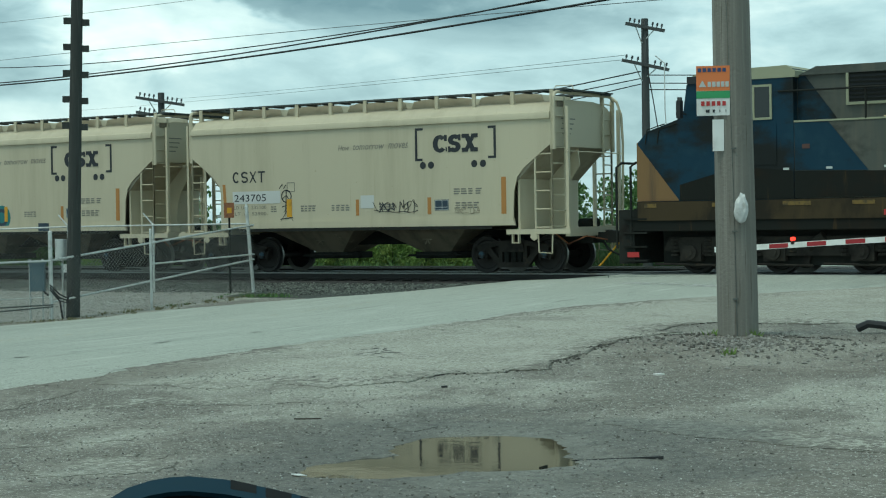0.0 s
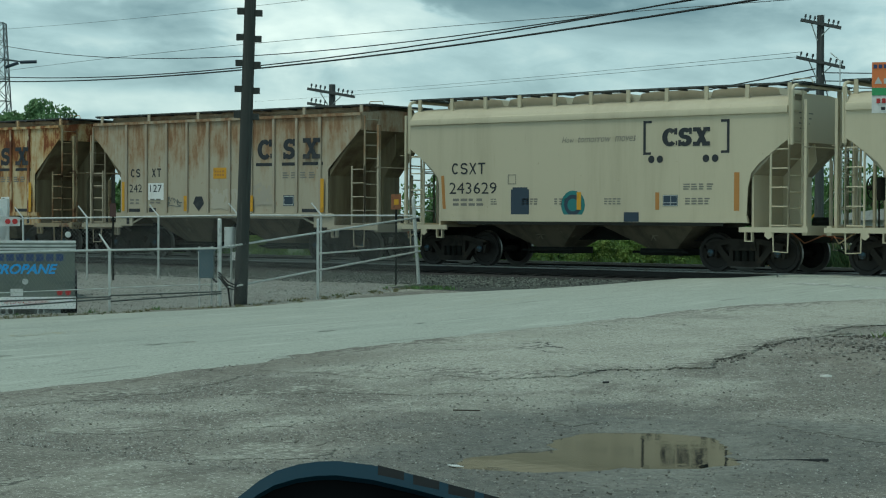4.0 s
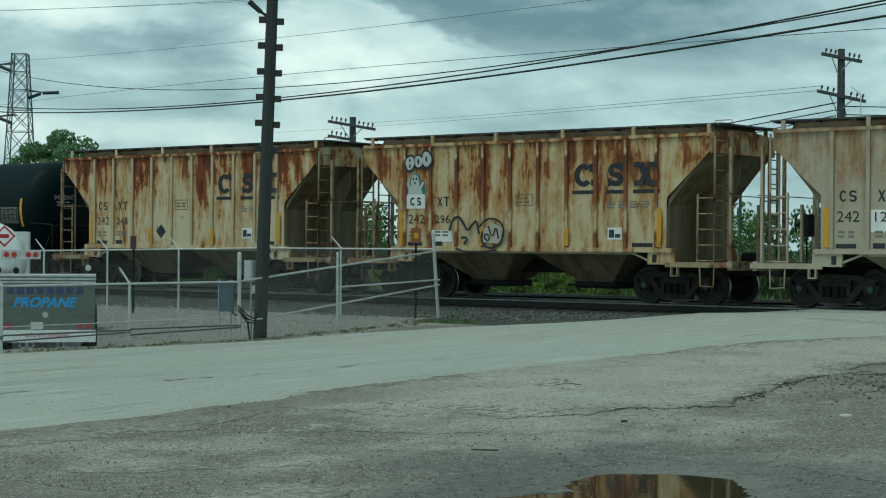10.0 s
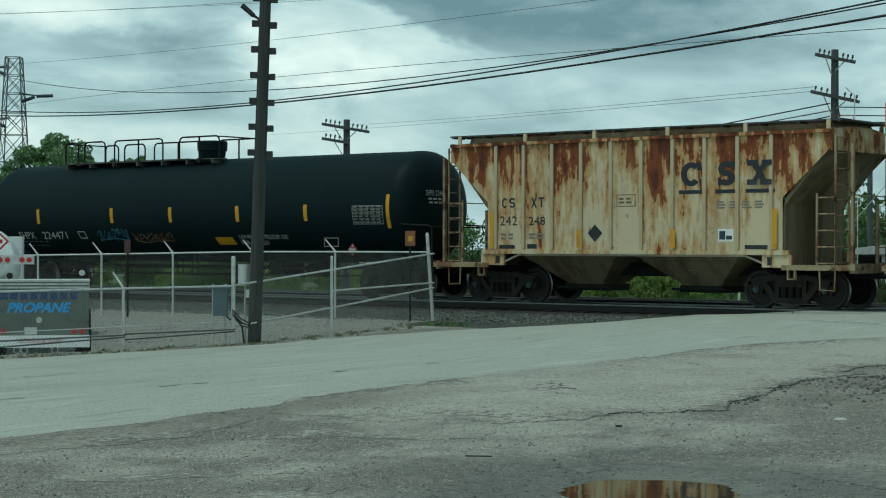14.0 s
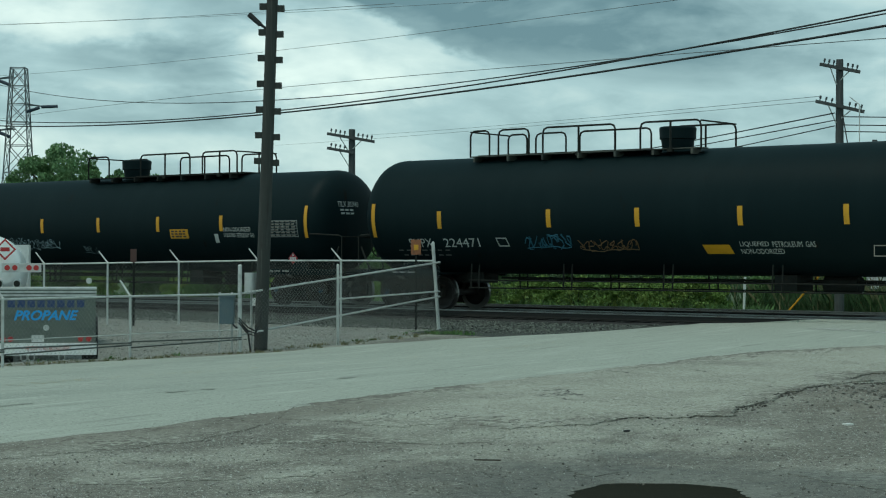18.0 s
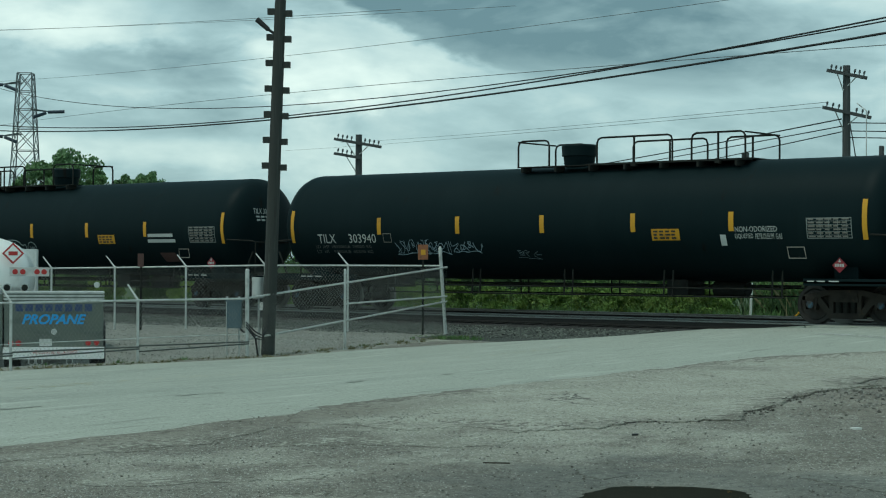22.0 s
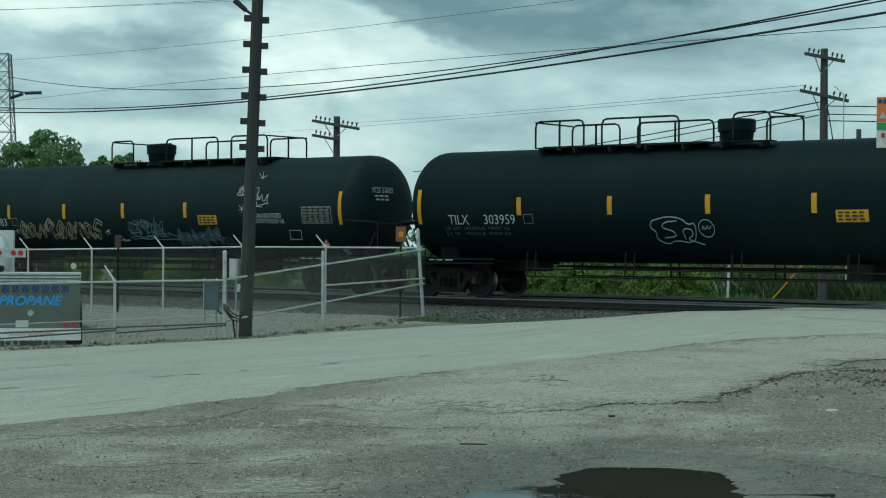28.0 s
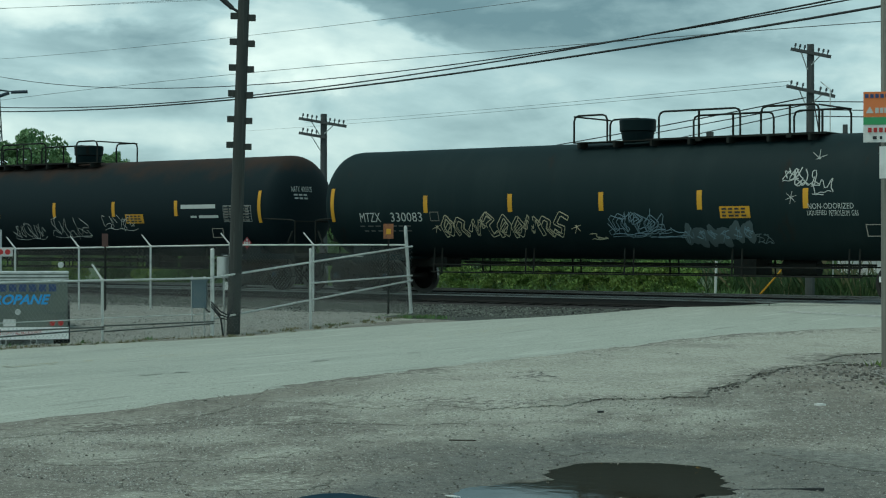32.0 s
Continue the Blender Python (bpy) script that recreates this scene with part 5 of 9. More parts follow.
def hollow_piece(x0, x1, z0, z1, side, mat, parent, seed, width, count, stars=True, label=""):
    """A sprayed piece: tall outlined angular shapes side by side that spell nothing, with a star at each end."""
    rnd = random.Random(seed)
    end = 0.32 if stars else 0.0
    cell = (x1 - x0 - 2 * end) / count
    for i in range(count):
        sk = SKELETONS[rnd.randrange(len(SKELETONS))]
        lean, up, drop = rnd.uniform(-0.1, 0.15), rnd.uniform(-0.08, 0.05), rnd.uniform(0.85, 1.08)
        ax, fat = x0 + end + cell * i, min(cell * 0.13, (z1 - z0) * 0.13)
        pts = [(ax + cell * 0.86 * (px + lean * pz), z0 + (z1 - z0) * ((0.1 + 0.8 * pz) * drop + up)) for px, pz in sk]
        rim = []
        for e in (-1, 1):
            line = []
            for j, p in enumerate(pts):
                a, b = pts[max(j - 1, 0)], pts[min(j + 1, len(pts) - 1)]
                d = Vector((b[0] - a[0], b[1] - a[1]))
                d = d.normalized() if d.length > 1e-6 else Vector((1, 0))
                line.append((p[0] + e * d.y * fat, p[1] - e * d.x * fat))
            rim += line if e < 0 else line[::-1]
        part("graffiti", ribbon(bmesh.new(), soften(rim + rim[:1], 0.1), width * rnd.uniform(0.8, 1.2), side, 0.0012 * (i % 3)), mat, parent, (label or "sprayed outlined graffiti shape") if i == 0 else "")
        for q in range(2):
            j = rnd.randrange(len(pts) - 1)
            cut_ = [(p[0] + rnd.uniform(-0.06, 0.06), p[1] + rnd.uniform(-0.05, 0.05)) for p in pts[j:j + 3]]
            part("graffiti", ribbon(bmesh.new(), cut_, width * 0.6, side, 0.004 + 0.0012 * q), mat, parent)
    if stars:
        for cx in (x0 + 0.13, x1 - 0.13):
            star(cx, (z0 + z1) / 2 + rnd.uniform(-0.05, 0.1), 0.17, side, mat, parent)


def bubble_piece(x0, x1, z0, z1, side, mat, parent, width):
    """A sprayed lumpy outline with a curl inside it, and a small ringed squiggle beside it."""
    wide, tall = x1 - x0, z1 - z0
    rim = [(0.05, 0.85), (0.30, 1.0), (0.52, 0.92), (0.60, 0.70), (0.72, 0.78), (0.70, 0.30), (0.60, 0.08), (0.35, 0.18), (0.22, 0.02), (0.06, 0.22), (0.10, 0.45), (0.0, 0.62), (0.05, 0.85)]
    curl = [(0.44, 0.84), (0.24, 0.80), (0.18, 0.60), (0.36, 0.50), (0.40, 0.30), (0.20, 0.26)]
    loop = [(0.52, 0.20), (0.50, 0.55), (0.64, 0.58), (0.66, 0.34), (0.54, 0.22), (0.68, 0.10), (0.78, 0.02)]
    ring = [(0.88 + 0.12 * math.cos(k * math.pi / 8), 0.58 + 0.30 * math.sin(k * math.pi / 8)) for k in range(17)]
    knot = [(0.81, 0.52), (0.83, 0.70), (0.86, 0.50), (0.90, 0.70), (0.91, 0.52), (0.96, 0.66)]
    for k, line in enumerate((rim, curl, loop, ring, knot)):
        pts = soften([(x0 + u * wide, z0 + v * tall) for u, v in line])
        part("graffiti", ribbon(bmesh.new(), pts, width * (1.0 if k < 3 else 0.75), side, 0.0015 * k), mat, parent, "pale sprayed outline" if k == 0 else "")


def star(cx, cz, r, side, mat, parent):
    """A six-armed sprayed star."""
    rim = []
    for k in range(24):
        a, q = 0.3 + k * math.pi / 12, (r if k % 4 in (0, 1) else r * 0.14)
        rim.append((cx + q * math.cos(a - (0.20 if k % 4 == 1 else 0.0)), cz + q * math.sin(a - (0.20 if k % 4 == 1 else 0.0))))
    decal("graffiti", [rim], lambda z: side(cz) - 0.012, mat, parent)


def filled_piece(x0, x1, z0, z1, side, fill, line, parent, seed, count):
    """A filled sprayed piece: overlapping rounded lumps with darker lines over them."""
    rnd = random.Random(seed)
    cell = (x1 - x0) / count
    for i in range(count):
        cx, cz = x0 + cell * (i + 0.5), (z0 + z1) / 2 + rnd.uniform(-0.12, 0.12) * (z1 - z0)
        p0, lay = rnd.uniform(0, 6), 0.0015 * (i % 3)
        rim = []
        for k in range(18):
            a = k * math.pi / 9
            w_ = 1 + 0.20 * math.sin(3 * a + p0) + 0.10 * math.sin(5 * a + 2 * p0)
            rim.append((cx + cell * 0.60 * w_ * math.cos(a), cz + (z1 - z0) * 0.46 * w_ * math.sin(a)))
        decal("graffiti", [rim], lambda z, lay=lay: side(z) - lay, fill, parent, "filled sprayed graffiti lump" if i == 0 else "", 0.05)
        for q in range(3):
            pts = [(cx + cell * rnd.uniform(-0.45, 0.45), cz + (z1 - z0) * rnd.uniform(-0.38, 0.38)) for _ in range(4)]
            part("graffiti", ribbon(bmesh.new(), soften(pts), 0.022, side, 0.007 + 0.0012 * q), line, parent)


# --- running gear, built once and shared ---
def wheel_profile(bm, s, slot=0):
    pts = [(0.80, 0.001), (0.80, 0.10), (0.765, 0.13), (0.755, 0.34), (0.79, 0.375), (0.795, 0.450), (0.785, 0.457), (0.69, 0.462), (0.675, 0.487), (0.655, 0.487), (0.652, 0.36), (0.70, 0.30), (0.70, 0.12), (0.60, 0.09), (0.60, 0.001)]
    lathe(bm, [(s * x, r) for x, r in pts], 28, slot)
    for f in bm.faces:
        c = f.calc_center_median()
        if 0.65 < abs(c.x) < 0.79 and math.hypot(c.y, c.z) > 0.42:
            f.material_index = 2


def make_wheelset():
    bm = bmesh.new()
    for s in (-1, 1):
        wheel_profile(bm, s)
    rod(bm, (-0.66, 0, 0), (0.66, 0, 0), 0.085, 12)
    for s in (-1, 1):
        rod(bm, (s * 0.79, 0, 0), (s * 1.04, 0, 0), 0.10, 14)
        n0 = len(bm.faces)
        rod(bm, (s * 1.04, 0, 0), (s * 1.065, 0, 0), 0.085, 14, 0.075)
        bm.faces.ensure_lookup_table()
        for f in list(bm.faces)[n0:]:
            f.material_index = 1
    bmesh.ops.rotate(bm, verts=bm.verts, cent=(0, 0, 0), matrix=Matrix.Rotation(radians(90), 3, "Z"))
    return part("wheelset", bm, [M["wheel"], M["hub"], M["tread"]], smooth=True)


def make_side_frame():
    bm = bmesh.new()
    y0, y1 = -1.03, -0.88
    top = [(-1.10, 0.56), (-1.08, 0.68), (-0.80, 0.73), (-0.45, 0.80), (0.45, 0.80), (0.80, 0.73), (1.08, 0.68), (1.10, 0.56)]
    prism(bm, top + [(0.98, 0.56), (0.45, 0.67), (-0.45, 0.67), (-0.98, 0.56)], y0, y1)
    for s in (-1, 1):
        prism(bm, [(s * 0.80, 0.60), (s * 0.66, 0.66), (s * 0.30, 0.24), (s * 0.42, 0.16)], y0 + 0.01, y1 - 0.01)
        prism(bm, [(s * 0.40, 0.68), (s * 0.30, 0.68), (s * 0.30, 0.26), (s * 0.40, 0.26)], y0 + 0.005, y1 - 0.005)
        prism(bm, [(s * 1.12, 0.62), (s * 1.02, 0.66), (s * 1.0, 0.34), (s * 1.06, 0.34)], y0, y1)
        prism(bm, [(s * 0.78, 0.62), (s * 0.70, 0.62), (s * 0.74, 0.34), (s * 0.79, 0.34)], y0, y1)
        prism(bm, [(s * 1.02, 0.60), (s * 0.76, 0.60), (s * 0.79, 0.52), (s * 0.99, 0.52)], y0 - 0.01, y1)
    prism(bm, [(-0.46, 0.14), (0.46, 0.14), (0.40, 0.27), (-0.40, 0.27)], y0, y1 + 0.05)
    # plate added behind the openings to stand for the shade inside
    prism(bm, [(-0.80, 0.60), (-0.42, 0.20), (0.42, 0.20), (0.80, 0.60), (0.45, 0.70), (-0.45, 0.70)], -0.885, -0.84)
    prism(bm, [(-0.34, 0.52), (0.34, 0.52), (0.30, 0.74), (-0.30, 0.74)], y0 - 0.02, y0 + 0.04)
    return part("side_frame", bm, M["side_frame"])


def make_springs():
    bm = bmesh.new()
    for x in (-0.19, 0.0, 0.19):
        for k in range(7):
            rod(bm, (x, -0.955, 0.28 + k * 0.045), (x, -0.955, 0.305 + k * 0.045), 0.085, 10)
        rod(bm, (x, -0.955, 0.27), (x, -0.955, 0.6), 0.055, 8)
    return part("spring_pack", bm, M["black_steel"])


GEAR = {}


def truck(x, parent, car_no):
    """A two-axle truck under a car."""
    if not GEAR:
        bm = box(bmesh.new(), -0.17, 0.17, -0.98, 0.98, 0.56, 0.74)
        box(bm, -0.3, 0.3, -0.3, 0.3, 0.6, 0.86)
        for s in (-1, 1):
            box(bm, s * 0.42 - 0.05, s * 0.42 + 0.05, -0.85, 0.85, 0.33, 0.44)
        GEAR["truck"] = part("truck", bm, M["black_steel"])
        GEAR["wheelset"], GEAR["side_frame"], GEAR["spring_pack"] = make_wheelset(), make_side_frame(), make_springs()
        t = GEAR["truck"]
        t.parent = parent
        fresh = True
    else:
        t = share("truck", GEAR["truck"], parent)
        fresh = False
    t.matrix_basis = pose(x, 0, 0)
    for s in (-0.889, 0.889):
        if fresh and s < 0:
            w = GEAR["wheelset"]
            w.parent = t
        else:
            w = share("wheelset", GEAR["wheelset"], t)
        w.matrix_basis = pose(s, 0, 0.457)
        WHEELS.append((w, s, 0.457))
    for turn in (0, 180):
        for kind in ("side_frame", "spring_pack"):
            if fresh and turn == 0:
                o = GEAR[kind]
                o.parent = t
            else:
                o = share(kind, GEAR[kind], t)
            o.matrix_basis = pose(0, 0, 0, 0, 0, turn)
    return t


def coupler(x, s, parent):
    bm = box(bmesh.new(), min(x, x + s * 0.5), max(x, x + s * 0.5), -0.10, 0.10, 0.78, 0.98)
    prism(bm, [(x + s * 0.45, 0.72), (x + s * 0.75, 0.72), (x + s * 0.80, 0.80), (x + s * 0.80, 1.0), (x + s * 0.45, 1.04)], -0.16, 0.13)
    c = part("coupler", bm, M["black_steel"], parent)
    bm = bmesh.new()
    tube(bm, [(x + s * 0.05, 0.35, 0.85), (x + s * 0.25, 0.36, 0.55), (x + s * 0.55, 0.34, 0.42), (x + s * 0.8, 0.3, 0.55)], 0.028, 7)
    part("air_hose", bm, M["wire"], c)


def ladder(x0, y0, x1, y1, z0, z1, rungs, parent, mat, r=0.028, rung_from=None, z1b=None):
    bm = rod(bmesh.new(), (x0, y0, z0), (x0, y0, z1), r, 6)
    rod(bm, (x1, y1, z0), (x1, y1, z1 if z1b is None else z1b), r, 6)
    l = part("ladder", bm, mat, parent)
    first = None
    top = min(z1, z1 if z1b is None else z1b)
    lo = z0 + 0.12 if rung_from is None else rung_from
    for i in range(rungs):
        z = lo + (top - 0.1 - lo) * i / max(1, rungs - 1)
        if first is None:
            first = part("rung", rod(bmesh.new(), (x0, y0, 0), (x1, y1, 0), 0.017, 6), mat, l)
            first.matrix_basis = pose(0, 0, z)
        else:
            share("rung", first, l, pose(0, 0, z))
    return l


def hopper_bay(x, zt, zb, parent, mat, half_top=1.42, half_bot=0.46, yt=1.35, yb=0.5):
    bm = bmesh.new()
    t = [bm.verts.new(v) for v in ((x - half_top, -yt, zt), (x + half_top, -yt, zt), (x + half_top, yt, zt), (x - half_top, yt, zt))]
    b = [bm.verts.new(v) for v in ((x - half_bot, -yb, zb), (x + half_bot, -yb, zb), (x + half_bot, yb, zb), (x - half_bot, yb, zb))]
    for i in range(4):
        j = (i + 1) % 4
        bm.faces.new((t[i], t[j], b[j], b[i]))
    bm.faces.new(b), bm.faces.new(t)
    o = part("hopper_bay", bm, mat, parent, "dusty sloping discharge bay with its shade in the tone")
    bm = box(bmesh.new(), x - 0.62, x + 0.62, -0.56, 0.56, zb - 0.16, zb + 0.01)
    rod(bm, (x - 0.8, -0.62, zb - 0.08), (x + 0.8, -0.62, zb - 0.08), 0.03, 8)
    part("outlet_gate", bm, M["black_steel"], o)
    bm = bmesh.new()
    ym = -(yt + yb) / 2 - 0.02
    for k in range(6):
        a = k * math.pi / 3
        rod(bm, (x, ym, (zt + zb) / 2), (x + 0.13 * math.cos(a), ym, (zt + zb) / 2 + 0.13 * math.sin(a)), 0.014, 5)
    part("vibrator_bracket", bm, mat, o)
    return o


def hand_brake(x, y, z, parent):
    bm = bmesh.new()
    n = 20
    ring = [(x, y + 0.27 * math.cos(k * 2 * math.pi / n), z + 0.27 * math.sin(k * 2 * math.pi / n)) for k in range(n + 1)]
    tube(bm, ring, 0.016, 5)
    for k in range(5):
        a = k * 2 * math.pi / 5
        rod(bm, (x, y, z), (x, y + 0.27 * math.cos(a), z + 0.27 * math.sin(a)), 0.012, 5)
    rod(bm, (x - 0.12, y, z), (x + 0.02, y, z), 0.05, 8)
    w = part("hand_brake_wheel", bm, M["black_steel"], parent)
    s = 1 if x > 0 else -1
    bm = box(bmesh.new(), min(x - s * 0.30, x - s * 0.08), max(x - s * 0.30, x - s * 0.08), y - 0.16, y + 0.16, z - 0.30, z + 0.24)
    rod(bm, (x - s * 0.18, y, z - 0.3), (x - s * 0.18, y, z - 0.95), 0.022, 6)
    part("brake_housing", bm, M["black_steel"], parent)
    return w


def frame_ends(parent, mat, half, zdeck, xi, ladder_top, low_top, brake_end):
    """End decks, ladders, steps and couplers of a hopper car."""
    for s in (-1, 1):
        xe = s * half
        bm = box(bmesh.new(), min(s * xi, xe), max(s * xi, xe), -1.5, 1.5, zdeck, zdeck + 0.06)
        box(bm, xe - 0.06, xe + 0.06, -1.5, 1.5, zdeck - 0.12, zdeck + 0.10)
        d = part("end_deck", bm, mat, parent)
        for y in (-1.53, 1.53):
            part("deck_sill", box(bmesh.new(), min(s * xi, xe + s * 0.1), max(s * xi, xe + s * 0.1), y - 0.025, y + 0.025, zdeck - 0.06, zdeck + 0.06), mat, d)
        xj = s * (xi + 0.25)
        bm = bmesh.new()
        for a, b, c, e in ((-0.10, -0.075, -0.28, -0.062), (0.075, 0.10, -0.28, -0.062), (-0.075, 0.075, -0.28, -0.255)):
            box(bm, xj + a, xj + b, -1.56, -1.46, zdeck + c, zdeck + e)
        part("jack_lug", bm, mat, d)
        for ys in (-1, 1):
            ya = ys * 1.52
            ladder(xe - s * 0.86, ya, xe - s * 0.40, ya, zdeck - 0.02, low_top, 5, parent, mat)
            ladder(xe - s * 0.40, ya, xe - s * 0.34, ys * 0.98, zdeck, ladder_top, 9, parent, mat)
            bm = bmesh.new()
            tube(bm, [(xe - s * 0.80, ya, zdeck), (xe - s * 0.78, ya, zdeck - 0.50), (xe - s * 0.42, ya, zdeck - 0.52), (xe - s * 0.40, ya, zdeck)], 0.02, 6)
            part("stirrup_step", bm, mat, parent)
            part("end_post", box(bmesh.new(), xe - s * 0.08 - 0.035, xe - s * 0.08 + 0.035, ys * 1.30 - 0.045, ys * 1.30 + 0.045, zdeck + 0.06, ladder_top - 0.25), mat, parent)
        zz = low_top - 0.05
        part("cross_bar", rod(bmesh.new(), (xe - s * 0.05, -1.5, zz), (xe - s * 0.05, 1.5, zz), 0.014, 6), mat, parent)
        part("center_post", box(bmesh.new(), xe - s * 0.25 - 0.03, xe - s * 0.25 + 0.03, 0.28, 0.36, zdeck, ladder_top - 1.6), mat, parent)
        coupler(xe - s * 0.15, s, parent)
    hand_brake(brake_end * (half + 0.02), 0.75, zdeck + 1.0, parent)
    part("brake_cylinder", rod(bmesh.new(), (-brake_end * (half - 0.9), 0.75, zdeck + 0.18), (-brake_end * (half - 0.4), 0.75, zdeck + 0.18), 0.12, 14), M["black_steel"], parent)
    part("center_sill", box(bmesh.new(), -half, half, -0.25, 0.25, 0.72, 1.06), M["black_steel"], parent)


def running_boards(parent, half, z, roof_at, ys, mat, count):
    """Walkway boards on brackets along the roof."""
    for y in ys:
        bm = bmesh.new()
        for k in range(4):
            box(bm, -half, half, y - 0.24 + k * 0.12, y - 0.15 + k * 0.12, z - 0.035, z)
        for k in range(count * 2):
            x = -half + 0.1 + (2 * half - 0.2) * k / (count * 2 - 1)
            box(bm, x - 0.03, x + 0.03, y - 0.24, y + 0.24, z - 0.07, z - 0.036)
        w = part("running_board", bm, M["walkway"], parent, "weathered grey steel grating walkway")
        first = None
        for k in range(count):
            x = -half + 0.35 + (2 * half - 0.7) * k / (count - 1)
            ye = y + (-0.25 if y < 0 else 0.25)
            if first is None:
                bm = box(bmesh.new(), -0.05, 0.05, -0.02, 0.02, roof_at(ye) - z - 0.05, -0.02)
                first = part("bracket", bm, mat, w)
                first.matrix_basis = pose(x, ye, z)
            else:
                share("bracket", first, w, pose(x, ye, z))
    for s in (-1, 1):
        box_ = box(bmesh.new(), s * (half - 0.25) - 0.25, s * (half - 0.25) + 0.25, -abs(ys[0]), abs(ys[0]), z - 0.04, z - 0.004)
        part("end_walkway", box_, M["walkway"], parent)
    bm = bmesh.new()
    tube(bm, [(half - 0.5, -0.9, z - 0.02), (half - 0.45, -0.9, z + 0.09), (half + 0.0, -0.9, z + 0.09), (half + 0.05, -0.9, z - 0.02)], 0.012, 5)
    part("roof_grab", bm, mat, parent)


def loft(bm, section, x0, x1):
    """A skin over the open section of (y, z) points, from x0 to x1, with closed ends."""
    a = [bm.verts.new((x0, y, z)) for y, z in section]
    b = [bm.verts.new((x1, y, z)) for y, z in section]
    for i in range(len(section) - 1):
        bm.faces.new((a[i], a[i + 1], b[i + 1], b[i]))
    bm.faces.new(a), bm.faces.new(b)
    return bm


def smooth_hopper(x, label, number, style):
    """A newer two-bay hopper with smooth curved sides."""
    car = thing("hopper_car", pose(x, TRACK_Y, RAIL_Z), label, "hopper car", "train cars")
    CARS.append((car, x))
    m, deep_tone = M["beige"], M["beige_deep"]
    H = 5.6
    side = [(-H, 3.78), (-H, 3.10), (-5.45, 3.00), (-4.85, 2.55), (-4.66, 2.33), (-4.58, 2.0), (-4.55, 1.36), (4.55, 1.36), (4.58, 2.0), (4.66, 2.33), (4.85, 2.55), (5.45, 3.00), (H, 3.10), (H, 3.78)]
    for y in (-1, 1):
        p = part("side_panel", prism(bmesh.new(), side, y * 1.55, y * 1.53), m, car)
        part("side_sill", prism(bmesh.new(), [(-4.6, 1.18), (4.6, 1.18), (4.55, 1.36), (-4.55, 1.36)], y * 1.575, y * 1.50), m, p)
        part("sill_lip", box(bmesh.new(), -3.95, 3.95, y * 1.56 - 0.02, y * 1.56 + 0.02, 1.10, 1.178), M["black_steel"], p)
        bm = loft(bmesh.new(), [(y * 1.53, 3.70), (y * 1.60, 3.72), (y * 1.605, 3.80), (y * 1.58, 3.87), (y * 1.52, 3.90)], -H, H)
        part("eave", bm, m, car, smooth=True)
    roof = [(-1.55, 3.84), (-1.50, 3.96), (-1.36, 4.07), (-1.10, 4.15), (-0.60, 4.20), (0.60, 4.20), (1.10, 4.15), (1.36, 4.07), (1.50, 3.96), (1.55, 3.84)]
    part("roof", loft(bmesh.new(), roof, -H, H), m, car, smooth=True)
    for k in range(5):
        xa = -5.0 + k * 2.02
        part("hatch_cover", prism(bmesh.new(), [(xa, 4.17), (xa + 1.9, 4.17), (xa + 1.82, 4.36), (xa + 1.5, 4.40), (xa + 0.4, 4.40), (xa + 0.08, 4.36)], -0.72, 0.72), m, car)
    running_boards(car, H + 0.25, 4.44, lambda y: 4.12, (-1.02, 1.02), m, 11)
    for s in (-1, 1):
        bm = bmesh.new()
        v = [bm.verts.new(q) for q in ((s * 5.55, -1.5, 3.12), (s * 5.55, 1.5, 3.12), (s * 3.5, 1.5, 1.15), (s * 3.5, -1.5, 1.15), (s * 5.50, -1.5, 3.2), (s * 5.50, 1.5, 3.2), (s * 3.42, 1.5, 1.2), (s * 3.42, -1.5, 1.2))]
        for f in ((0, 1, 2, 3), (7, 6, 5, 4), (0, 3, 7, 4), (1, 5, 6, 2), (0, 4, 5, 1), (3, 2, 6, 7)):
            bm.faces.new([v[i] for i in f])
        part("slope_sheet", bm, M["beige_dimmed"], car, "dusty sloping end sheet with its shade in the colour")
        part("end_sheet", box(bmesh.new(), s * 5.6 - 0.02, s * 5.6 + 0.02, -1.53, 1.53, 3.06, 4.0), m, car)
        web = [(4.4, 1.02), (5.25, 1.02), (5.12, 1.5), (5.16, 1.95), (5.32, 2.3), (5.55, 2.62), (5.5, 3.05), (4.5, 2.2)]
        part("end_web", prism(bmesh.new(), [(s * a, b) for a, b in web], -0.02, 0.02), m, car)
        part("end_bulkhead", box(bmesh.new(), s * 4.66 - 0.03, s * 4.66 + 0.03, -1.45, 1.45, 1.02, 2.35), m, car)
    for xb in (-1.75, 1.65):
        hopper_bay(xb, 1.17, 0.52, car, deep_tone, 1.45, 0.40)
    frame_ends(car, m, 6.02, 1.02, 4.35, 4.26, 2.98, -1)
    for xb in (-4.54, 4.2):
        truck(xb, car, x)
    S = flat_side
    K = M["letter_black"]
    bm_l = [quad(1.72, 1.79, 2.81, 3.63), quad(1.79, 1.96, 3.57, 3.63), quad(1.79, 1.94, 2.81, 2.87)]
    decal("bracket_mark", bm_l, S, K, car)
    decal("bracket_mark", [quad(4.02, 4.09, 2.82, 3.61), quad(3.86, 4.02, 3.55, 3.61), quad(3.86, 4.02, 2.82, 2.88)], S, K, car)
    for dx in (1.95, 2.19, 3.46, 3.71):
        decal("wheel_dot", [disc(dx, 2.70, 0.09)], S, K, car)
    emblem(2.25, 3.58, 3.0, 3.44, car, K, 0.03)
    words("How tomorrow moves", -0.67, 1.51, 3.15, 3.29, S, M["letter_grey"], car, "thin grey slanted slogan", 0.3)
    road_mark(("ring", "bend", "cross", "tee"), -4.2, -3.05, 2.40, 2.70, car, K)
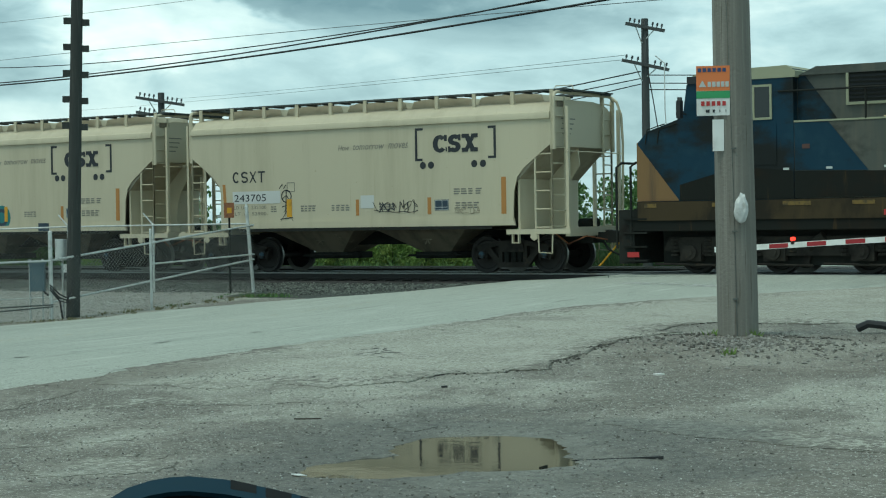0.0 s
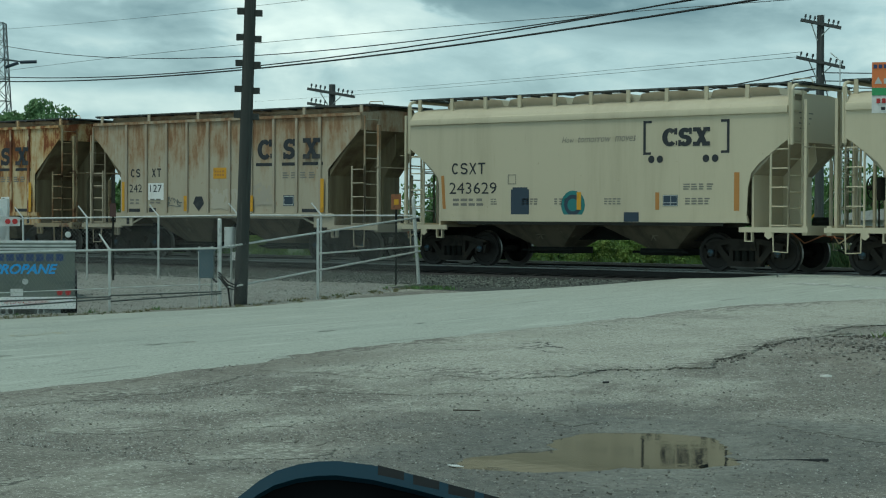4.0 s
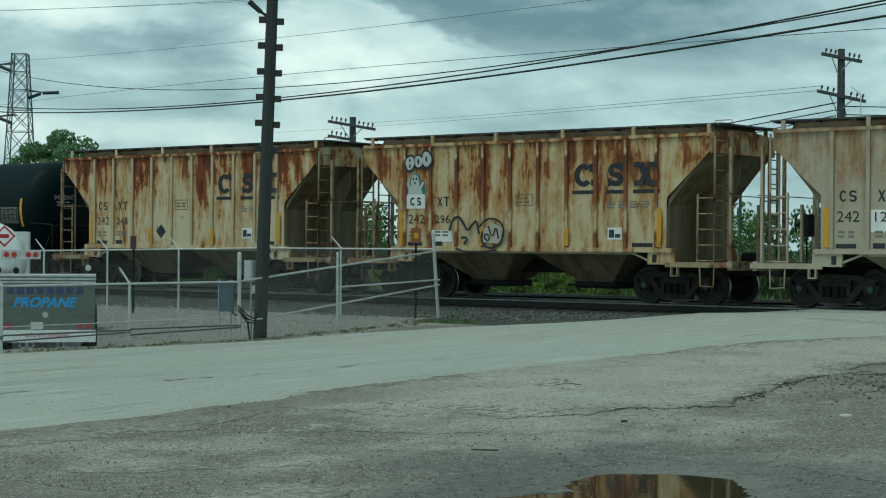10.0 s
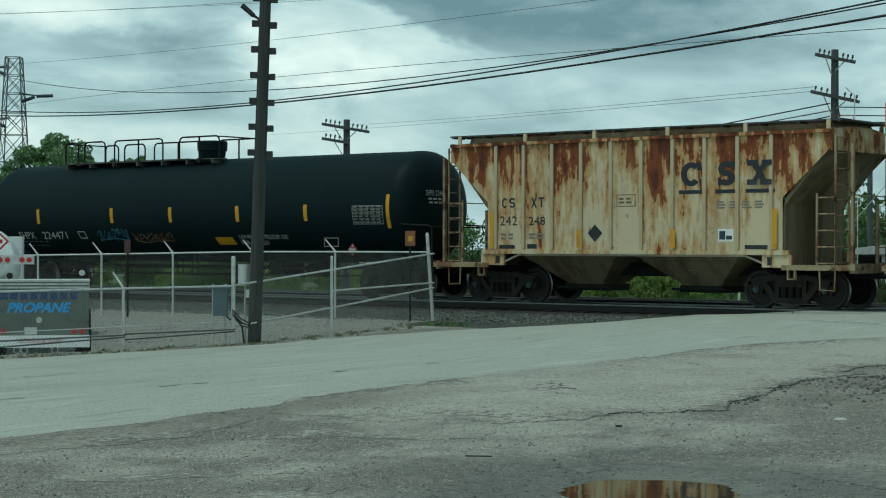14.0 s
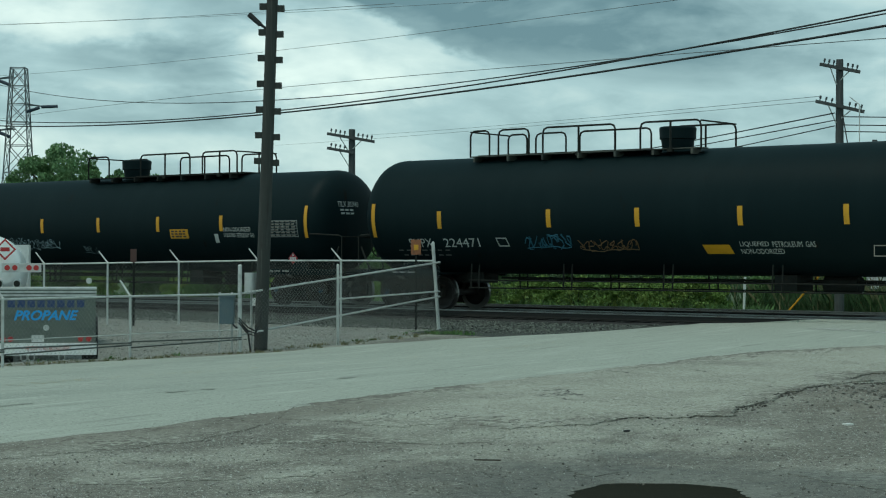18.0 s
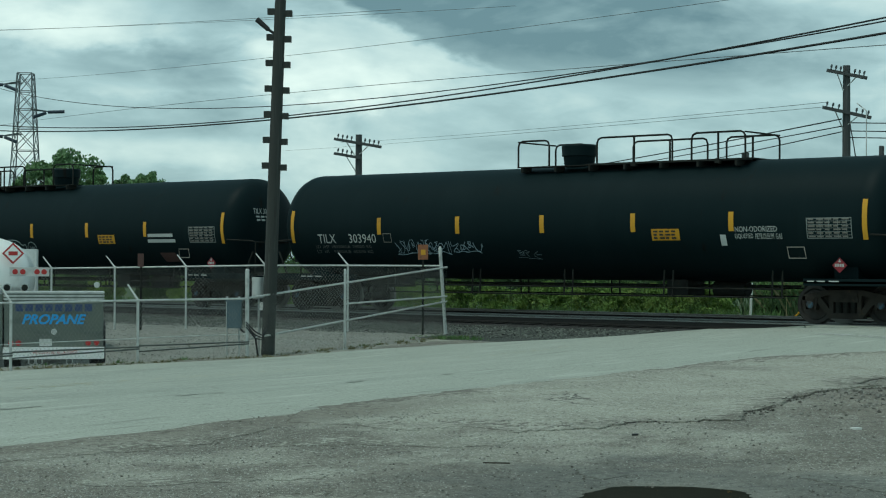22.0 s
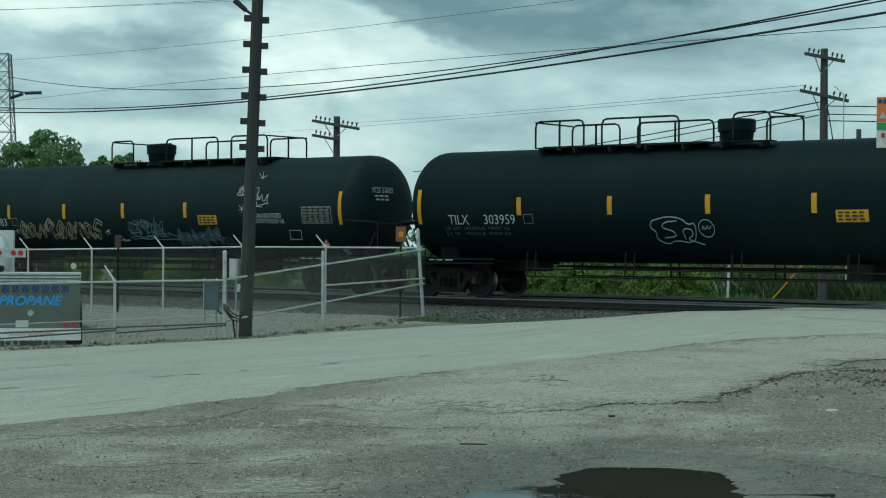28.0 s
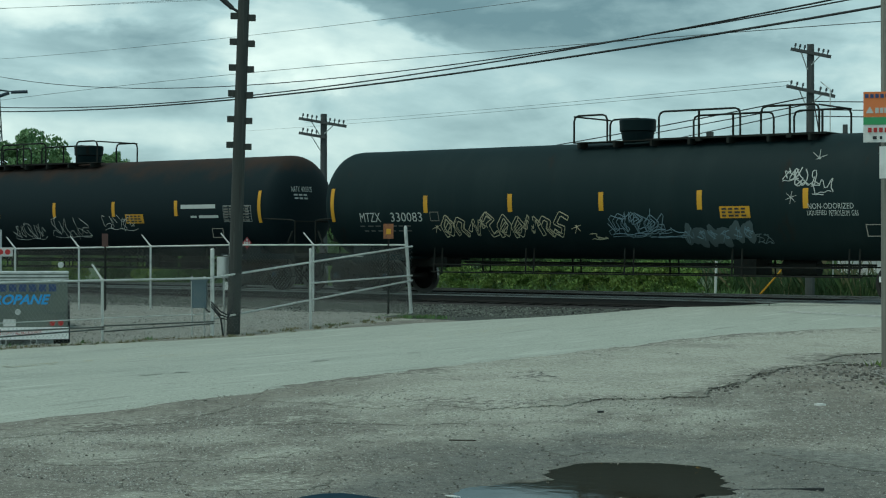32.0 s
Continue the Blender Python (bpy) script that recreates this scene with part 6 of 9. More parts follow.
    if style == 0:
        decal("number_patch", [quad(-4.19, -2.57, 1.84, 2.17)], S, M["grey_pale"], car, "pale repainted number patch")
        lettering(number, -4.13, -3.05, 1.90, 2.09, lambda z: -1.56, K, car)
        loop_ = bmesh.new()
        ribbon(loop_, [(-2.37 + 0.16 * math.cos(k * 0.45), 2.02 + 0.16 * math.sin(k * 0.45)) for k in range(15)], 0.03, S, 0.003)
        for line_ in (((-2.37, 2.18), (-2.40, 1.62)), ((-2.52, 1.95), (-2.37, 2.04), (-2.24, 1.90)), ((-2.52, 1.74), (-2.28, 1.80), (-2.46, 1.60), (-2.26, 1.62)), ((-2.37, 1.62), (-2.62, 1.28), (-2.10, 1.30), (-2.34, 1.60)),
                      ((-2.60, 2.22), (-2.50, 2.34), (-2.46, 2.22), (-2.38, 2.32)), ((-2.58, 1.42), (-2.16, 1.46))):
            part("graffiti", ribbon(bmesh.new(), line_, 0.026, S, 0.005), K, car)
        part("graffiti", loop_, K, car, "thin black sprayed figure of loops")
        words("LD LMT 232100", -4.15, -3.05, 1.70, 1.79, S, M["letter_grey"], car)
        words("LT WT 53900", -4.12, -3.05, 1.53, 1.62, S, M["letter_grey"], car)
        decal("reflector", [quad(-2.36, -2.19, 1.47, 1.94)], lambda z: -1.562, M["yellow"], car, "yellow reflective stripe")
        decal("patch", [quad(0.02, 0.44, 1.66, 1.99)], S, M["grey_pale"], car, "pale painted-over patch")
        scribble(0.45, 1.8, 1.52, 1.88, lambda z: -1.56, K, car, 23, 0.022, 6)
        decal("reflector", [quad(-0.13, -0.03, 1.48, 1.89)], S, M["orange"], car, "dull orange reflective stripe")
        scribble(2.87, 3.6, 1.46, 1.74, S, M["beige_dimmed"], car, 19, 0.02, 5)
    else:
        lettering(number, -4.26, -2.71, 1.89, 2.19, S, K, car)
        decal("patch", [quad(-2.25, -1.68, 1.27, 2.0), quad(-2.2, -1.73, 2.0, 2.05)], S, M["navy"], car, "dark painted-over patch")
        decal("graffiti", [disc(-0.33, 1.6, 0.36, 20)], S, M["teal"], car, "sprayed teal ring")
        decal("graffiti", [disc(-0.33, 1.6, 0.26, 20)], lambda z: -1.561, M["navy"], car)
        decal("graffiti", [disc(-0.33, 1.6, 0.16, 20)], lambda z: -1.564, M["teal"], car)
        decal("reflector", [quad(-0.21, -0.08, 1.48, 1.92)], lambda z: -1.567, M["yellow"], car, "yellow reflective stripe")
        decal("patch", [quad(1.19, 1.62, 1.19, 1.42)], lambda z: -1.585, M["navy"], car)
    if style:
        bars(-4.14, -3.1, 1.56, 1.80, 2, S, M["letter_grey"], car, 5)
    decal("stencil_box", outline(-2.35, -2.09, 2.13, 2.38, 0.02), S, M["letter_grey"], car)
    decal("reflector", [quad(-4.54, -4.44, 1.5, 2.37, 0.06)], S, M["orange"], car)
    decal("reflector", [quad(2.07, 2.18, 1.48, 1.90)], S, M["orange"], car)
    decal("reflector", [quad(4.22, 4.36, 1.46, 2.36)], S, M["orange"], car)
    decal("data_plate", [quad(2.28, 2.70, 1.57, 1.84)], S, M["navy"], car, "small dark consolidated stencil plate")
    for q_ in outline(2.29, 2.69, 1.58, 1.83, 0.012) + [quad(2.50, 2.512, 1.60, 1.81), quad(2.31, 2.67, 1.645, 1.657)]:
        decal("plate_mark", [q_], lambda z: -1.56, M["letter_white"], car)
    for i, (a, b) in enumerate(((-1.9, -1.4), (-0.9, -0.3), (0.6, 1.1), (2.9, 3.6), (-2.9, -2.7))):
        bars(a, b, 1.6, 1.78, 3, S, M["letter_grey"], car, 30 + i)
    bars(2.85, 3.7, 1.95, 2.12, 3, S, M["letter_grey"], car, 40)
    for k in range(4):
        part("capacity_print", box(bmesh.new(), 5.621, 5.625, -1.05 + 0.06 * (k % 2), -0.35 - 0.08 * k, 3.72 - k * 0.12, 3.75 - k * 0.12), M["letter_grey"], car)
    part("end_patch", box(bmesh.new(), 5.621, 5.626, -1.25, -0.85, 4.02, 4.16), M["beige_deep"], car)
    for s in (-1, 1):
        # heavy frame over each end: corner posts joined by a beam at roof height
        bm = bmesh.new()
        tube(bm, [(s * 5.68, -1.50, 2.98), (s * 5.68, -1.50, 4.24), (s * 5.68, -1.44, 4.33), (s * 5.68, -1.30, 4.36), (s * 5.68, 1.30, 4.36), (s * 5.68, 1.44, 4.33), (s * 5.68, 1.50, 4.24), (s * 5.68, 1.50, 2.98)], 0.042, 8)
        part("end_frame", bm, m, car)
        for ys in (1,):
            bm = tube(bmesh.new(), [(s * 5.98, ys * 1.40, 1.05), (s * 6.0, ys * 1.42, 3.2), (s * 5.96, ys * 1.42, 3.9), (s * 5.84, ys * 1.42, 4.22), (s * 5.70, ys * 1.42, 4.33)], 0.034, 8)
            part("corner_post", bm, m, car)
        bm = prism(bmesh.new(), [(s * 5.05, 1.0), (s * 5.20, 1.0), (s * 5.22, 0.86), (s * 5.12, 0.80), (s * 5.02, 0.88)], -1.56, -1.53)
        part("tow_loop", bm, m, car)
        bm = tube(bmesh.new(), [(s * 5.5, -1.2, 0.98), (s * 5.9, -1.25, 0.72), (s * 6.2, -0.9, 0.9), (s * 6.5, -0.4, 0.8)], 0.018, 6)
        part("uncoupling_lever", bm, M["rust_rib"], car)
    return car


def ribbed_hopper(x, label, paint, number_l, number_r, style):
    """An older two-bay hopper with ribbed sides."""
    car = thing("hopper_car", pose(x, TRACK_Y, RAIL_Z), label, "hopper car", "train cars")
    CARS.append((car, x))
    m = paint
    deep_tone = M["olive"]
    H = 5.5
    side = [(-H, 4.10), (-H, 3.72), (-4.28, 2.60), (-4.28, 1.38), (4.28, 1.38), (4.28, 2.60), (H, 3.72), (H, 4.10)]
    for y in (-1, 1):
        p = part("side_panel", prism(bmesh.new(), side, y * 1.55, y * 1.53), m, car)
        rib = None
        for k in range(10):
            xr = -4.0 + k * 8.0 / 9
            if rib is None:
                rib = part("rib", prism(bmesh.new(), [(-0.045, 1.38), (0.045, 1.38), (0.045, 4.06), (-0.045, 4.06)], y * 1.552, y * 1.60), M[("tan_rib", "rust_rib", "cream_rib")[style]], p)
                rib.matrix_basis = pose(xr, 0, 0)
            else:
                share("rib", rib, p, pose(xr, 0, 0))
        part("side_sill", box(bmesh.new(), -4.45, 4.45, min(y * 1.50, y * 1.59), max(y * 1.50, y * 1.59), 1.27, 1.38), m, p)
        part("sill_lip", box(bmesh.new(), -3.3, 3.3, min(y * 1.48, y * 1.52), max(y * 1.48, y * 1.52), 1.22, 1.268), M["pale"], p)
        for s in (-1, 1):
            part("sill_brace", prism(bmesh.new(), [(s * 3.3, 1.22), (s * 3.3, 1.27), (s * 3.75, 1.10), (s * 3.75, 1.05)], y * 1.48, y * 1.52), M["pale"], p)
            bm = prism(bmesh.new(), [(s * 3.75, 0.98), (s * 4.5, 0.98), (s * 4.5, 1.27), (s * 3.75, 1.27)], y * 1.48, y * 1.55)
            part("bolster_web", bm, m, p)
            part("web_slot", box(bmesh.new(), s * 3.95 - 0.06, s * 3.95 + 0.06, y * 1.553 - 0.004, y * 1.553 + 0.004, 1.03, 1.22), M["wire"], p)
        part("eave", box(bmesh.new(), -H, H, y * 1.56 - 0.05, y * 1.56 + 0.05, 4.06, 4.14), m, car)
    roof = [(-1.58, 4.10), (-1.2, 4.17), (-0.5, 4.24), (0.5, 4.24), (1.2, 4.17), (1.58, 4.10)]
    part("roof", loft(bmesh.new(), roof, -H, H), m, car)
    for k in range(8):
        part("hatch_cover", rod(bmesh.new(), (-4.4 + k * 1.25, 0, 4.34), (-4.4 + k * 1.25, 0, 4.40), 0.38, 14), m, car)
    part("hatch_coaming", prism(bmesh.new(), [(-5.35, 4.16), (5.35, 4.16), (5.25, 4.355), (-5.25, 4.355)], -0.98, 0.98), M["roof_dust"], car, "dusty brown raised roof coaming")
    running_boards(car, H + 0.2, 4.38, lambda y: 4.16, (-1.12, 1.12), m, 6)
    for s in (-1, 1):
        bm = bmesh.new()
        v = [bm.verts.new(q) for q in ((s * 5.45, -1.5, 3.74), (s * 5.45, 1.5, 3.74), (s * 3.3, 1.5, 1.25), (s * 3.3, -1.5, 1.25), (s * 5.38, -1.5, 3.8), (s * 5.38, 1.5, 3.8), (s * 3.2, 1.5, 1.3), (s * 3.2, -1.5, 1.3))]
        for f in ((0, 1, 2, 3), (7, 6, 5, 4), (0, 3, 7, 4), (1, 5, 6, 2), (0, 4, 5, 1), (3, 2, 6, 7)):
            bm.faces.new([v[i] for i in f])
        part("slope_sheet", bm, deep_tone, car, "rust-stained sloping end sheet with its shade in the colour")
        part("end_sheet", box(bmesh.new(), s * 5.5 - 0.02, s * 5.5 + 0.02, -1.53, 1.53, 3.66, 4.16), m, car)
        web = [(4.30, 1.02), (5.0, 1.02), (5.0, 2.35), (5.42, 3.0), (5.42, 3.6), (4.3, 2.55)]
        part("end_web", prism(bmesh.new(), [(s * a, b) for a, b in web], -0.02, 0.02), deep_tone, car)
        part("end_bulkhead", box(bmesh.new(), s * 4.28 - 0.03, s * 4.28 + 0.03, -1.5, 1.5, 1.02, 2.6), deep_tone, car)
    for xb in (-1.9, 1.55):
        hopper_bay(xb, 1.27, 0.50, car, M["olive"] if style else M["beige_deep"], 1.5, 0.50)
    frame_ends(car, M["cream_worn"] if style else m, 6.0, 0.98, 4.25, 4.05, 2.68, -1)
    for xb in (-4.2, 4.2):
        truck(xb, car, x)
    S = flat_side
    R = lambda z: -1.606
    K = M["letter_black"]
    for a, b, kind in ((1.56, 2.13, "ring"), (2.58, 3.04, "bend"), (3.38, 4.03, "cross")):
        plain_shape(kind, a, b, 2.90, 3.48, car, K, 0.17, 0.13, True, y=1.606 if kind == "cross" else 1.558, label="heavy black painted emblem shape")
        decal("emblem_bar", [quad(a - 0.06, b + 0.06, 2.72, 2.81)], S, K, car)
    road_mark(("ring", "bend"), -3.84, -3.36, 2.45, 2.71, car, K)
    road_mark(("cross", "tee"), -2.90, -2.44, 2.45, 2.71, car, K)
    lettering(number_l, -3.88, -3.32, 2.0, 2.24, S, K, car)
    if style == 0:
        decal("number_patch", [quad(-3.05, -2.36, 1.76, 2.27)], S, M["white"], car, "white repainted number patch")
    lettering(number_r, -2.95, -2.44, 2.0, 2.22, lambda z: -1.56, K, car)
    bars(-3.85, -3.35, 1.62, 1.82, 2, S, M["letter_grey"], car, 4, words=2)
    bars(-2.95, -2.45, 1.64, 1.82, 2, lambda z: -1.56, M["letter_grey"], car, 5, words=2)
    for a, b, z0, z1 in ((-4.17, -4.05, 1.42, 2.32), (4.04, 4.17, 1.40, 2.34), (-1.44, -1.31, 1.42, 1.88), (1.30, 1.43, 1.42, 1.88)):
        decal("reflector", [quad(a, b, z0, z1)], R, M["yellow"], car, "yellow reflective stripe")
    decal("data_plate", [quad(2.58, 3.0, 1.58, 1.88)], S, M["white"] if style else M["navy"], car)
    for q_ in (quad(2.62, 2.78, 1.63, 1.83), quad(2.80, 2.96, 1.63, 1.72)) if style else outline(2.60, 2.98, 1.60, 1.86, 0.02):
        decal("plate_mark", [q_], lambda z: -1.56, M["navy"] if style else M["letter_white"], car)
    bars(2.55, 3.9, 2.35, 2.55, 3, S, M["letter_grey"], car, 7)
    for q_ in (quad(-3.9, -3.4, 1.40, 1.50), quad(3.3, 3.9, 1.40, 1.50), quad(-3.0, -2.7, 1.40, 1.52)):
        decal("stencil", [q_], S, K, car)
    return car


def tank_car(x, label, half, paint, mark, style, dome_x, plat, tags):
    """A long black gas tank car. plat: the platform's ends; dome_x: its dome housing."""
    car = thing("tank_car", pose(x, TRACK_Y, RAIL_Z), label, "tank car", "train cars")
    CARS.append((car, x))
    hd = 0.72
    TR, TZ = (1.575, 2.545) if style == 1 else (TANK_R, TANK_Z)
    tank_side, top = shell(TR, TZ), TZ + TR
    far_truck = -8.25 if style == 1 else -8.77

    def head_r(u):
        return TR * max(1 - min(max(u, 0.0), 0.999) ** HEAD_A, 0.001) ** (1 / HEAD_B)

    far, near = half + 0.72, half - 0.34
    us = [1.0, 0.99, 0.965, 0.93, 0.88, 0.8, 0.7, 0.58, 0.45, 0.3, 0.15, 0.0]
    prof = [(-far + hd * (1 - u), head_r(u) if u < 1 else 0.002) for u in us] + [(near - hd * (1 - u), head_r(u) if u < 1 else 0.002) for u in reversed(us)]
    bm = lathe(bmesh.new(), prof, 64)
    bmesh.ops.translate(bm, verts=bm.verts, vec=(0, 0, TZ))
    tank = part("tank", bm, paint, car, smooth=True)
    for xs_ in (-far + hd + 0.05, near - hd - 0.05):
        bm = bmesh.new()
        n = 64
        for k in range(n):
            a, b = k * 2 * math.pi / n, (k + 1) * 2 * math.pi / n
            q = TR + 0.005
            vs = [bm.verts.new((xs_ + dx, q * math.cos(t), TZ + q * math.sin(t))) for dx, t in ((-0.025, a), (0.025, a), (0.025, b), (-0.025, b))]
            bm.faces.new(vs)
        part("weld_seam", bm, paint, tank)
    K = M["tank"]
    B = M["black_steel"]
    # dome housing and platform with its rails
    bm = bmesh.new()
    rings = [(top - 0.04, 0.36), (top + 0.08, 0.40), (top + 0.25, 0.42), (top + 0.27, 0.46), (top + 0.37, 0.46), (top + 0.53, 0.47), (top + 0.57, 0.44), (top + 0.575, 0.002)]
    lathe(bm, [(z, r) for z, r in rings], 28)
    bmesh.ops.rotate(bm, verts=bm.verts, cent=(0, 0, 0), matrix=Matrix.Rotation(radians(-90), 3, "Y"))
    bmesh.ops.translate(bm, verts=bm.verts, vec=(dome_x, 0, 0))
    part("dome_housing", bm, K, car, "black lidded valve housing", smooth=True)
    p0, p1 = plat
    bm = box(bmesh.new(), p0, p1, -0.86, -0.50, top - 0.035, top - 0.01)
    box(bm, p0, p1, 0.50, 0.86, top - 0.035, top - 0.01)
    box(bm, p0, dome_x - 0.55, -0.52, 0.52, top + 0.0, top + 0.035) if dome_x - p0 > p1 - dome_x else box(bm, dome_x + 0.55, p1, -0.52, 0.52, top + 0.0, top + 0.035)
    for k in range(7):
        xx = p0 + 0.2 + (p1 - p0 - 0.4) * k / 6
        for y in (-0.75, 0.75):
            box(bm, xx - 0.03, xx + 0.03, y - 0.2, y + 0.2, top - 0.17, top - 0.035)
    plt = part("top_platform", bm, M["loco_grey"] if style == 1 else B, car, "narrow steel walkway on the tank top")
    for y, z1 in ((-0.84, top + 0.66), (0.84, top + 0.66)):
        flip = -1 if dome_x - p0 > p1 - dome_x else 1
        o = p0 if flip > 0 else p1
        runs = ((0.0, 1.0), (2.5, 4.75), (5.3, 6.8)) if style != 1 else ((0.0, 1.75), (2.5, 4.75), (5.2, 6.2), (6.5, 7.14))
        for a, b in runs:
            xa, xb = o + flip * a, o + flip * b
            bm = bmesh.new()
            c = 0.14 * flip
            tube(bm, [(xa, y, top - 0.04), (xa, y, z1 - 0.14), (xa + c * 0.3, y, z1 - 0.04), (xa + c, y, z1), (xb - c, y, z1), (xb - c * 0.3, y, z1 - 0.04), (xb, y, z1 - 0.14), (xb, y, top - 0.04)], 0.026, 7)
            n = int(abs(b - a) / 1.2)
            for k in range(1, n + 1):
                xx = xa + (xb - xa) * k / (n + 1)
                rod(bm, (xx, y, top - 0.04), (xx, y, z1), 0.028, 7)
                box(bm, xx - 0.07, xx + 0.07, y - 0.06, y + 0.06, top - 0.10, top - 0.0)
            part("hand_rail", bm, B, plt)
    for xe in (p0, p1):
        bm = bmesh.new()
        tube(bm, [(xe, -0.84, top + 0.64), (xe, 0.84, top + 0.64)], 0.022, 6)
        part("end_rail", bm, B, plt)
    # underframe, end decks and guard pipes
    for s, xt in ((-1, far_truck), (1, 7.72)):
        edge = half + (0.45 if s > 0 else 0.78)
        bm = box(bmesh.new(), min(s * 6.3, s * edge), max(s * 6.3, s * edge), -0.33, 0.33, 0.72, 1.08)
        part("stub_sill", bm, B, car)
        cr = [(-0.95, 0.98), (0.95, 0.98), (1.0, 1.34), (0.8, 1.17), (0.45, 1.06), (0, 1.0), (-0.45, 1.06), (-0.8, 1.17), (-1.0, 1.34)]
        bm = bmesh.new()
        a = [bm.verts.new((xt - 0.3, y, z)) for y, z in cr]
        b = [bm.verts.new((xt + 0.3, y, z)) for y, z in cr]
        bm.faces.new(a), bm.faces.new(b)
        for i in range(len(cr)):
            j = (i + 1) % len(cr)
            bm.faces.new((a[i], a[j], b[j], b[i]))
        part("saddle", bm, paint, car)
        bm = box(bmesh.new(), min(s * 6.9, s * edge), max(s * 6.9, s * edge), -1.5, 1.5, 0.95, 1.0)
        box(bm, min(s * 6.9, s * edge), max(s * 6.9, s * edge), -1.5, -1.44, 0.90, 1.06)
        box(bm, min(s * 6.9, s * edge), max(s * 6.9, s * edge), 1.44, 1.5, 0.90, 1.06)
        deck = part("end_deck", bm, paint, car)
        bm = bmesh.new()
        xe = s * (edge - 0.03)
        for y in (-1.42, 1.42):
            tube(bm, [(xe - s * 1.5, y * 0.98, 2.08), (xe - s * 0.12, y, 2.02), (xe, y, 1.98), (xe, y, 1.0)], 0.022, 6)
            rod(bm, (xe - s * 0.45, y, 1.0), (xe - s * 0.1, y, 1.7), 0.03, 6)
            tube(bm, [(xe - s * 0.3, y, 0.98), (xe - s * 0.28, y, 0.42), (xe - s * 0.0, y, 0.42), (xe, y, 0.98)], 0.02, 6)
        tube(bm, [(xe, -1.42, 1.98), (xe, 1.42, 1.98)], 0.02, 6)
        part("end_railing", bm, B, deck)
        coupler(s * (half + (0.20 if s > 0 else 0.40)), s, car)
        decal("stencil", [quad((xt - s * 0.22) - 0.5, (xt - s * 0.22) - 0.32, 0.99, 1.015), quad((xt - s * 0.22) - 0.25, (xt - s * 0.22) - 0.05, 0.99, 1.015), quad((xt - s * 0.22) + 0.05, (xt - s * 0.22) + 0.3, 0.99, 1.015)], lambda z: -1.508, M["letter_white"], car)
    for y in (-1.1, 1.1):
        bm = bmesh.new()
        for z in (0.80, 0.60):
            rod(bm, (-6.2, y, z), (6.2, y, z), 0.018, 6)
        for k in range(5):
            xx = -6.0 + k * 3.0
            for d in (-0.13, 0.13):
                rod(bm, (xx + d, y, 0.58), (xx + d, y * 0.96, 1.24), 0.022, 6)
        part("guard_pipe", bm, B, car)
    bm = rod(bmesh.new(), (3.6, 0.2, 0.78), (4.5, 0.2, 0.78), 0.2, 14)
    box(bm, 2.6, 3.2, -0.5, 0.3, 0.62, 1.0)
    rod(bm, (-6, 0.1, 0.86), (6, 0.1, 0.86), 0.03, 6)
    part("brake_gear", bm, B, car)
    hand_brake(-(half + 0.75), -0.6, 1.7, car)
    for xb in (far_truck, 7.72):
        truck(xb, car, x)
    # paint
    S, W = tank_side, M["letter_white"]
    marks = (-6.12, -3.35, -0.57, 2.21, 4.98) if style != 1 else (-6.85, -3.27, -0.6, 2.27, 5.0)
    for k in marks:
        decal("reflector", [quad(k - 0.07, k + 0.07, 2.17, 2.63)], S, M["yellow"], car, "yellow reflective stripe")
    def on_head(z, k):
        u = max(-k - (far - hd), k - (near - hd), 0.0) / hd
        rr = head_r(u)
        return -math.sqrt(max(rr ** 2 - (z - TZ) ** 2, 0.01)) - 0.012

    for k in ((-9.42, 8.42) if style != 1 else (-9.18, 8.08)):
        decal("reflector", [quad(k - 0.062, k + 0.062, 1.95, 2.87)], lambda z, k=k: on_head(z, k), M["yellow"], car, "long yellow reflective stripe")
    words(mark, -8.45, -6.27, 1.94, 2.19, S, W, car, "white stencilled reporting mark") if style != 1 else words(mark, -8.03, -5.62, 1.68, 1.91, S, W, car, "white stencilled reporting mark")
    z_ = 1.70 if style != 1 else 1.47
    if style != 1 and mark.startswith("TILX"):
        words("LD LMT 183200LB 74000 KG", -8.6, -6.5, z_ + 0.10, z_ + 0.18, S, M["letter_faint"], car)
        words("LT WT  99500LB 45300 KG", -8.6, -6.5, z_ - 0.04, z_ + 0.04, S, M["letter_faint"], car)
    else:
        bars(-8.5, -6.6, z_ + 0.10, z_ + 0.16, 1, S, M["letter_faint"], car, 3, words=7)
        bars(-8.4, -6.7, z_ - 0.03, z_ + 0.03, 1, S, M["letter_faint"], car, 4, words=7)
    decal("stencil_box", outline(-6.0, -5.7, 1.95, 2.2, 0.02) if style != 1 else outline(-5.05, -4.7, 1.69, 1.92, 0.03, 0.05), S, M["letter_grey"] if style != 1 else W, car)
    decal("placard", [quad(2.74, 3.54, 1.96, 2.24)] if style != 1 else [quad(1.12, 1.86, 1.50, 1.72, 0.06)], S, M["yellow"], car, "yellow warning placard")
    if style != 1:
        bars(2.8, 3.48, 1.98, 2.22, 3, lambda z: tank_side(z) - 0.006, M["letter_black"], car, 8)
    decal("card_frame", outline(6.40, 6.86, 1.52, 1.80, 0.022, 0.06) if style != 1 else outline(5.6, 6.15, 1.44, 1.70, 0.025), lambda z: tank_side(1.86), M["letter_grey"], car)
    d0 = 7.66 if style != 1 else 6.5
    decal("hazard_placard", [[(d0, 1.19), (d0 + 0.19, 1.37), (d0, 1.55), (d0 - 0.19, 1.37)]], lambda z: tank_side(1.55), M["placard_red"], car, "red diamond hazard placard")
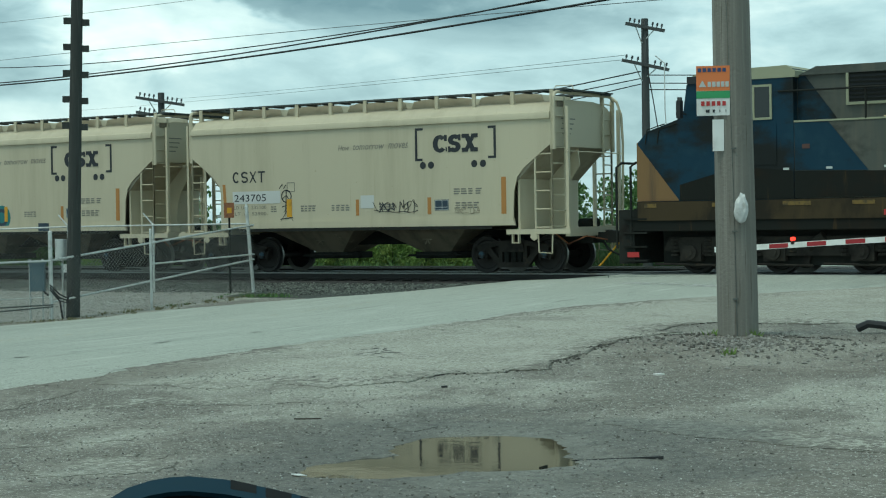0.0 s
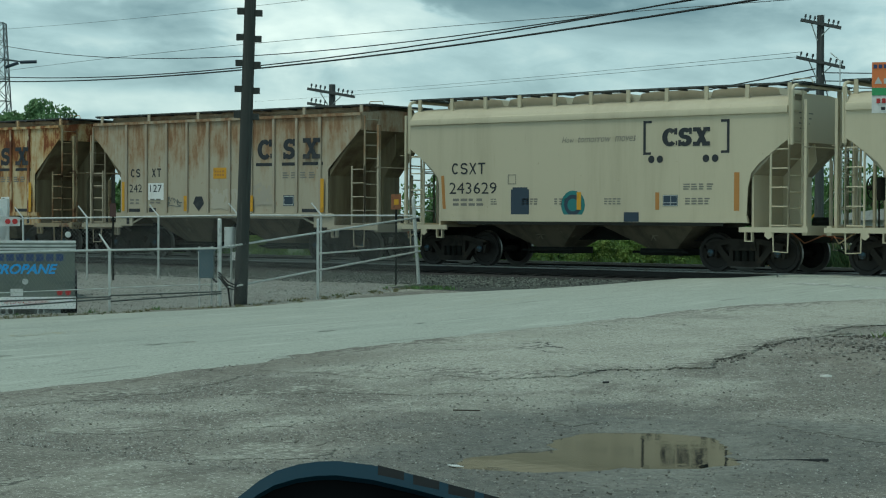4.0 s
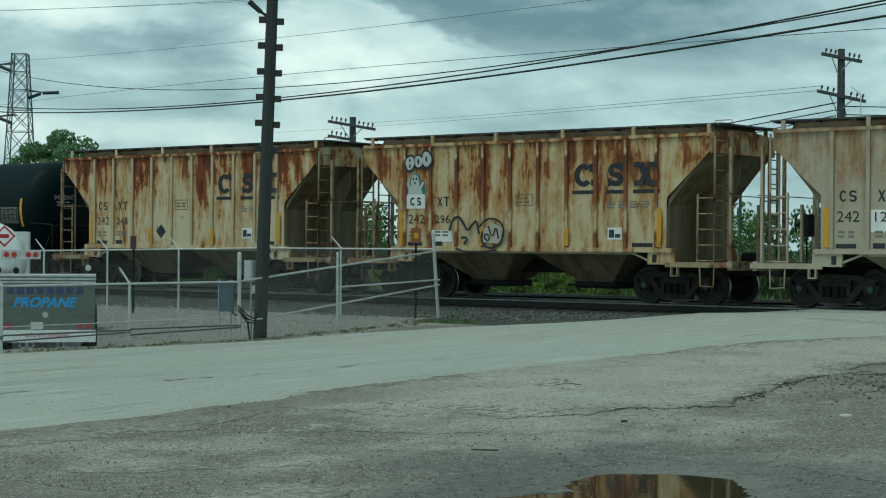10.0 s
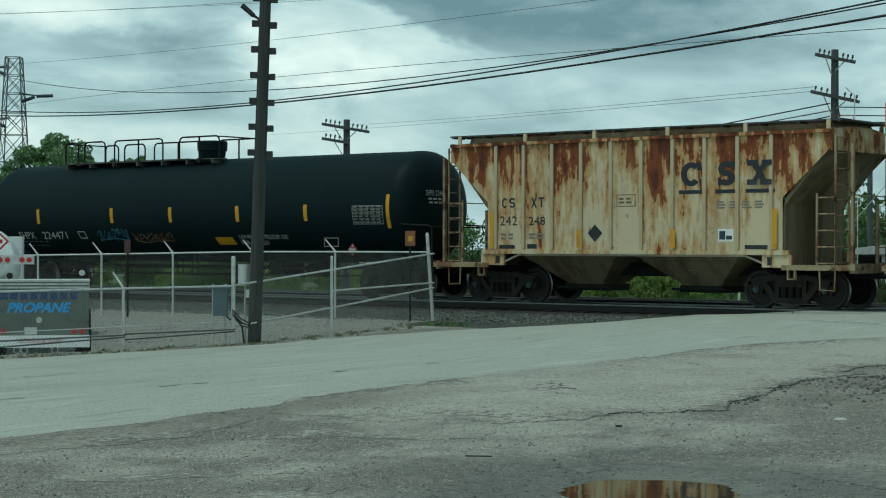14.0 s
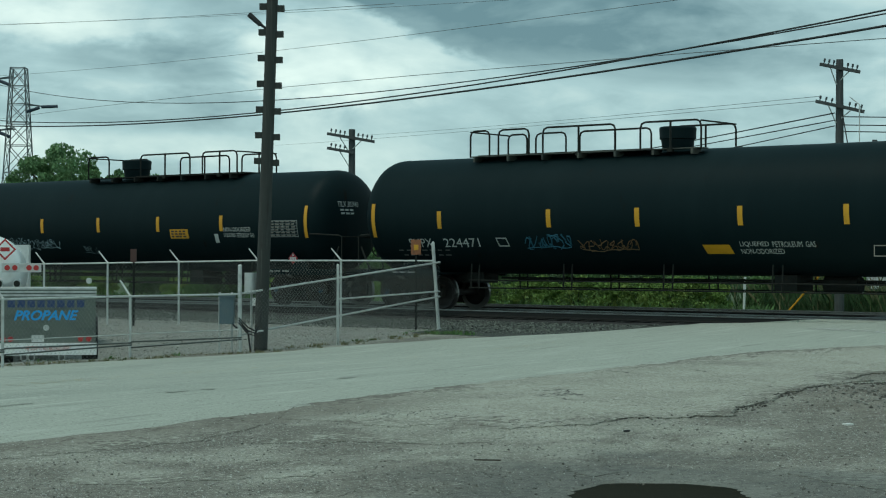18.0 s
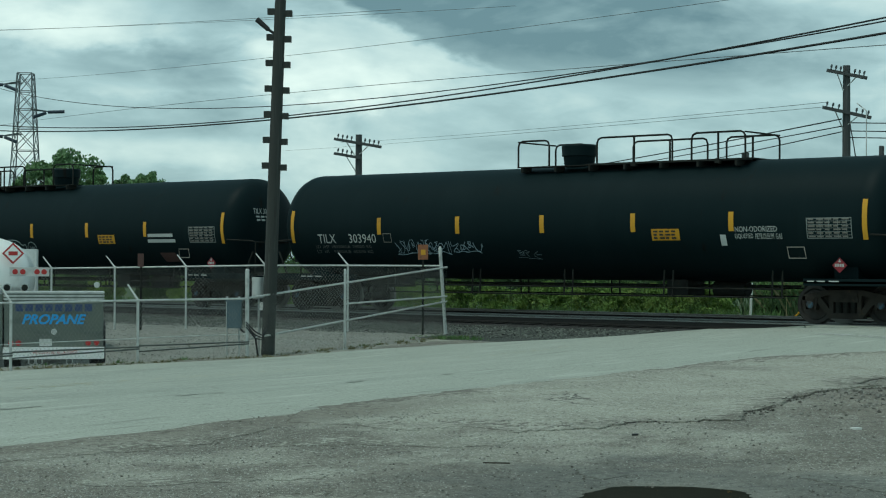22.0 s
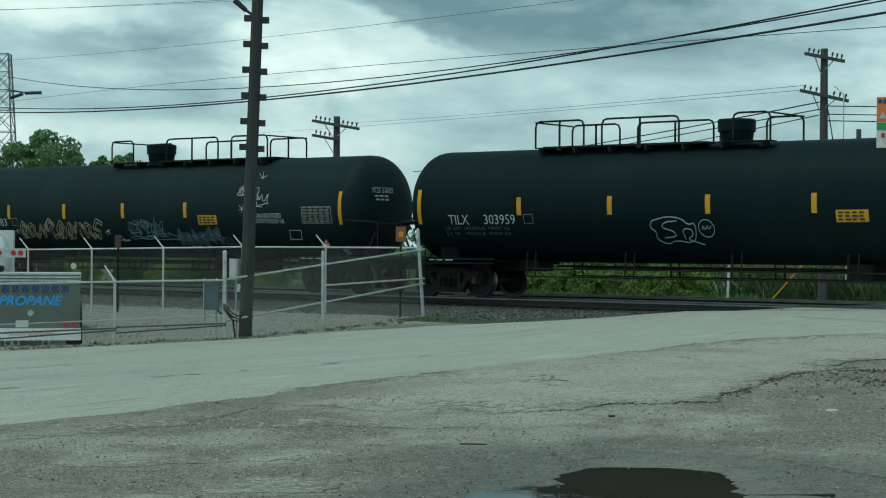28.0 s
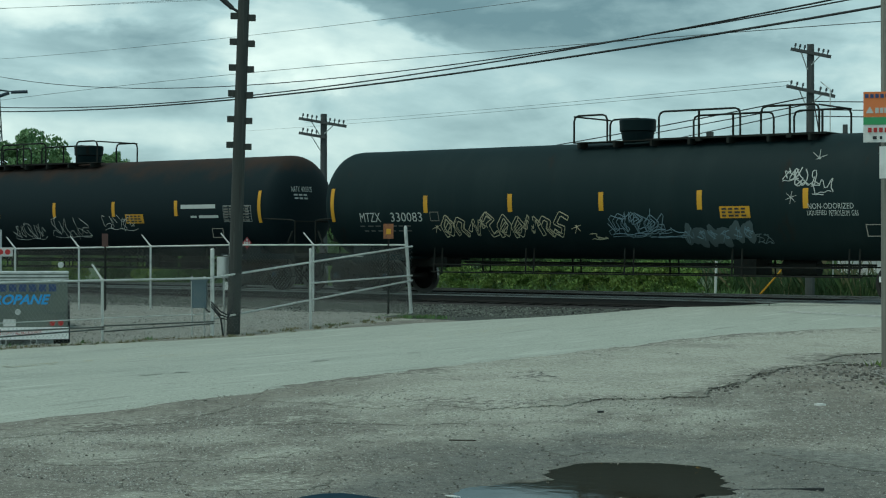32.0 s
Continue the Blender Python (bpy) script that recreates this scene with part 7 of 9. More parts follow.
    decal("placard_flame", [[(d0 - 0.04, 1.44), (d0, 1.52), (d0 + 0.04, 1.44)]], lambda z: tank_side(1.55) - 0.006, W, car)
    decal("placard_bar", [quad(d0 - 0.12 + 0.062 * k, d0 - 0.075 + 0.062 * k, 1.335, 1.405) for k in range(4)], lambda z: tank_side(1.55) - 0.006, W, car)
    tb = (6.96, 8.10, 1.98, 2.46) if style != 1 else (6.78, 7.90, 2.06, 2.58)
    polys = outline(tb[0], tb[1], tb[2], tb[3], 0.02)
    for k in range(1, 6):
        zz = tb[2] + (tb[3] - tb[2]) * k / 6
        polys.append(quad(tb[0], tb[1], zz - 0.005, zz + 0.005))
    for k in range(4):
        xx = tb[0] + 0.35 + k * 0.22
        polys.append(quad(xx - 0.005, xx + 0.005, tb[2], tb[3]))
    for k, q_ in enumerate(polys):
        decal("table_line", [q_], S, M["letter_dim"], car, "faint white line of a stencilled test table" if k == 0 else "")
    for k in range(6):
        zz = tb[2] + (tb[3] - tb[2]) * (k + 0.25) / 6
        bars(tb[0] + 0.04, tb[1] - 0.03, zz, zz + 0.06, 1, S, M["letter_grey"], car, k + 20, words=5)
    def end_place(a, z0, z1, wide):
        def place(u, v):
            yq, zq = a + u * wide, z0 + v * (z1 - z0)
            rr = math.hypot(yq, zq - TZ) / TR
            return Vector((near - hd * (1 - max(1 - rr ** HEAD_B, 0.0) ** (1 / HEAD_A)) + 0.012, yq - 0.006, zq))
        return place

    for i_, w_ in enumerate(mark.split()):
        lettering_on(w_, end_place(-0.70 + 0.37 * i_, 2.85, 3.01, 0.32 + 0.13 * i_), W, car, "white stencilled mark on the tank end")
    for row, zz in enumerate((2.74, 2.64)):
        for k in range(3):
            bm, place = bmesh.new(), end_place(-0.62 + 0.19 * k + 0.03 * row, zz, zz + 0.05, 0.14)
            bm.faces.new([bm.verts.new(place(u, v)) for u, v in ((0, 0), (1, 0), (1, 1), (0, 1))])
            part("end_stencil", bm, W, car)
    for t in tags:
        kind = t[0]
        if kind == "text":
            words(t[1], t[2], t[3], t[4], t[5], S, W, car, "white stencilled cargo name")
        elif kind == "bar":
            decal("painted_bar", [quad(*t[1:5])], S, W, car, "plain white painted bar")
        elif kind == "patch":
            decal("plate", [quad(*t[1:5], 0.08)], S, M[t[5]], car)
        elif kind == "piece":
            hollow_piece(t[1], t[2], t[3], t[4], S, M[t[5]], car, t[6], t[7], t[8], len(t) > 9)
        elif kind == "bubble":
            bubble_piece(*t[1:5], S, M[t[5]], car, t[6])
        elif kind == "fill":
            filled_piece(t[1], t[2], t[3], t[4], S, M[t[5]], M[t[6]], car, t[7], t[8])
        elif kind == "star":
            star(t[1], t[2], t[3], S, M[t[4]], car)
        else:
            scribble(t[1], t[2], t[3], t[4], S, M[t[5]], car, t[6], t[7], t[8], "sprayed graffiti tag")
    return car


for key, col in (("spray_tan", (0.40, 0.37, 0.25)), ("spray_pale", (0.45, 0.47, 0.45)), ("spray_frost", (0.19, 0.27, 0.31)), ("spray_cool", (0.22, 0.28, 0.29)), ("spray_blue", (0.13, 0.20, 0.24)), ("spray_cyan", (0.010, 0.085, 0.13)), ("spray_orange", (0.10, 0.055, 0.018)), ("spray_grey", (0.07, 0.10, 0.11)), ("faded_red", (0.085, 0.042, 0.036)), ("spray_smear", (0.46, 0.425, 0.345)), ("spray_ash", (0.385, 0.35, 0.285))):
    M[key] = material(key, col, 0.7)

smooth_hopper(4.39, "clean beige two-bay covered hopper car rolling behind the locomotive", "243705", 0)
smooth_hopper(-8.26, "clean beige covered hopper car with dark patches and a teal ring", "243629", 1)
c127 = ribbed_hopper(-21.1, "dusty tan ribbed hopper car with brown rust stains", M["pale"], "242", "127", 0)
c296 = ribbed_hopper(-33.78, "cream ribbed hopper car heavily streaked with rust and graffiti", M["rusty"], "242", "296", 1)
c248 = ribbed_hopper(-46.62, "cream ribbed hopper car with thick rust along its top", M["rusty_top"], "242", "248", 2)
decal("placard", [quad(-0.24, 0.30, 2.38, 2.70)], flat_side, M["yellow"], c127, "yellow painted sign panel")
bars(-0.18, 0.24, 2.44, 2.64, 2, lambda z: -1.562, M["orange"], c127, 3)
decal("painted_diamond", [[(-0.85, 1.42), (-0.62, 1.66), (-0.72, 1.86), (-0.98, 1.86), (-1.09, 1.66)]], flat_side, M["letter_black"], c127)
scribble(-0.34, 0.7, 1.45, 2.1, flat_side, M["spray_smear"], c127, 14, 0.12, 4, "faded pale sprayed smears")
scribble(0.9, 2.2, 1.6, 2.2, flat_side, M["spray_ash"], c127, 16, 0.13, 5, "faded grey sprayed smears")
scribble(-2.3, -1.6, 1.55, 1.85, flat_side, M["spray_grey"], c127, 15, 0.02, 4)
decal("graffiti", [[(-3.98, 2.42), (-3.30, 2.40), (-3.28, 2.95), (-3.44, 3.12), (-3.50, 3.30), (-3.66, 3.36), (-3.82, 3.22), (-3.86, 3.02), (-4.0, 2.88)]], flat_side, M["teal"], c296, "teal sprayed ground with a pale figure on it")
GHOST = [(-3.93, 2.66), (-3.36, 2.66), (-3.40, 2.84), (-3.44, 2.92), (-3.34, 3.08), (-3.38, 3.14), (-3.50, 2.98), (-3.52, 3.14), (-3.57, 3.28), (-3.66, 3.32), (-3.75, 3.28), (-3.80, 3.14), (-3.80, 2.98), (-3.92, 3.12), (-3.97, 3.08), (-3.88, 2.92)]
decal("graffiti", [GHOST], lambda z: -1.561, M["letter_white"], c296)
decal("graffiti", [disc(-3.71, 3.20, 0.03, 10, 1.4), disc(-3.61, 3.20, 0.03, 10, 1.4), disc(-3.66, 3.09, 0.03, 10, 1.2)], lambda z: -1.565, M["letter_black"], c296)
for k, (gx, gz, gr) in enumerate(((-3.80, 3.62, 0.20), (-3.50, 3.66, 0.18), (-3.22, 3.72, 0.21))):
    edge_ = [(gx + gr * (1 + 0.1 * math.sin(3 * a + k)) * math.cos(a), gz + gr * 1.2 * (1 + 0.08 * math.sin(2 * a + 2 * k)) * math.sin(a)) for a in [q * math.pi / 9 for q in range(18)]]
    decal("graffiti", [edge_], lambda z, k=k: -1.603 - 0.002 * k, M["letter_black"], c296, "black-edged white sprayed bubble")
    decal("graffiti", [[(gx + (px - gx) * 0.76, gz + (pz - gz) * 0.76) for px, pz in edge_]], lambda z, k=k: -1.609 - 0.002 * k, M["letter_white"], c296)
    hole = [disc(gx, gz + 0.08, 0.03, 8, 1.6), disc(gx, gz - 0.07, 0.035, 8, 1.5)] if k == 0 else [disc(gx, gz, 0.035, 10, 2.2)]
    decal("graffiti", hole, lambda z, k=k: -1.615 - 0.002 * k, M["letter_black"], c296)
decal("number_patch", [quad(-3.95, -3.3, 2.40, 2.78)], lambda z: -1.564, M["white"], c296)
for kind_, xa_, xb_ in (("ring", -3.82, -3.64), ("bend", -3.58, -3.43)):
    plain_shape(kind_, xa_, xb_, 2.48, 2.70, c296, M["letter_black"], 0.05, 0.045, y=1.568, name="reporting_mark")
for pts_, w_ in ((((-2.42, 1.80), (-2.30, 2.12), (-2.10, 2.18), (-1.95, 2.02), (-1.80, 1.78), (-1.62, 1.98), (-1.50, 2.08), (-1.42, 1.72)), 0.07), (((-2.02, 1.62), (-1.78, 1.62), (-1.92, 1.44)), 0.07),
                 (((-1.42, 1.90), (-1.18, 2.12), (-0.82, 2.10), (-0.60, 1.90), (-0.62, 1.60), (-0.86, 1.36), (-1.20, 1.36), (-1.36, 1.56), (-1.30, 1.80)), 0.055), (((-1.12, 1.92), (-0.98, 1.60), (-0.86, 1.94), (-0.78, 1.60)), 0.05),
                 (((-1.25, 1.62), (-1.12, 1.52), (-1.06, 1.68), (-1.22, 1.72), (-1.25, 1.62)), 0.045), (((-2.2, 1.34), (-1.9, 1.24), (-1.2, 1.26), (-0.85, 1.30)), 0.05)):
    part("graffiti", ribbon(bmesh.new(), soften(pts_), w_, lambda z: -1.606, 0.001 * len(pts_)), M["letter_black"], c296, "loose black sprayed loop")
decal("graffiti", [[(-1.30, 1.50), (-0.72, 1.46), (-0.66, 1.86), (-0.98, 2.02), (-1.28, 1.84)]], lambda z: -1.602, M["spray_smear"], c296)
decal("plate", [quad(-3.03, -2.37, 1.51, 1.81)], flat_side, M["white"], c296)
for c_ in (c296, c248):
    decal("stencil_box", outline(-0.28, 0.27, 2.44, 2.74, 0.02), flat_side, M["rust_dark"], c_)
    bars(-0.22, 0.2, 2.5, 2.68, 2, flat_side, M["rust_dark"], c_, 6, words=2)
decal("painted_diamond", [[(-0.92, 1.57), (-0.70, 1.79), (-0.92, 2.01), (-1.14, 1.79)]], flat_side, M["letter_black"], c248, "black painted diamond")

tank_car(-62.4, "glossy black gas tank car with white stencils and faint graffiti", 9.1, M["tank"], "SHPX  224471", 1, -0.40, (-6.36, 0.78),
         [("text", "LIQUEFIED PETROLEUM GAS", 2.15, 4.13, 1.66, 1.79), ("text", "NON-ODORIZED", 2.13, 3.27, 1.50, 1.62),
          ("tag", -4.1, -2.7, 1.6, 2.0, "spray_cyan", 3, 0.035, 7), ("tag", -2.4, -0.7, 1.55, 1.9, "spray_orange", 5, 0.03, 8)])
tank_car(-82.65, "black gas tank car with a pale blue tag and yellow placards", 9.35, M["tank"], "TILX   303940", 0, -0.43, (-1.80, 5.0),
         [("text", "NON-ODORIZED", 5.08, 6.20, 2.15, 2.28), ("text", "LIQUEFIED PETROLEUM GAS", 5.07, 6.32, 1.98, 2.11),
          ("tag", -5.6, -4.4, 1.60, 2.04, "spray_frost", 8, 0.020, 7), ("tag", -4.5, -3.7, 1.62, 2.0, "spray_frost", 61, 0.020, 4), ("tag", -3.6, -2.65, 1.66, 1.97, "spray_frost", 9, 0.022, 4), ("tag", -1.5, -0.8, 1.5, 1.75, "spray_grey", 10, 0.015, 3), ("bar", 4.66, 4.82, 1.83, 2.09)])
tank_car(-103.4, "black gas tank car with two white bars and a pale tag", 9.35, M["tank"], "TILX   303959", 2, -0.63, (-6.06, 0.74),
         [("bar", 5.11, 6.24, 2.16, 2.26), ("bar", 5.08, 6.33, 1.99, 2.09), ("patch", 5.46, 6.15, 1.40, 1.68, "faded_red"),
          ("bubble", -2.25, -0.45, 1.42, 2.12, "spray_cool", 0.032)])
tank_car(-124.1, "weathered black gas tank car covered in large graffiti tags", 9.35, M["tank_dull"], "MTZX  330083", 3, -0.43, (-1.80, 5.0),
         [("text", "NON-ODORIZED", 5.03, 6.16, 2.15, 2.28), ("text", "LIQUEFIED PETROLEUM GAS", 5.0, 6.26, 1.99, 2.12),
          ("piece", -5.95, -1.25, 1.5, 2.15, "spray_tan", 64, 0.028, 9, 1), ("tag", -1.05, -0.6, 1.45, 1.62, "spray_tan", 42, 0.018, 2), ("tag", -0.35, 1.15, 1.58, 2.22, "spray_blue", 43, 0.026, 4), ("piece", -0.2, 1.05, 1.64, 2.15, "spray_blue", 57, 0.022, 3), ("tag", -0.4, 1.75, 1.5, 1.75, "spray_blue", 44, 0.018, 5), ("fill", 1.65, 3.55, 1.32, 1.85, "spray_grey", "spray_blue", 45, 6), ("tag", 3.55, 3.95, 1.35, 1.6, "spray_grey", 46, 0.025, 2), ("star", 5.2, 3.32, 0.2, "spray_pale"), ("star", 4.62, 2.42, 0.15, "spray_pale"),
          ("tag", 4.38, 4.80, 2.80, 3.12, "spray_pale", 47, 0.024, 3), ("tag", 4.72, 5.20, 2.66, 3.12, "spray_pale", 58, 0.026, 3), ("tag", 5.15, 5.62, 2.48, 2.92, "spray_pale", 48, 0.026, 2), ("tag", 7.45, 8.2, 1.1, 1.3, "spray_pale", 49, 0.02, 4)])
tank_car(-144.75, "weathered black gas tank car with rust on top and pale tags", 9.35, M["tank_rusted"], "NATX  400505", 2, -0.63, (-6.06, 0.74),
         [("bar", 5.2, 6.65, 2.38, 2.50), ("bar", 5.95, 6.75, 2.10, 2.18), ("bar", 5.6, 5.85, 2.11, 2.17), ("tag", -2.8, -1.2, 1.45, 2.0, "spray_pale", 51, 0.018, 5), ("tag", -0.8, 1.0, 1.5, 2.2, "spray_pale", 53, 0.018, 5), ("tag", 1.7, 3.2, 1.75, 2.25, "spray_pale", 55, 0.018, 5)])


def motions():
    for t, x in CARS:
        walk(t, [(s, pose(x + d, TRACK_Y, RAIL_Z)) for s, d in ROLL])
    steps = [k * 0.15 for k in range(214)]
    ts, ds = [r[0] for r in ROLL], [r[1] for r in ROLL]
    for w, x, z in WHEELS:
        walk(w, [(s, pose(x, 0, z, 0, math.degrees((float(np.interp(s, ts, ds)) - ds[0]) / 0.457), 0)) for s in steps])

# ---- locomotive ----
def locomotive(x):
    t = thing("locomotive", pose(x, TRACK_Y, RAIL_Z), "grimy blue, grey and gold diesel locomotive running cab end last", "locomotive")
    CARS.append((t, x))
    B = M["black_steel"]
    part("frame", box(bmesh.new(), -10.9, 10.9, -1.48, 1.48, 1.00, 1.52), M["loco_grime"], t, "grime-blackened frame")
    # plain dark block added to fill the shaded gap under the frame
    part("shade_filler", box(bmesh.new(), -10.4, 10.4, -0.95, 0.95, 0.20, 1.0), B, t)
    part("walkway_edge", box(bmesh.new(), -10.8, 10.8, -1.495, -1.482, 1.50, 1.68), M["loco_grime"], t)
    # nose and cab
    nose = [(-10.8, 1.53), (-10.8, 3.05), (-10.55, 3.3), (-9.55, 3.62), (-9.55, 1.53)]
    part("nose", prism(bmesh.new(), nose, -1.42, 1.42), M["loco_blue"], t)
    part("nose_front", prism(bmesh.new(), [(-10.83, 1.53), (-10.83, 3.05), (-10.802, 3.05), (-10.802, 1.53)], -1.42, 1.42), M["loco_gold"], t, "gold-painted nose front")
    part("gold_wedge", prism(bmesh.new(), [(-10.8, 1.69), (-9.75, 1.69), (-10.8, 3.0)], -1.432, -1.422), M["loco_gold"], t)
    cab = [(-9.75, 1.53), (-9.75, 3.56), (-9.62, 3.66), (-9.52, 4.32), (-9.30, 4.50), (-6.95, 4.55), (-6.95, 1.53)]
    c = part("cab", prism(bmesh.new(), cab, -1.46, 1.46), M["loco_blue"], t)
    part("cab_roof", prism(bmesh.new(), [(-9.50, 4.36), (-9.35, 4.52), (-8.9, 4.60), (-7.1, 4.63), (-6.9, 4.50), (-6.9, 4.36)], -1.48, 1.48), M["loco_roof"], c, "pale yellow-green cab roof")
    for xa, xb in ((-7.86, -7.50), (-8.75, -8.15)):
        part("cab_window", box(bmesh.new(), xa, xb, -1.475, -1.462, 3.50, 4.18), M["glass_dark"], c)
        bm = box(bmesh.new(), xa - 0.05, xa, -1.485, -1.46, 3.45, 4.23)
        box(bm, xb, xb + 0.05, -1.485, -1.46, 3.45, 4.23)
        box(bm, xa, xb, -1.485, -1.46, 3.45, 3.50)
        box(bm, xa, xb, -1.485, -1.46, 4.18, 4.23)
        part("window_frame", bm, M["loco_roof"], c)
    part("windshield", prism(bmesh.new(), [(-9.632, 3.70), (-9.60, 3.70), (-9.52, 4.28), (-9.55, 4.28)], -1.2, -0.15), M["glass_dark"], c)
    part("windshield", prism(bmesh.new(), [(-9.632, 3.70), (-9.60, 3.70), (-9.52, 4.28), (-9.55, 4.28)], 0.15, 1.2), M["glass_dark"], c)
    bm = rod(bmesh.new(), (-9.55, -1.45, 3.65), (-9.55, -1.75, 3.7), 0.02, 6)
    box(bm, -9.6, -9.5, -1.86, -1.70, 3.55, 3.95)
    part("mirror", bm, M["wire"], c)
    # hood: a narrow upper body with louvres, a wide equipment cabinet below it
    part("hood", box(bmesh.new(), -6.95, 10.2, -1.22, 1.22, 1.53, 4.40), M["loco_grey"], t, "faded grey engine hood")
    part("hood_top", prism(bmesh.new(), [(-6.9, 4.40), (10.2, 4.40), (10.1, 4.58), (-6.5, 4.58)], -1.28, 1.28), M["loco_grey"], t)
    part("cabinet", box(bmesh.new(), -6.94, -0.4, -1.455, -1.225, 1.69, 3.36), M["loco_grey"], t, "wide grey equipment cabinet")
    part("cabinet_ledge", box(bmesh.new(), -6.94, -0.38, -1.475, -1.22, 3.362, 3.40), M["loco_roof"], t)
    # the ledge's rusty spot, added as a thin raised slab
    part("ledge_rust", box(bmesh.new(), -4.9, -3.2, -1.468, -1.25, 3.404, 3.43), M["rust_rib"], t, "rusty spot raised on the ledge")
    part("lower_cabinet", prism(bmesh.new(), [(-6.94, 1.70), (-0.42, 1.70), (-0.42, 2.06), (-3.6, 2.22), (-6.94, 2.30)], -1.465, -1.457), M["loco_grime"], t, "oil-blackened lower doors")
    part("lower_cab", prism(bmesh.new(), [(-9.72, 1.69), (-6.96, 1.69), (-6.96, 2.30), (-8.3, 2.42), (-9.72, 2.05)], -1.470, -1.462), M["loco_grime"], c)
    part("cab_door", box(bmesh.new(), -8.05, -7.35, -1.476, -1.464, 2.45, 3.35), M["loco_blue"], c)
    part("blue_panel", prism(bmesh.new(), [(-6.93, 2.31), (-5.25, 2.27), (-6.15, 3.355), (-6.93, 3.355)], -1.464, -1.457), M["loco_blue"], t)
    part("blue_panel", prism(bmesh.new(), [(-6.93, 3.41), (-6.02, 3.41), (-6.75, 4.38), (-6.93, 4.38)], -1.232, -1.223), M["loco_blue"], t)
    part("sill_band", box(bmesh.new(), -10.78, 10.7, -1.512, -1.497, 1.24, 1.67), M["loco_sill"], t, "dull brown-gold sill band")
    for k in range(7):
        xa = -5.75 + k * 1.37
        # black plate puts the louvre's dark interior into colour
        g = part("louvre_dark", box(bmesh.new(), xa, xa + 1.0, -1.232, -1.223, 3.76, 4.44), M["wire"], t)
        bm = box(bmesh.new(), xa - 0.06, xa, -1.275, -1.223, 3.70, 4.50)
        box(bm, xa + 1.0, xa + 1.06, -1.275, -1.223, 3.70, 4.50)
        box(bm, xa, xa + 1.0, -1.275, -1.223, 3.70, 3.76)
        box(bm, xa, xa + 1.0, -1.275, -1.223, 4.44, 4.50)
        part("louvre_rim", bm, M["loco_roof"], g)
        slat = None
        for i in range(7):
            if slat is None:
                slat = part("slat", box(bmesh.new(), 0, 0.98, -1.262, -1.236, 0, 0.035), M["loco_grime"], g)
                slat.matrix_basis = pose(xa + 0.01, 0, 3.80)
            else:
                share("slat", slat, g, pose(xa + 0.01, 0, 3.80 + i * 0.093))
    part("lightning_stripe", prism(bmesh.new(), [(-8.9, 2.98), (-8.55, 2.92), (-8.75, 2.90)], -1.472, -1.464), M["loco_gold"], c)
    part("small_flag", box(bmesh.new(), -6.75, -6.58, -1.472, -1.465, 2.78, 2.88), M["faded_red"], t)
    part("headlight", box(bmesh.new(), -9.66, -9.58, -0.3, 0.3, 4.30, 4.48), M["glass_dark"], c)
    part("number_board", box(bmesh.new(), -9.5, -9.1, -1.49, -1.47, 4.34, 4.50), M["wire"], c)
    part("nose_lamp", rod(bmesh.new(), (-10.9, -0.9, 2.95), (-10.82, -0.9, 2.95), 0.09, 12), M["glass_dark"], t)
    for xa in (-10.6, -10.3):
        part("nose_grab", tube(bmesh.new(), [(xa, -1.43, 3.02), (xa + 0.05, -1.43, 3.34), (xa + 0.5, -1.43, 3.46)], 0.014, 5), B, t)
    for k in range(5):
        xa = -6.3 + k * 1.2
        part("cabinet_door", box(bmesh.new(), xa, xa + 1.1, -1.469, -1.466, 2.36, 3.30) if k > 1 else box(bmesh.new(), xa, xa + 1.1, -1.469, -1.466, 1.76, 2.24), M["loco_grey"] if k > 1 else M["loco_grime"], t)
    bm = bmesh.new()
    rod(bm, (-7.3, -1.47, 4.06), (4.0, -1.47, 4.02), 0.022, 6)
    for k in range(5):
        rod(bm, (-5.3 + k * 2.2, -1.46, 3.38), (-5.3 + k * 2.2, -1.46, 4.04), 0.026, 6)
    part("hand_rail", bm, B, t)
    for xa, xb in ((-7.2, -6.55), (-5.6, -5.1), (-4.2, -3.8), (-8.9, -8.4), (-10.6, -10.3)):
        part("sill_reflector", box(bmesh.new(), xa, xb, -1.522, -1.513, 1.54, 1.63), M["faded_yellow"], t, "faded yellow reflector strip")
    for xa in (-6.2, -4.9, -7.2):
        part("small_plate", box(bmesh.new(), xa, xa + 0.14, -1.476, -1.470, 2.32, 2.37), M["letter_white"], t)
    part("red_stop_plate", box(bmesh.new(), -4.9, -4.7, -1.524, -1.513, 1.30, 1.42), M["red"], t)
    # pilot steps with rails
    bm = box(bmesh.new(), -11.3, -10.9, -1.45, 1.45, 0.25, 1.5)
    part("pilot", bm, B, t)
    for i, z in enumerate((0.30, 0.62, 0.94, 1.26)):
        part("step", box(bmesh.new(), -11.15, -10.55, -1.52, -1.30, z, z + 0.04), M["loco_grime"] if i % 2 else B, t)
    part("red_step_light", box(bmesh.new(), -11.05, -10.75, -1.528, -1.521, 0.40, 0.52), M["red"], t)
    for xa in (-11.35, -10.98):
        bm = tube(bmesh.new(), [(xa, -1.45, 0.6), (xa, -1.45, 2.5), (xa, -1.2, 2.6), (xa, -0.5, 2.6)], 0.03, 7)
        part("grab_rail", bm, B, t)
    coupler(-11.2, -1, t)
    coupler(11.2, 1, t)
    part("fuel_tank", prism(bmesh.new(), [(-2.9, 1.1), (-2.9, 0.42), (-2.6, 0.25), (3.6, 0.25), (3.9, 0.42), (3.9, 1.1)], -1.35, 1.35), B, t)
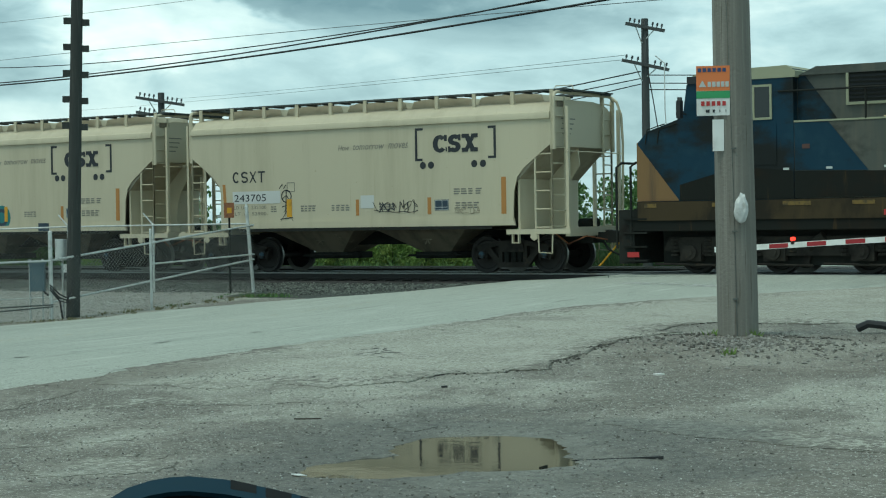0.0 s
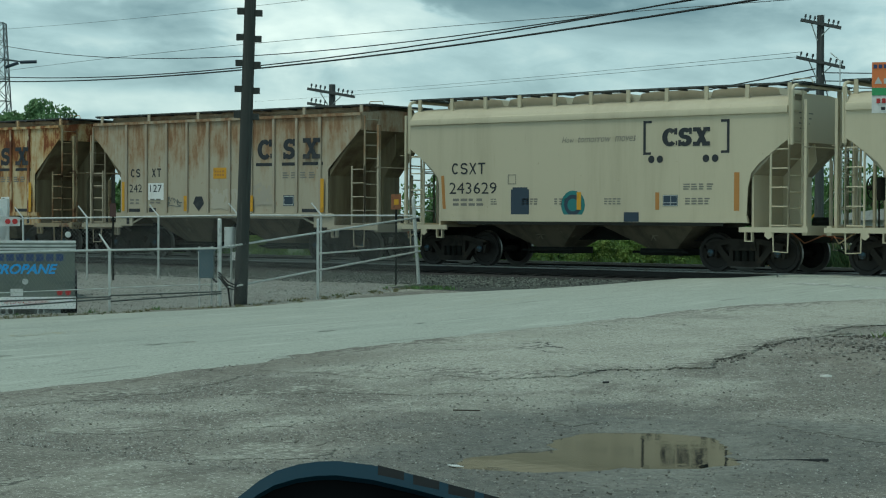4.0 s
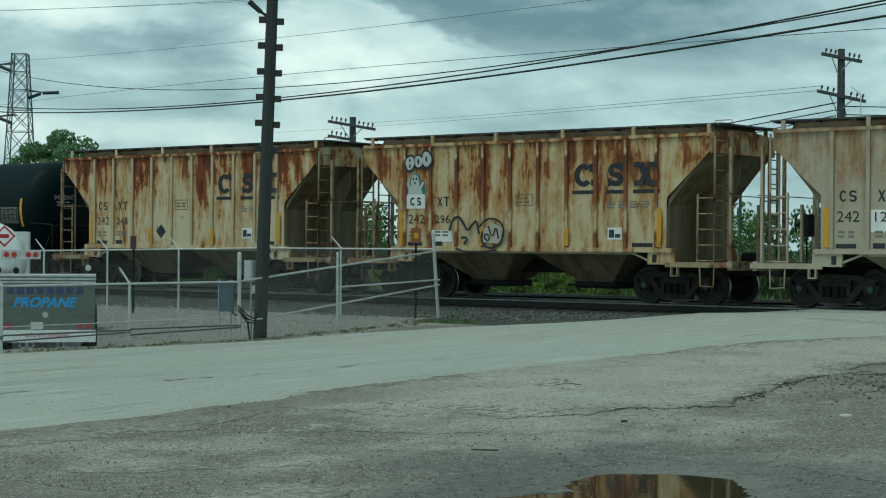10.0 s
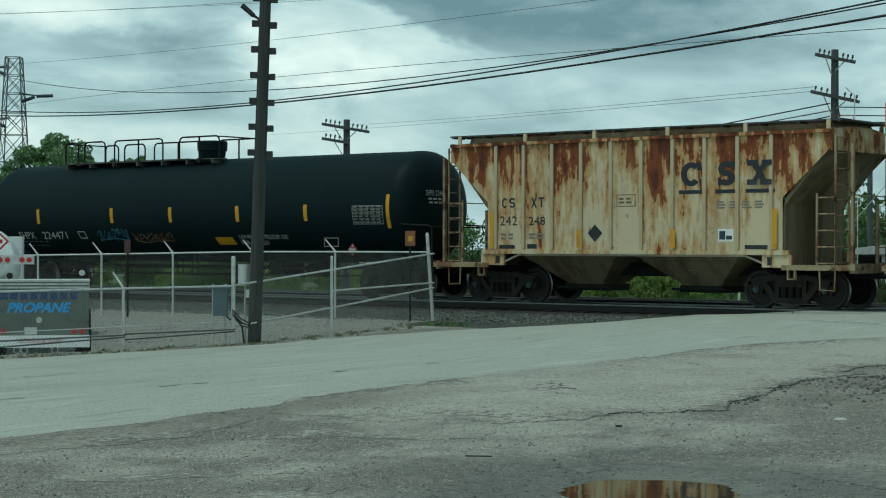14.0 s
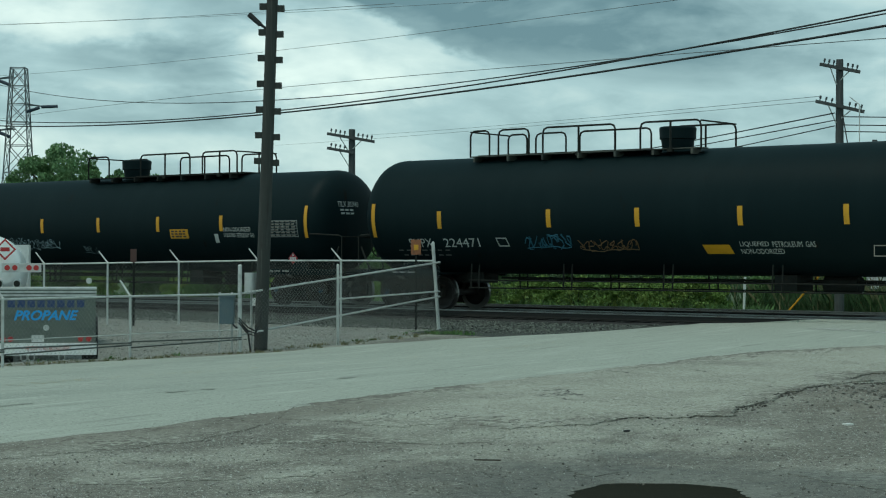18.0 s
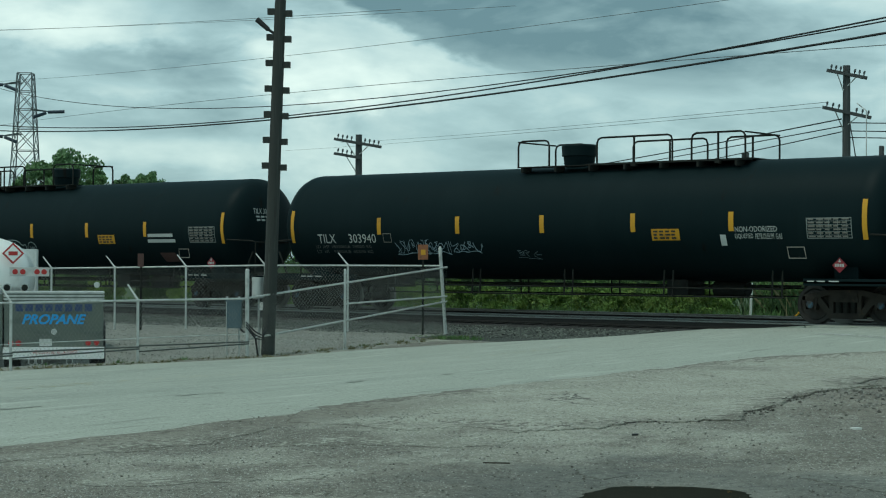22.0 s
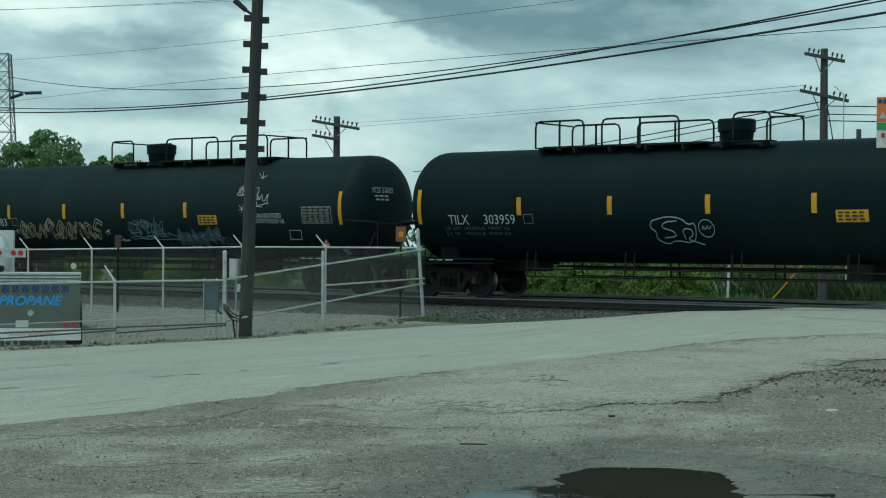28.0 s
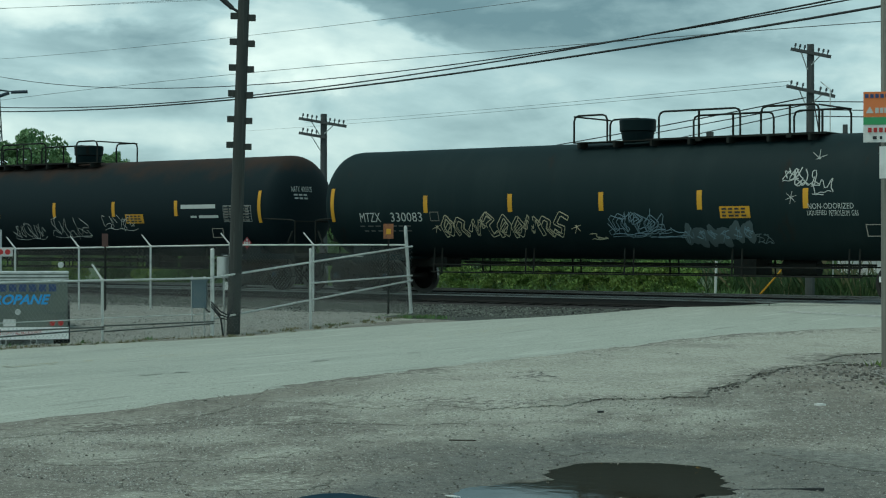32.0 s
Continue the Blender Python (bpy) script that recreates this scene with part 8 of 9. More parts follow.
    for s in (-1, 1):
        bm = bmesh.new()
        prism(bm, [(s * 7.55 - 2.75, 0.55), (s * 7.55 - 2.6, 0.85), (s * 7.55 + 2.6, 0.85), (s * 7.55 + 2.75, 0.55), (s * 7.55 + 1.5, 0.42), (s * 7.55 - 1.5, 0.42)], -1.15, -1.0)
        prism(bm, [(s * 7.55 - 2.75, 0.55), (s * 7.55 - 2.6, 0.85), (s * 7.55 + 2.6, 0.85), (s * 7.55 + 2.75, 0.55), (s * 7.55 + 1.5, 0.42), (s * 7.55 - 1.5, 0.42)], 1.0, 1.15)
        for dx in (-2.05, 0.0, 2.05):
            box(bm, s * 7.55 + dx - 0.26, s * 7.55 + dx + 0.26, -1.2, -1.02, 0.30, 0.70)
            rod(bm, (s * 7.55 + dx, -1.2, 0.5), (s * 7.55 + dx, -1.28, 0.5), 0.17, 16)
            rod(bm, (s * 7.55 + dx, -1.28, 0.5), (s * 7.55 + dx, -1.30, 0.5), 0.09, 10)
            for e in (-0.42, 0.42):
                for q in range(5):
                    rod(bm, (s * 7.55 + dx + e, -1.12, 0.42 + q * 0.085), (s * 7.55 + dx + e, -1.12, 0.47 + q * 0.085), 0.10, 10)
            rod(bm, (s * 7.55 + dx + 0.78, -1.16, 0.62), (s * 7.55 + dx + 1.18, -1.20, 0.86), 0.11, 10)
            prism(bm, [(s * 7.55 + dx + 0.60, 0.22), (s * 7.55 + dx + 0.76, 0.20), (s * 7.55 + dx + 0.82, 0.62), (s * 7.55 + dx + 0.70, 0.64)], -1.06, -0.98)
            rod(bm, (s * 7.55 + dx - 0.9, -1.18, 0.24), (s * 7.55 + dx + 0.9, -1.18, 0.20), 0.028, 6)
        box(bm, s * 7.55 - 2.6, s * 7.55 + 2.6, -0.9, 0.9, 0.6, 0.95)
        tr = part("truck", bm, M["side_frame"], t)
        for dx in (-2.05, 0.0, 2.05):
            w = share("wheelset", GEAR["wheelset"], tr)
            w.matrix_basis = pose(s * 7.55 + dx, 0, 0.457)
            WHEELS.append((w, s * 7.55 + dx, 0.457))
    return t


locomotive(23.05)

# ---- propane truck behind the fence ----
def propane_truck():
    z = -0.20
    t = thing("propane_truck", pose(-28.38, 22.63, z, 0, 0, 50.5), "propane delivery truck with a white tank and aluminium rear box", "truck")
    # its own x runs along the rear face, y away from the road
    A = M["alu"]
    part("rear_box", box(bmesh.new(), -0.95, 0.95, 0.0, 1.3, 0.48, 1.55), A, t, "dull aluminium rear compartment box")
    part("side_box", box(bmesh.new(), -1.95, -0.99, 0.06, 1.2, 0.40, 1.52), A, t, "dull aluminium side compartment")
    part("side_box_seam", box(bmesh.new(), -1.08, -1.05, 0.05, 0.058, 0.48, 1.48), M["galv"], t)
    for i in range(3):
        part("box_rim", box(bmesh.new(), -0.97, 0.97, -0.02, 1.3, 1.40 + i * 0.065, 1.435 + i * 0.065), M["galv"], t)
    part("bumper", box(bmesh.new(), -0.97, 0.97, -0.16, 0.0, 0.25, 0.48), M["tank_white"], t, "white rear bumper with red lettering")
    lettering_on("WE STOP AT ALL RR CROSSINGS", lambda u, v: Vector((-0.40 + 0.85 * u, -0.166, 0.345 + 0.085 * v)), M["red"], t, "small red lettering on the bumper")
    for k in range(8):
        part("name_bar", box(bmesh.new(), -0.74 + k * 0.19, -0.60 + k * 0.19, -0.012, -0.002, 1.18, 1.32), M["blue_dark"], t)
    cu = bpy.data.curves.new("lettering", "FONT")
    cu.body, cu.shear, cu.extrude, cu.offset = "PROPANE", 0.3, 0.0, 0.035
    tmp = bpy.data.objects.new("lettering", cu)
    me = bpy.data.meshes.new_from_object(tmp)
    bpy.data.objects.remove(tmp)
    co = np.array([v.co for v in me.vertices])
    lo, hi = co.min(0), co.max(0)
    for v in me.vertices:
        v.co = Vector((-0.62 + (v.co.x - lo[0]) / (hi[0] - lo[0]) * 1.24, -0.014, 0.925 + (v.co.y - lo[1]) / (hi[1] - lo[1]) * 0.20))
    me.materials.clear()
    me.materials.append(M["blue_letters"])
    o = new("lettering", me)
    o.parent = t
    tagged(o, "bright blue slanted lettering")
    part("latch", rod(bmesh.new(), (0.0, -0.03, 0.78), (0.0, 0.0, 0.78), 0.06, 12), M["galv"], t)
    part("plate", box(bmesh.new(), -0.28, -0.04, -0.02, -0.002, 0.50, 0.64), M["grey_pale"], t)
    for xa in (-0.82, -0.68, 0.66, 0.82):
        part("tail_light", rod(bmesh.new(), (xa, -0.03, 0.56), (xa, 0.0, 0.56), 0.055, 12), M["red"], t)
    for xa in (-0.42, -0.28, 0.30):
        bm = bmesh.new()
        tube(bm, [(xa - 0.05, -0.1, 0.28), (xa - 0.06, -0.1, 0.17), (xa, -0.1, 0.13), (xa + 0.06, -0.1, 0.17), (xa + 0.05, -0.1, 0.28)], 0.015, 6)
        part("tow_hook", bm, M["galv"], t)
    part("work_lamp", rod(bmesh.new(), (0.82, 0.1, 1.70), (0.82, 0.0, 1.70), 0.06, 12, 0.05), M["galv"], t)
    # the white tank ahead of it
    bm = lathe(bmesh.new(), [(0.25, 0.002), (0.30, 0.35), (0.42, 0.62), (0.62, 0.80), (0.85, 0.87), (4.6, 0.87), (4.85, 0.7), (5.0, 0.3), (5.02, 0.002)], 40)
    bmesh.ops.rotate(bm, verts=bm.verts, cent=(0, 0, 0), matrix=Matrix.Rotation(radians(90), 3, "Z"))
    bmesh.ops.translate(bm, verts=bm.verts, vec=(-1.37, 1.0, 1.80))
    part("tank", bm, M["tank_white"], t, "glossy white propane tank", smooth=True)
    bm = box(bmesh.new(), -0.90, -0.12, 1.08, 1.16, 1.86, 2.04)
    part("light_bar", bm, M["galv"], t)
    for xa in (-0.79, -0.64, -0.36, -0.22):
        part("marker_light", rod(bmesh.new(), (xa, 1.05, 1.95), (xa, 1.08, 1.95), 0.055, 12), M["red"], t)
    for xa in (-0.95, -0.60):
        v = part("valve", rod(bmesh.new(), (xa, 1.08, 1.63), (xa, 1.45, 1.63), 0.085, 14), M["galv"], t, "pale capped hose valve")
        part("valve_cap", rod(bmesh.new(), (xa, 1.05, 1.63), (xa, 1.079, 1.63), 0.065, 14), M["black_steel"], v)
    part("hazard_placard", prism(bmesh.new(), [(-0.84, 2.10), (-0.62, 2.32), (-0.84, 2.54), (-1.06, 2.32)], 1.26, 1.265), M["red"], t)
    part("placard_face", prism(bmesh.new(), [(-0.84, 2.15), (-0.67, 2.32), (-0.84, 2.49), (-1.01, 2.32)], 1.254, 1.259), M["tank_white"], t)
    part("placard_bar", box(bmesh.new(), -0.93, -0.75, 1.248, 1.253, 2.28, 2.36), M["red"], t)
    part("top_fitting", rod(bmesh.new(), (-1.37, 1.7, 2.64), (-1.37, 1.7, 2.76), 0.12, 12), M["white"], t)
    part("chassis", box(bmesh.new(), -0.5, 0.5, 0.3, 7.2, 0.55, 0.85), M["black_steel"], t)
    part("truck_cab", box(bmesh.new(), -2.2, -0.5, 6.2, 8.0, 0.6, 2.45), M["white"], t)
    for xa in (-0.85, 0.85):
        for ya in (1.7, 7.1):
            w = rod(bmesh.new(), (xa - 0.16, ya, 0.48), (xa + 0.16, ya, 0.48), 0.48, 22)
            part("tyre", w, M["wire"], t)
    return t


propane_truck()

# ---- small yard fixtures ----
mb = thing("meter_box", pose(-27.42, 26.6, 0, 0, 0, 37), "blue-grey electrical box on thin posts beside the fence", "electrical box")
part("box", box(bmesh.new(), -0.15, 0.15, -0.09, 0.09, 0.58, 1.14), M["box_blue"], mb)
part("lid", box(bmesh.new(), -0.17, 0.17, -0.11, 0.11, 1.14, 1.19), M["box_blue"], mb)
for x_ in (-0.16, 0.10):
    part("leg", rod(bmesh.new(), (x_, 0.02, -0.1), (x_, 0.02, 1.25), 0.022, 8), M["galv"], mb)
cable = tube(bmesh.new(), [(0.1, 0, 0.6), (0.2, -0.02, 0.5), (0.34, -0.05, 0.55), (0.45, -0.05, 0.42), (0.5, 0, 0.0)], 0.02, 6)
part("cable", cable, M["wire"], mb)
can = thing("meter_can", pose(-27.45, 27.32, 1.2, 0, 0, 37), "grey metal meter can strapped to the dark pole", "meter")
part("can", rod(bmesh.new(), (0, 0, 0.0), (0, 0, 0.45), 0.13, 16), M["galv"], can, smooth=True)
part("conduit", rod(bmesh.new(), (0.02, 0.02, -1.2), (0.02, 0.02, 0.0), 0.025, 8), M["galv"], can)
part("tag_box", box(bmesh.new(), 0.06, 0.17, -0.16, -0.12, -0.25, -0.08), M["white"], can)

sgn = thing("warning_sign", pose(-27.78, 33.2, 0.2, 0, 0, 37), "small faded orange sign on a thin steel post", "sign")
part("post", rod(bmesh.new(), (0, 0.02, -0.2), (0, 0.02, 2.2), 0.025, 8), M["black_steel"], sgn)
part("panel", box(bmesh.new(), -0.12, 0.12, -0.02, 0.0, 1.86, 2.22), M["brown_sign"], sgn)
part("panel_mark", box(bmesh.new(), -0.05, 0.06, -0.026, -0.021, 1.97, 2.10), M["yellow"], sgn)
mk = thing("marker_post", pose(-36.4, 31.9, 0.15, 0, 0, 37), "thin post with a faded red marker plate behind the fence", "post")
part("post", rod(bmesh.new(), (0, 0, -0.2), (0, 0, 2.0), 0.03, 8), M["black_steel"], mk)
part("plate", box(bmesh.new(), -0.08, 0.08, -0.05, -0.03, 1.70, 2.05), M["faded_red"], mk)

# ---- what hangs on the thick pole ----
def facing(x, y, z):
    return pose(x, y, z, 0, 0, 26)


board = thing("job_sign", facing(-10.092, 22.032, 3.582), "weathered orange, green and white job sign nailed to the pole", "sign")
part("panel", box(bmesh.new(), -0.22, 0.22, 0.0, 0.012, -0.33, 0.33), M["white"], board)
part("orange_band", box(bmesh.new(), -0.22, 0.22, -0.006, -0.001, 0.0, 0.33), M["orange_sign"], board)
part("green_band", box(bmesh.new(), -0.22, 0.22, -0.006, -0.001, -0.10, -0.004), M["green_sign"], board)
for k in range(6):
    part("blue_bar", box(bmesh.new(), -0.20 + k * 0.065, -0.155 + k * 0.065, -0.012, -0.007, 0.25, 0.30), M["blue_dark"], board)
part("white_mark", prism(bmesh.new(), [(-0.19, 0.05), (-0.09, 0.05), (-0.14, 0.14)], -0.012, -0.007), M["letter_white"], board)
for k in range(5):
    part("white_bar", box(bmesh.new(), -0.07 + k * 0.058, -0.025 + k * 0.058, -0.012, -0.007, 0.05, 0.12), M["letter_white"], board)
for k in range(5):
    part("red_bar", box(bmesh.new(), -0.16 + k * 0.07, -0.115 + k * 0.07, -0.012, -0.007, -0.20, -0.14), M["red"], board)
for k in range(4):
    part("black_bar", box(bmesh.new(), -0.10 + k * 0.09, -0.05 + k * 0.07, -0.012, -0.007, -0.29, -0.25), M["letter_black"], board)
pl = thing("notice_plate", facing(-10.045, 22.075, 2.99), "small blank white plate nailed to the pole", "plate")
part("plate", box(bmesh.new(), -0.075, 0.075, 0, 0.01, -0.21, 0.21), M["white"], pl)
bag = thing("plastic_bag", facing(-9.735, 22.10, 2.02), "crumpled white plastic bag tied to the pole", "bag")
bm = bmesh.new()
bmesh.ops.create_icosphere(bm, subdivisions=3, radius=1)
for v in bm.verts:
    n_ = noise.noise(v.co * 1.9) * 0.25
    v.co = Vector((v.co.x * (0.092 - 0.025 * v.co.z), v.co.y * 0.075, v.co.z * 0.19)) * (1 + n_)
part("bag", bm, M["bag"], bag)
gw = thing("ground_wire", pose(-9.93, 22.39, 0.2), "thin ground wire and conduit down the thick pole", "wire")
bm = tube(bmesh.new(), [(0.10, -0.26, 0), (0.07, -0.255, 2.0), (0.02, -0.26, 4.0), (-0.08, -0.30, 6.5)], 0.006, 6)
part("wire", bm, M["old_pipe"], gw)
for z_ in (0.6, 1.5, 2.6):
    part("staple", box(bmesh.new(), 0.05, 0.12, -0.285, -0.26, z_, z_ + 0.02), M["old_pipe"], gw)

# ---- crossing gate ----
cg = thing("crossing_gate", pose(-5.6, 33.5, 0.5), "lowered red and white crossing gate arm with a red lamp", "crossing gate")
part("mast", rod(bmesh.new(), (0, 0, -0.1), (0, 0, 4.0), 0.06, 12), M["galv"], cg)
part("motor_box", box(bmesh.new(), -0.3, 0.3, -0.3, 0.3, 0.7, 1.5), M["galv"], cg)
part("counterweight", box(bmesh.new(), 0.4, 1.2, -0.12, 0.12, 1.25, 1.5), M["black_steel"], cg)
SEG = 0.395
for k in range(24):
    xa = -9.745 + k * SEG
    xb = xa + SEG
    za = lambda q: 0.74 + (q + 9.8) * 0.052
    part("arm_stripe", prism(bmesh.new(), [(xa, za(xa) - 0.055), (xb, za(xb) - 0.055), (xb, za(xb) + 0.055), (xa, za(xa) + 0.055)], -0.02, 0.02), M["white"], cg)
    if k % 2 and k > 1:
        part("red_stripe", prism(bmesh.new(), [(xa, za(xa) - 0.043), (xb, za(xb) - 0.043), (xb, za(xb) + 0.043), (xa, za(xa) + 0.043)], -0.026, -0.021), M["gate_red"], cg)
part("arm_lamp", rod(bmesh.new(), (-8.07, -0.05, 0.95), (-8.07, 0.05, 0.95), 0.038, 14), M["red_lamp"], cg)
part("lamp_bracket", box(bmesh.new(), -8.11, -8.03, -0.02, 0.02, 0.84, 0.92), M["wire"], cg)

# ---- lattice tower ----
def lattice_tower(x, y):
    t = thing("lattice_tower", pose(x, y, 0, 0, 0, 40), "grey steel lattice power tower with insulator arms", "power tower")
    def half(z):
        return float(np.interp(z, (0, 8.7, 16.7), (1.75, 0.95, 0.55)))
    zs = [0, 3.0, 5.8, 8.6, 10.7, 12.4, 13.9, 15.3, 16.7]
    for sx, sy in ((-1, -1), (1, -1), (1, 1), (-1, 1)):
        part("leg", tube(bmesh.new(), [(sx * half(z), sy * half(z), z) for z in zs], 0.055, 6), M["galv_dark"], t)
    for a, b in zip(zs, zs[1:]):
        for q in range(4):
            p0, p1 = ((-1, -1), (1, -1), (1, 1), (-1, 1))[q], ((1, -1), (1, 1), (-1, 1), (-1, -1))[q]
            bm = rod(bmesh.new(), (p0[0] * half(a), p0[1] * half(a), a), (p1[0] * half(b), p1[1] * half(b), b), 0.032, 5)
            rod(bm, (p1[0] * half(a), p1[1] * half(a), a), (p0[0] * half(b), p0[1] * half(b), b), 0.032, 5)
            rod(bm, (p0[0] * half(b), p0[1] * half(b), b), (p1[0] * half(b), p1[1] * half(b), b), 0.032, 5)
            part("brace", bm, M["galv_dark"], t)
    for z, s in ((16.0, -1), (13.9, 1), (12.0, -1)):
        arm = part("arm", tube(bmesh.new(), [(s * 0.3, 0.4, z), (s * 1.75, 0, z - 0.15), (s * 0.3, -0.4, z + 0.05)], 0.05, 6), M["galv_dark"], t)
        for a, b in (((s * 1.75, 0, z - 0.2), (s * 3.0, 0, z - 0.15)), ((s * 1.6, 0, z - 0.25), (s * 0.6, -0.3, z - 0.65))):
            part("insulator", rod(bmesh.new(), a, b, 0.13, 10), M["navy"], arm)
    return t


M["galv_dark"] = material("tower_steel", (0.10, 0.12, 0.13), 0.6, spots=[((0.15, 0.165, 0.17), 2, 0.5, 0.7, 4, ONE)])
lattice_tower(-113.75, 87.95)
crossarm_pole(-93.8, 69.0, 8.2, [(7.9, 0.9, 3, 8, 1), (6.9, 0.9, 3, 6, 1)], "distant dark telegraph pole near the lattice tower", radians(30))
far_pole = wooden_pole("utility_pole", -27.55, 57.4, 6.0, 0.105, 0.085, M["pole_grey"], "plain distant wooden pole beyond the tracks", base=0.1)
part("bracket", box(bmesh.new(), -0.1, 0.35, -0.1, 0.1, 5.35, 5.5), M["wire"], far_pole)
dw = thing("service_drop", pose(0, 0, 0), "looping service wires hanging from the telegraph pole", "wire", "overhead wires")
part("drop", tube(bmesh.new(), [(-24.9, 50.2, 6.9), (-24.3, 49.6, 6.6), (-24.2, 49.4, 5.2), (-24.0, 49.2, 3.4), (-23.9, 49.0, 1.0)], 0.018, 6), M["galv"], dw)
part("drop", tube(bmesh.new(), [(-25.2, 50.3, 6.4), (-25.0, 50.2, 5.6), (-24.7, 50.0, 4.4), (-24.5, 49.8, 2.0)], 0.018, 6), M["wire"], dw)
for z_ in (6.35, 6.1, 5.9):
    part("drop", tube(bmesh.new(), [(-25.4, 50.5, z_), (-20.0, 51.5, z_ - 0.25), (-10, 53, z_ + 0.2)], 0.016, 6), M["wire"], dw)

LM = (-57.2, 100.0, 8.9)
lm = thing("light_mast", pose(LM[0], LM[1], 0.1), "distant floodlight cluster on a thin mast", "light mast")
part("mast", rod(bmesh.new(), (0, 0, -0.2), (0, 0, LM[2] - 0.1), 0.10, 8), M["pole_grey"], lm)
for k in range(3):
    part("floodlight", box(bmesh.new(), -0.22 + k * 0.16, -0.12 + k * 0.16, -0.1, 0.1, LM[2] - 0.25, LM[2] + 0.15), M["pole_grey"], lm)

# ---- shed and posts beyond the crossing ----
shed = thing("white_shed", pose(-24.1, 56.5, 0.3), "low white metal shed beyond the tracks", "shed")
part("wall", box(bmesh.new(), -2.1, 2.1, -2.5, 2.5, 0, 1.55), M["white"], shed)
part("roof", prism(bmesh.new(), [(-2.3, 1.55), (2.3, 1.55), (2.2, 1.75), (0, 2.0), (-2.2, 1.75)], -2.7, 2.7), M["galv"], shed)
part("base_trim", box(bmesh.new(), -2.2, 2.2, -2.6, 2.6, 0, 0.18), M["galv"], shed)
wp = thing("marker_post", pose(-27.0, 47.5, 0.36), "short white marker post beyond the tracks", "post")
part("post", rod(bmesh.new(), (0, 0, 0), (0.04, 0, 1.1), 0.04, 8), M["white"], wp)
gy = thing("guy_wire", pose(-27.1, 50.3, 0.3), "taut guy wire with a yellow guard at the pole foot", "wire")
part("wire", rod(bmesh.new(), (0, 0, 0.0), (4.6, 1.5, 5.6), 0.012, 6), M["galv"], gy)
part("guard", rod(bmesh.new(), (0, 0, 0.0), (1.5, 0.49, 1.83), 0.03, 8), M["yellow"], gy)


# ---- plants ----
def leaves(n, rx, ry, rz, size, seed, lobes=22, bottom=-0.35, fat=(0.20, 0.42), reach=0.82):
    """Small leaf blades over the skin of many rounded lobes that together fill an uneven ellipsoid."""
    rnd = random.Random(seed)
    verts, faces = [], []
    clumps = []
    for i in range(lobes):
        a, h = rnd.uniform(0, 6.283), rnd.uniform(bottom, 0.92)
        k = math.sqrt(max(1 - h * h, 0.05)) * reach * math.sqrt(rnd.uniform(0.08, 1.0))
        clumps.append((Vector((math.cos(a) * k, math.sin(a) * k, h * 0.82 * (1 + 0.2 * math.sin(a * 2 + seed)))), rnd.uniform(*fat)))
    for i in range(n):
        c, r = clumps[rnd.randrange(lobes)]
        d = Vector((rnd.gauss(0, 1), rnd.gauss(0, 1), rnd.gauss(0.25, 1))).normalized()
        ragged = 1 + 0.28 * noise.noise((d * 2.2 + c * 5))
        p = c + d * r * ragged * (1 - 0.45 * rnd.random() ** 2.2)
        p = Vector((p.x * rx, p.y * ry, p.z * rz))
        q = Euler((rnd.uniform(0, 6.3), rnd.uniform(0, 6.3), rnd.uniform(0, 6.3))).to_matrix()
        s = size * rnd.uniform(0.6, 1.4)
        k = len(verts)
        for u in (Vector((-s, 0, 0)), Vector((0, -s * 0.55, s * 0.2)), Vector((s, 0, 0)), Vector((0, s * 0.55, s * 0.2))):
            verts.append(tuple(p + q @ u))
        faces.append((k, k + 1, k + 2, k + 3))
    return verts, faces


def crown(name, data, mat, parent, at=(0, 0, 0)):
    me = bpy.data.meshes.new(name)
    me.from_pydata(data[0], [], data[1])
    me.materials.append(mat)
    ob = new(name, me)
    ob.parent = parent
    ob.matrix_basis = pose(*at)
    return ob


def tree(x, y, h, rx, rz, n, seed, mat, label, size=0.22, base=0.0):
    t = thing("tree", pose(x, y, base), label, "tree")
    rnd = random.Random(seed)
    bm = rod(bmesh.new(), (0, 0, -0.2), (0.1, 0, h - rz * 1.1), 0.05 * h * 0.5, 10, 0.03 * h * 0.5)
    part("trunk", bm, M["bark"], t)
    for k in range(6):
        a = k * 1.05 + rnd.uniform(-0.3, 0.3)
        z0 = h - rz * rnd.uniform(1.1, 1.8)
        part("limb", rod(bmesh.new(), (0.05, 0, z0), (math.cos(a) * rx * 0.7, math.sin(a) * rx * 0.7, z0 + rz * 0.8), 0.02 * h * 0.5, 7, 0.02), M["bark"], t)
    crown("crown", leaves(n, rx, rx, rz, size, seed, 54, -0.45, (0.10, 0.25), 1.02), mat, t, (0, 0, h - rz))
    return t


tree(-83.3, 67.5, 8.3, 3.3, 2.2, 16000, 3, M["leaf_tree"], "broad green leafy tree beyond the tracks", 0.10)
tree(-80.0, 70.0, 7.4, 1.7, 1.6, 6500, 8, M["leaf_tree"], "smaller green leafy tree beside a broader one", 0.095)

tree(-54.0, 72.0, 6.4, 1.0, 1.9, 5000, 31, M["leaf"], "slender green tree beyond the far track", 0.07)
tree(-35.0, 74.0, 3.8, 1.6, 1.2, 5000, 33, M["leaf"], "low rounded green tree behind the white shed", 0.07)


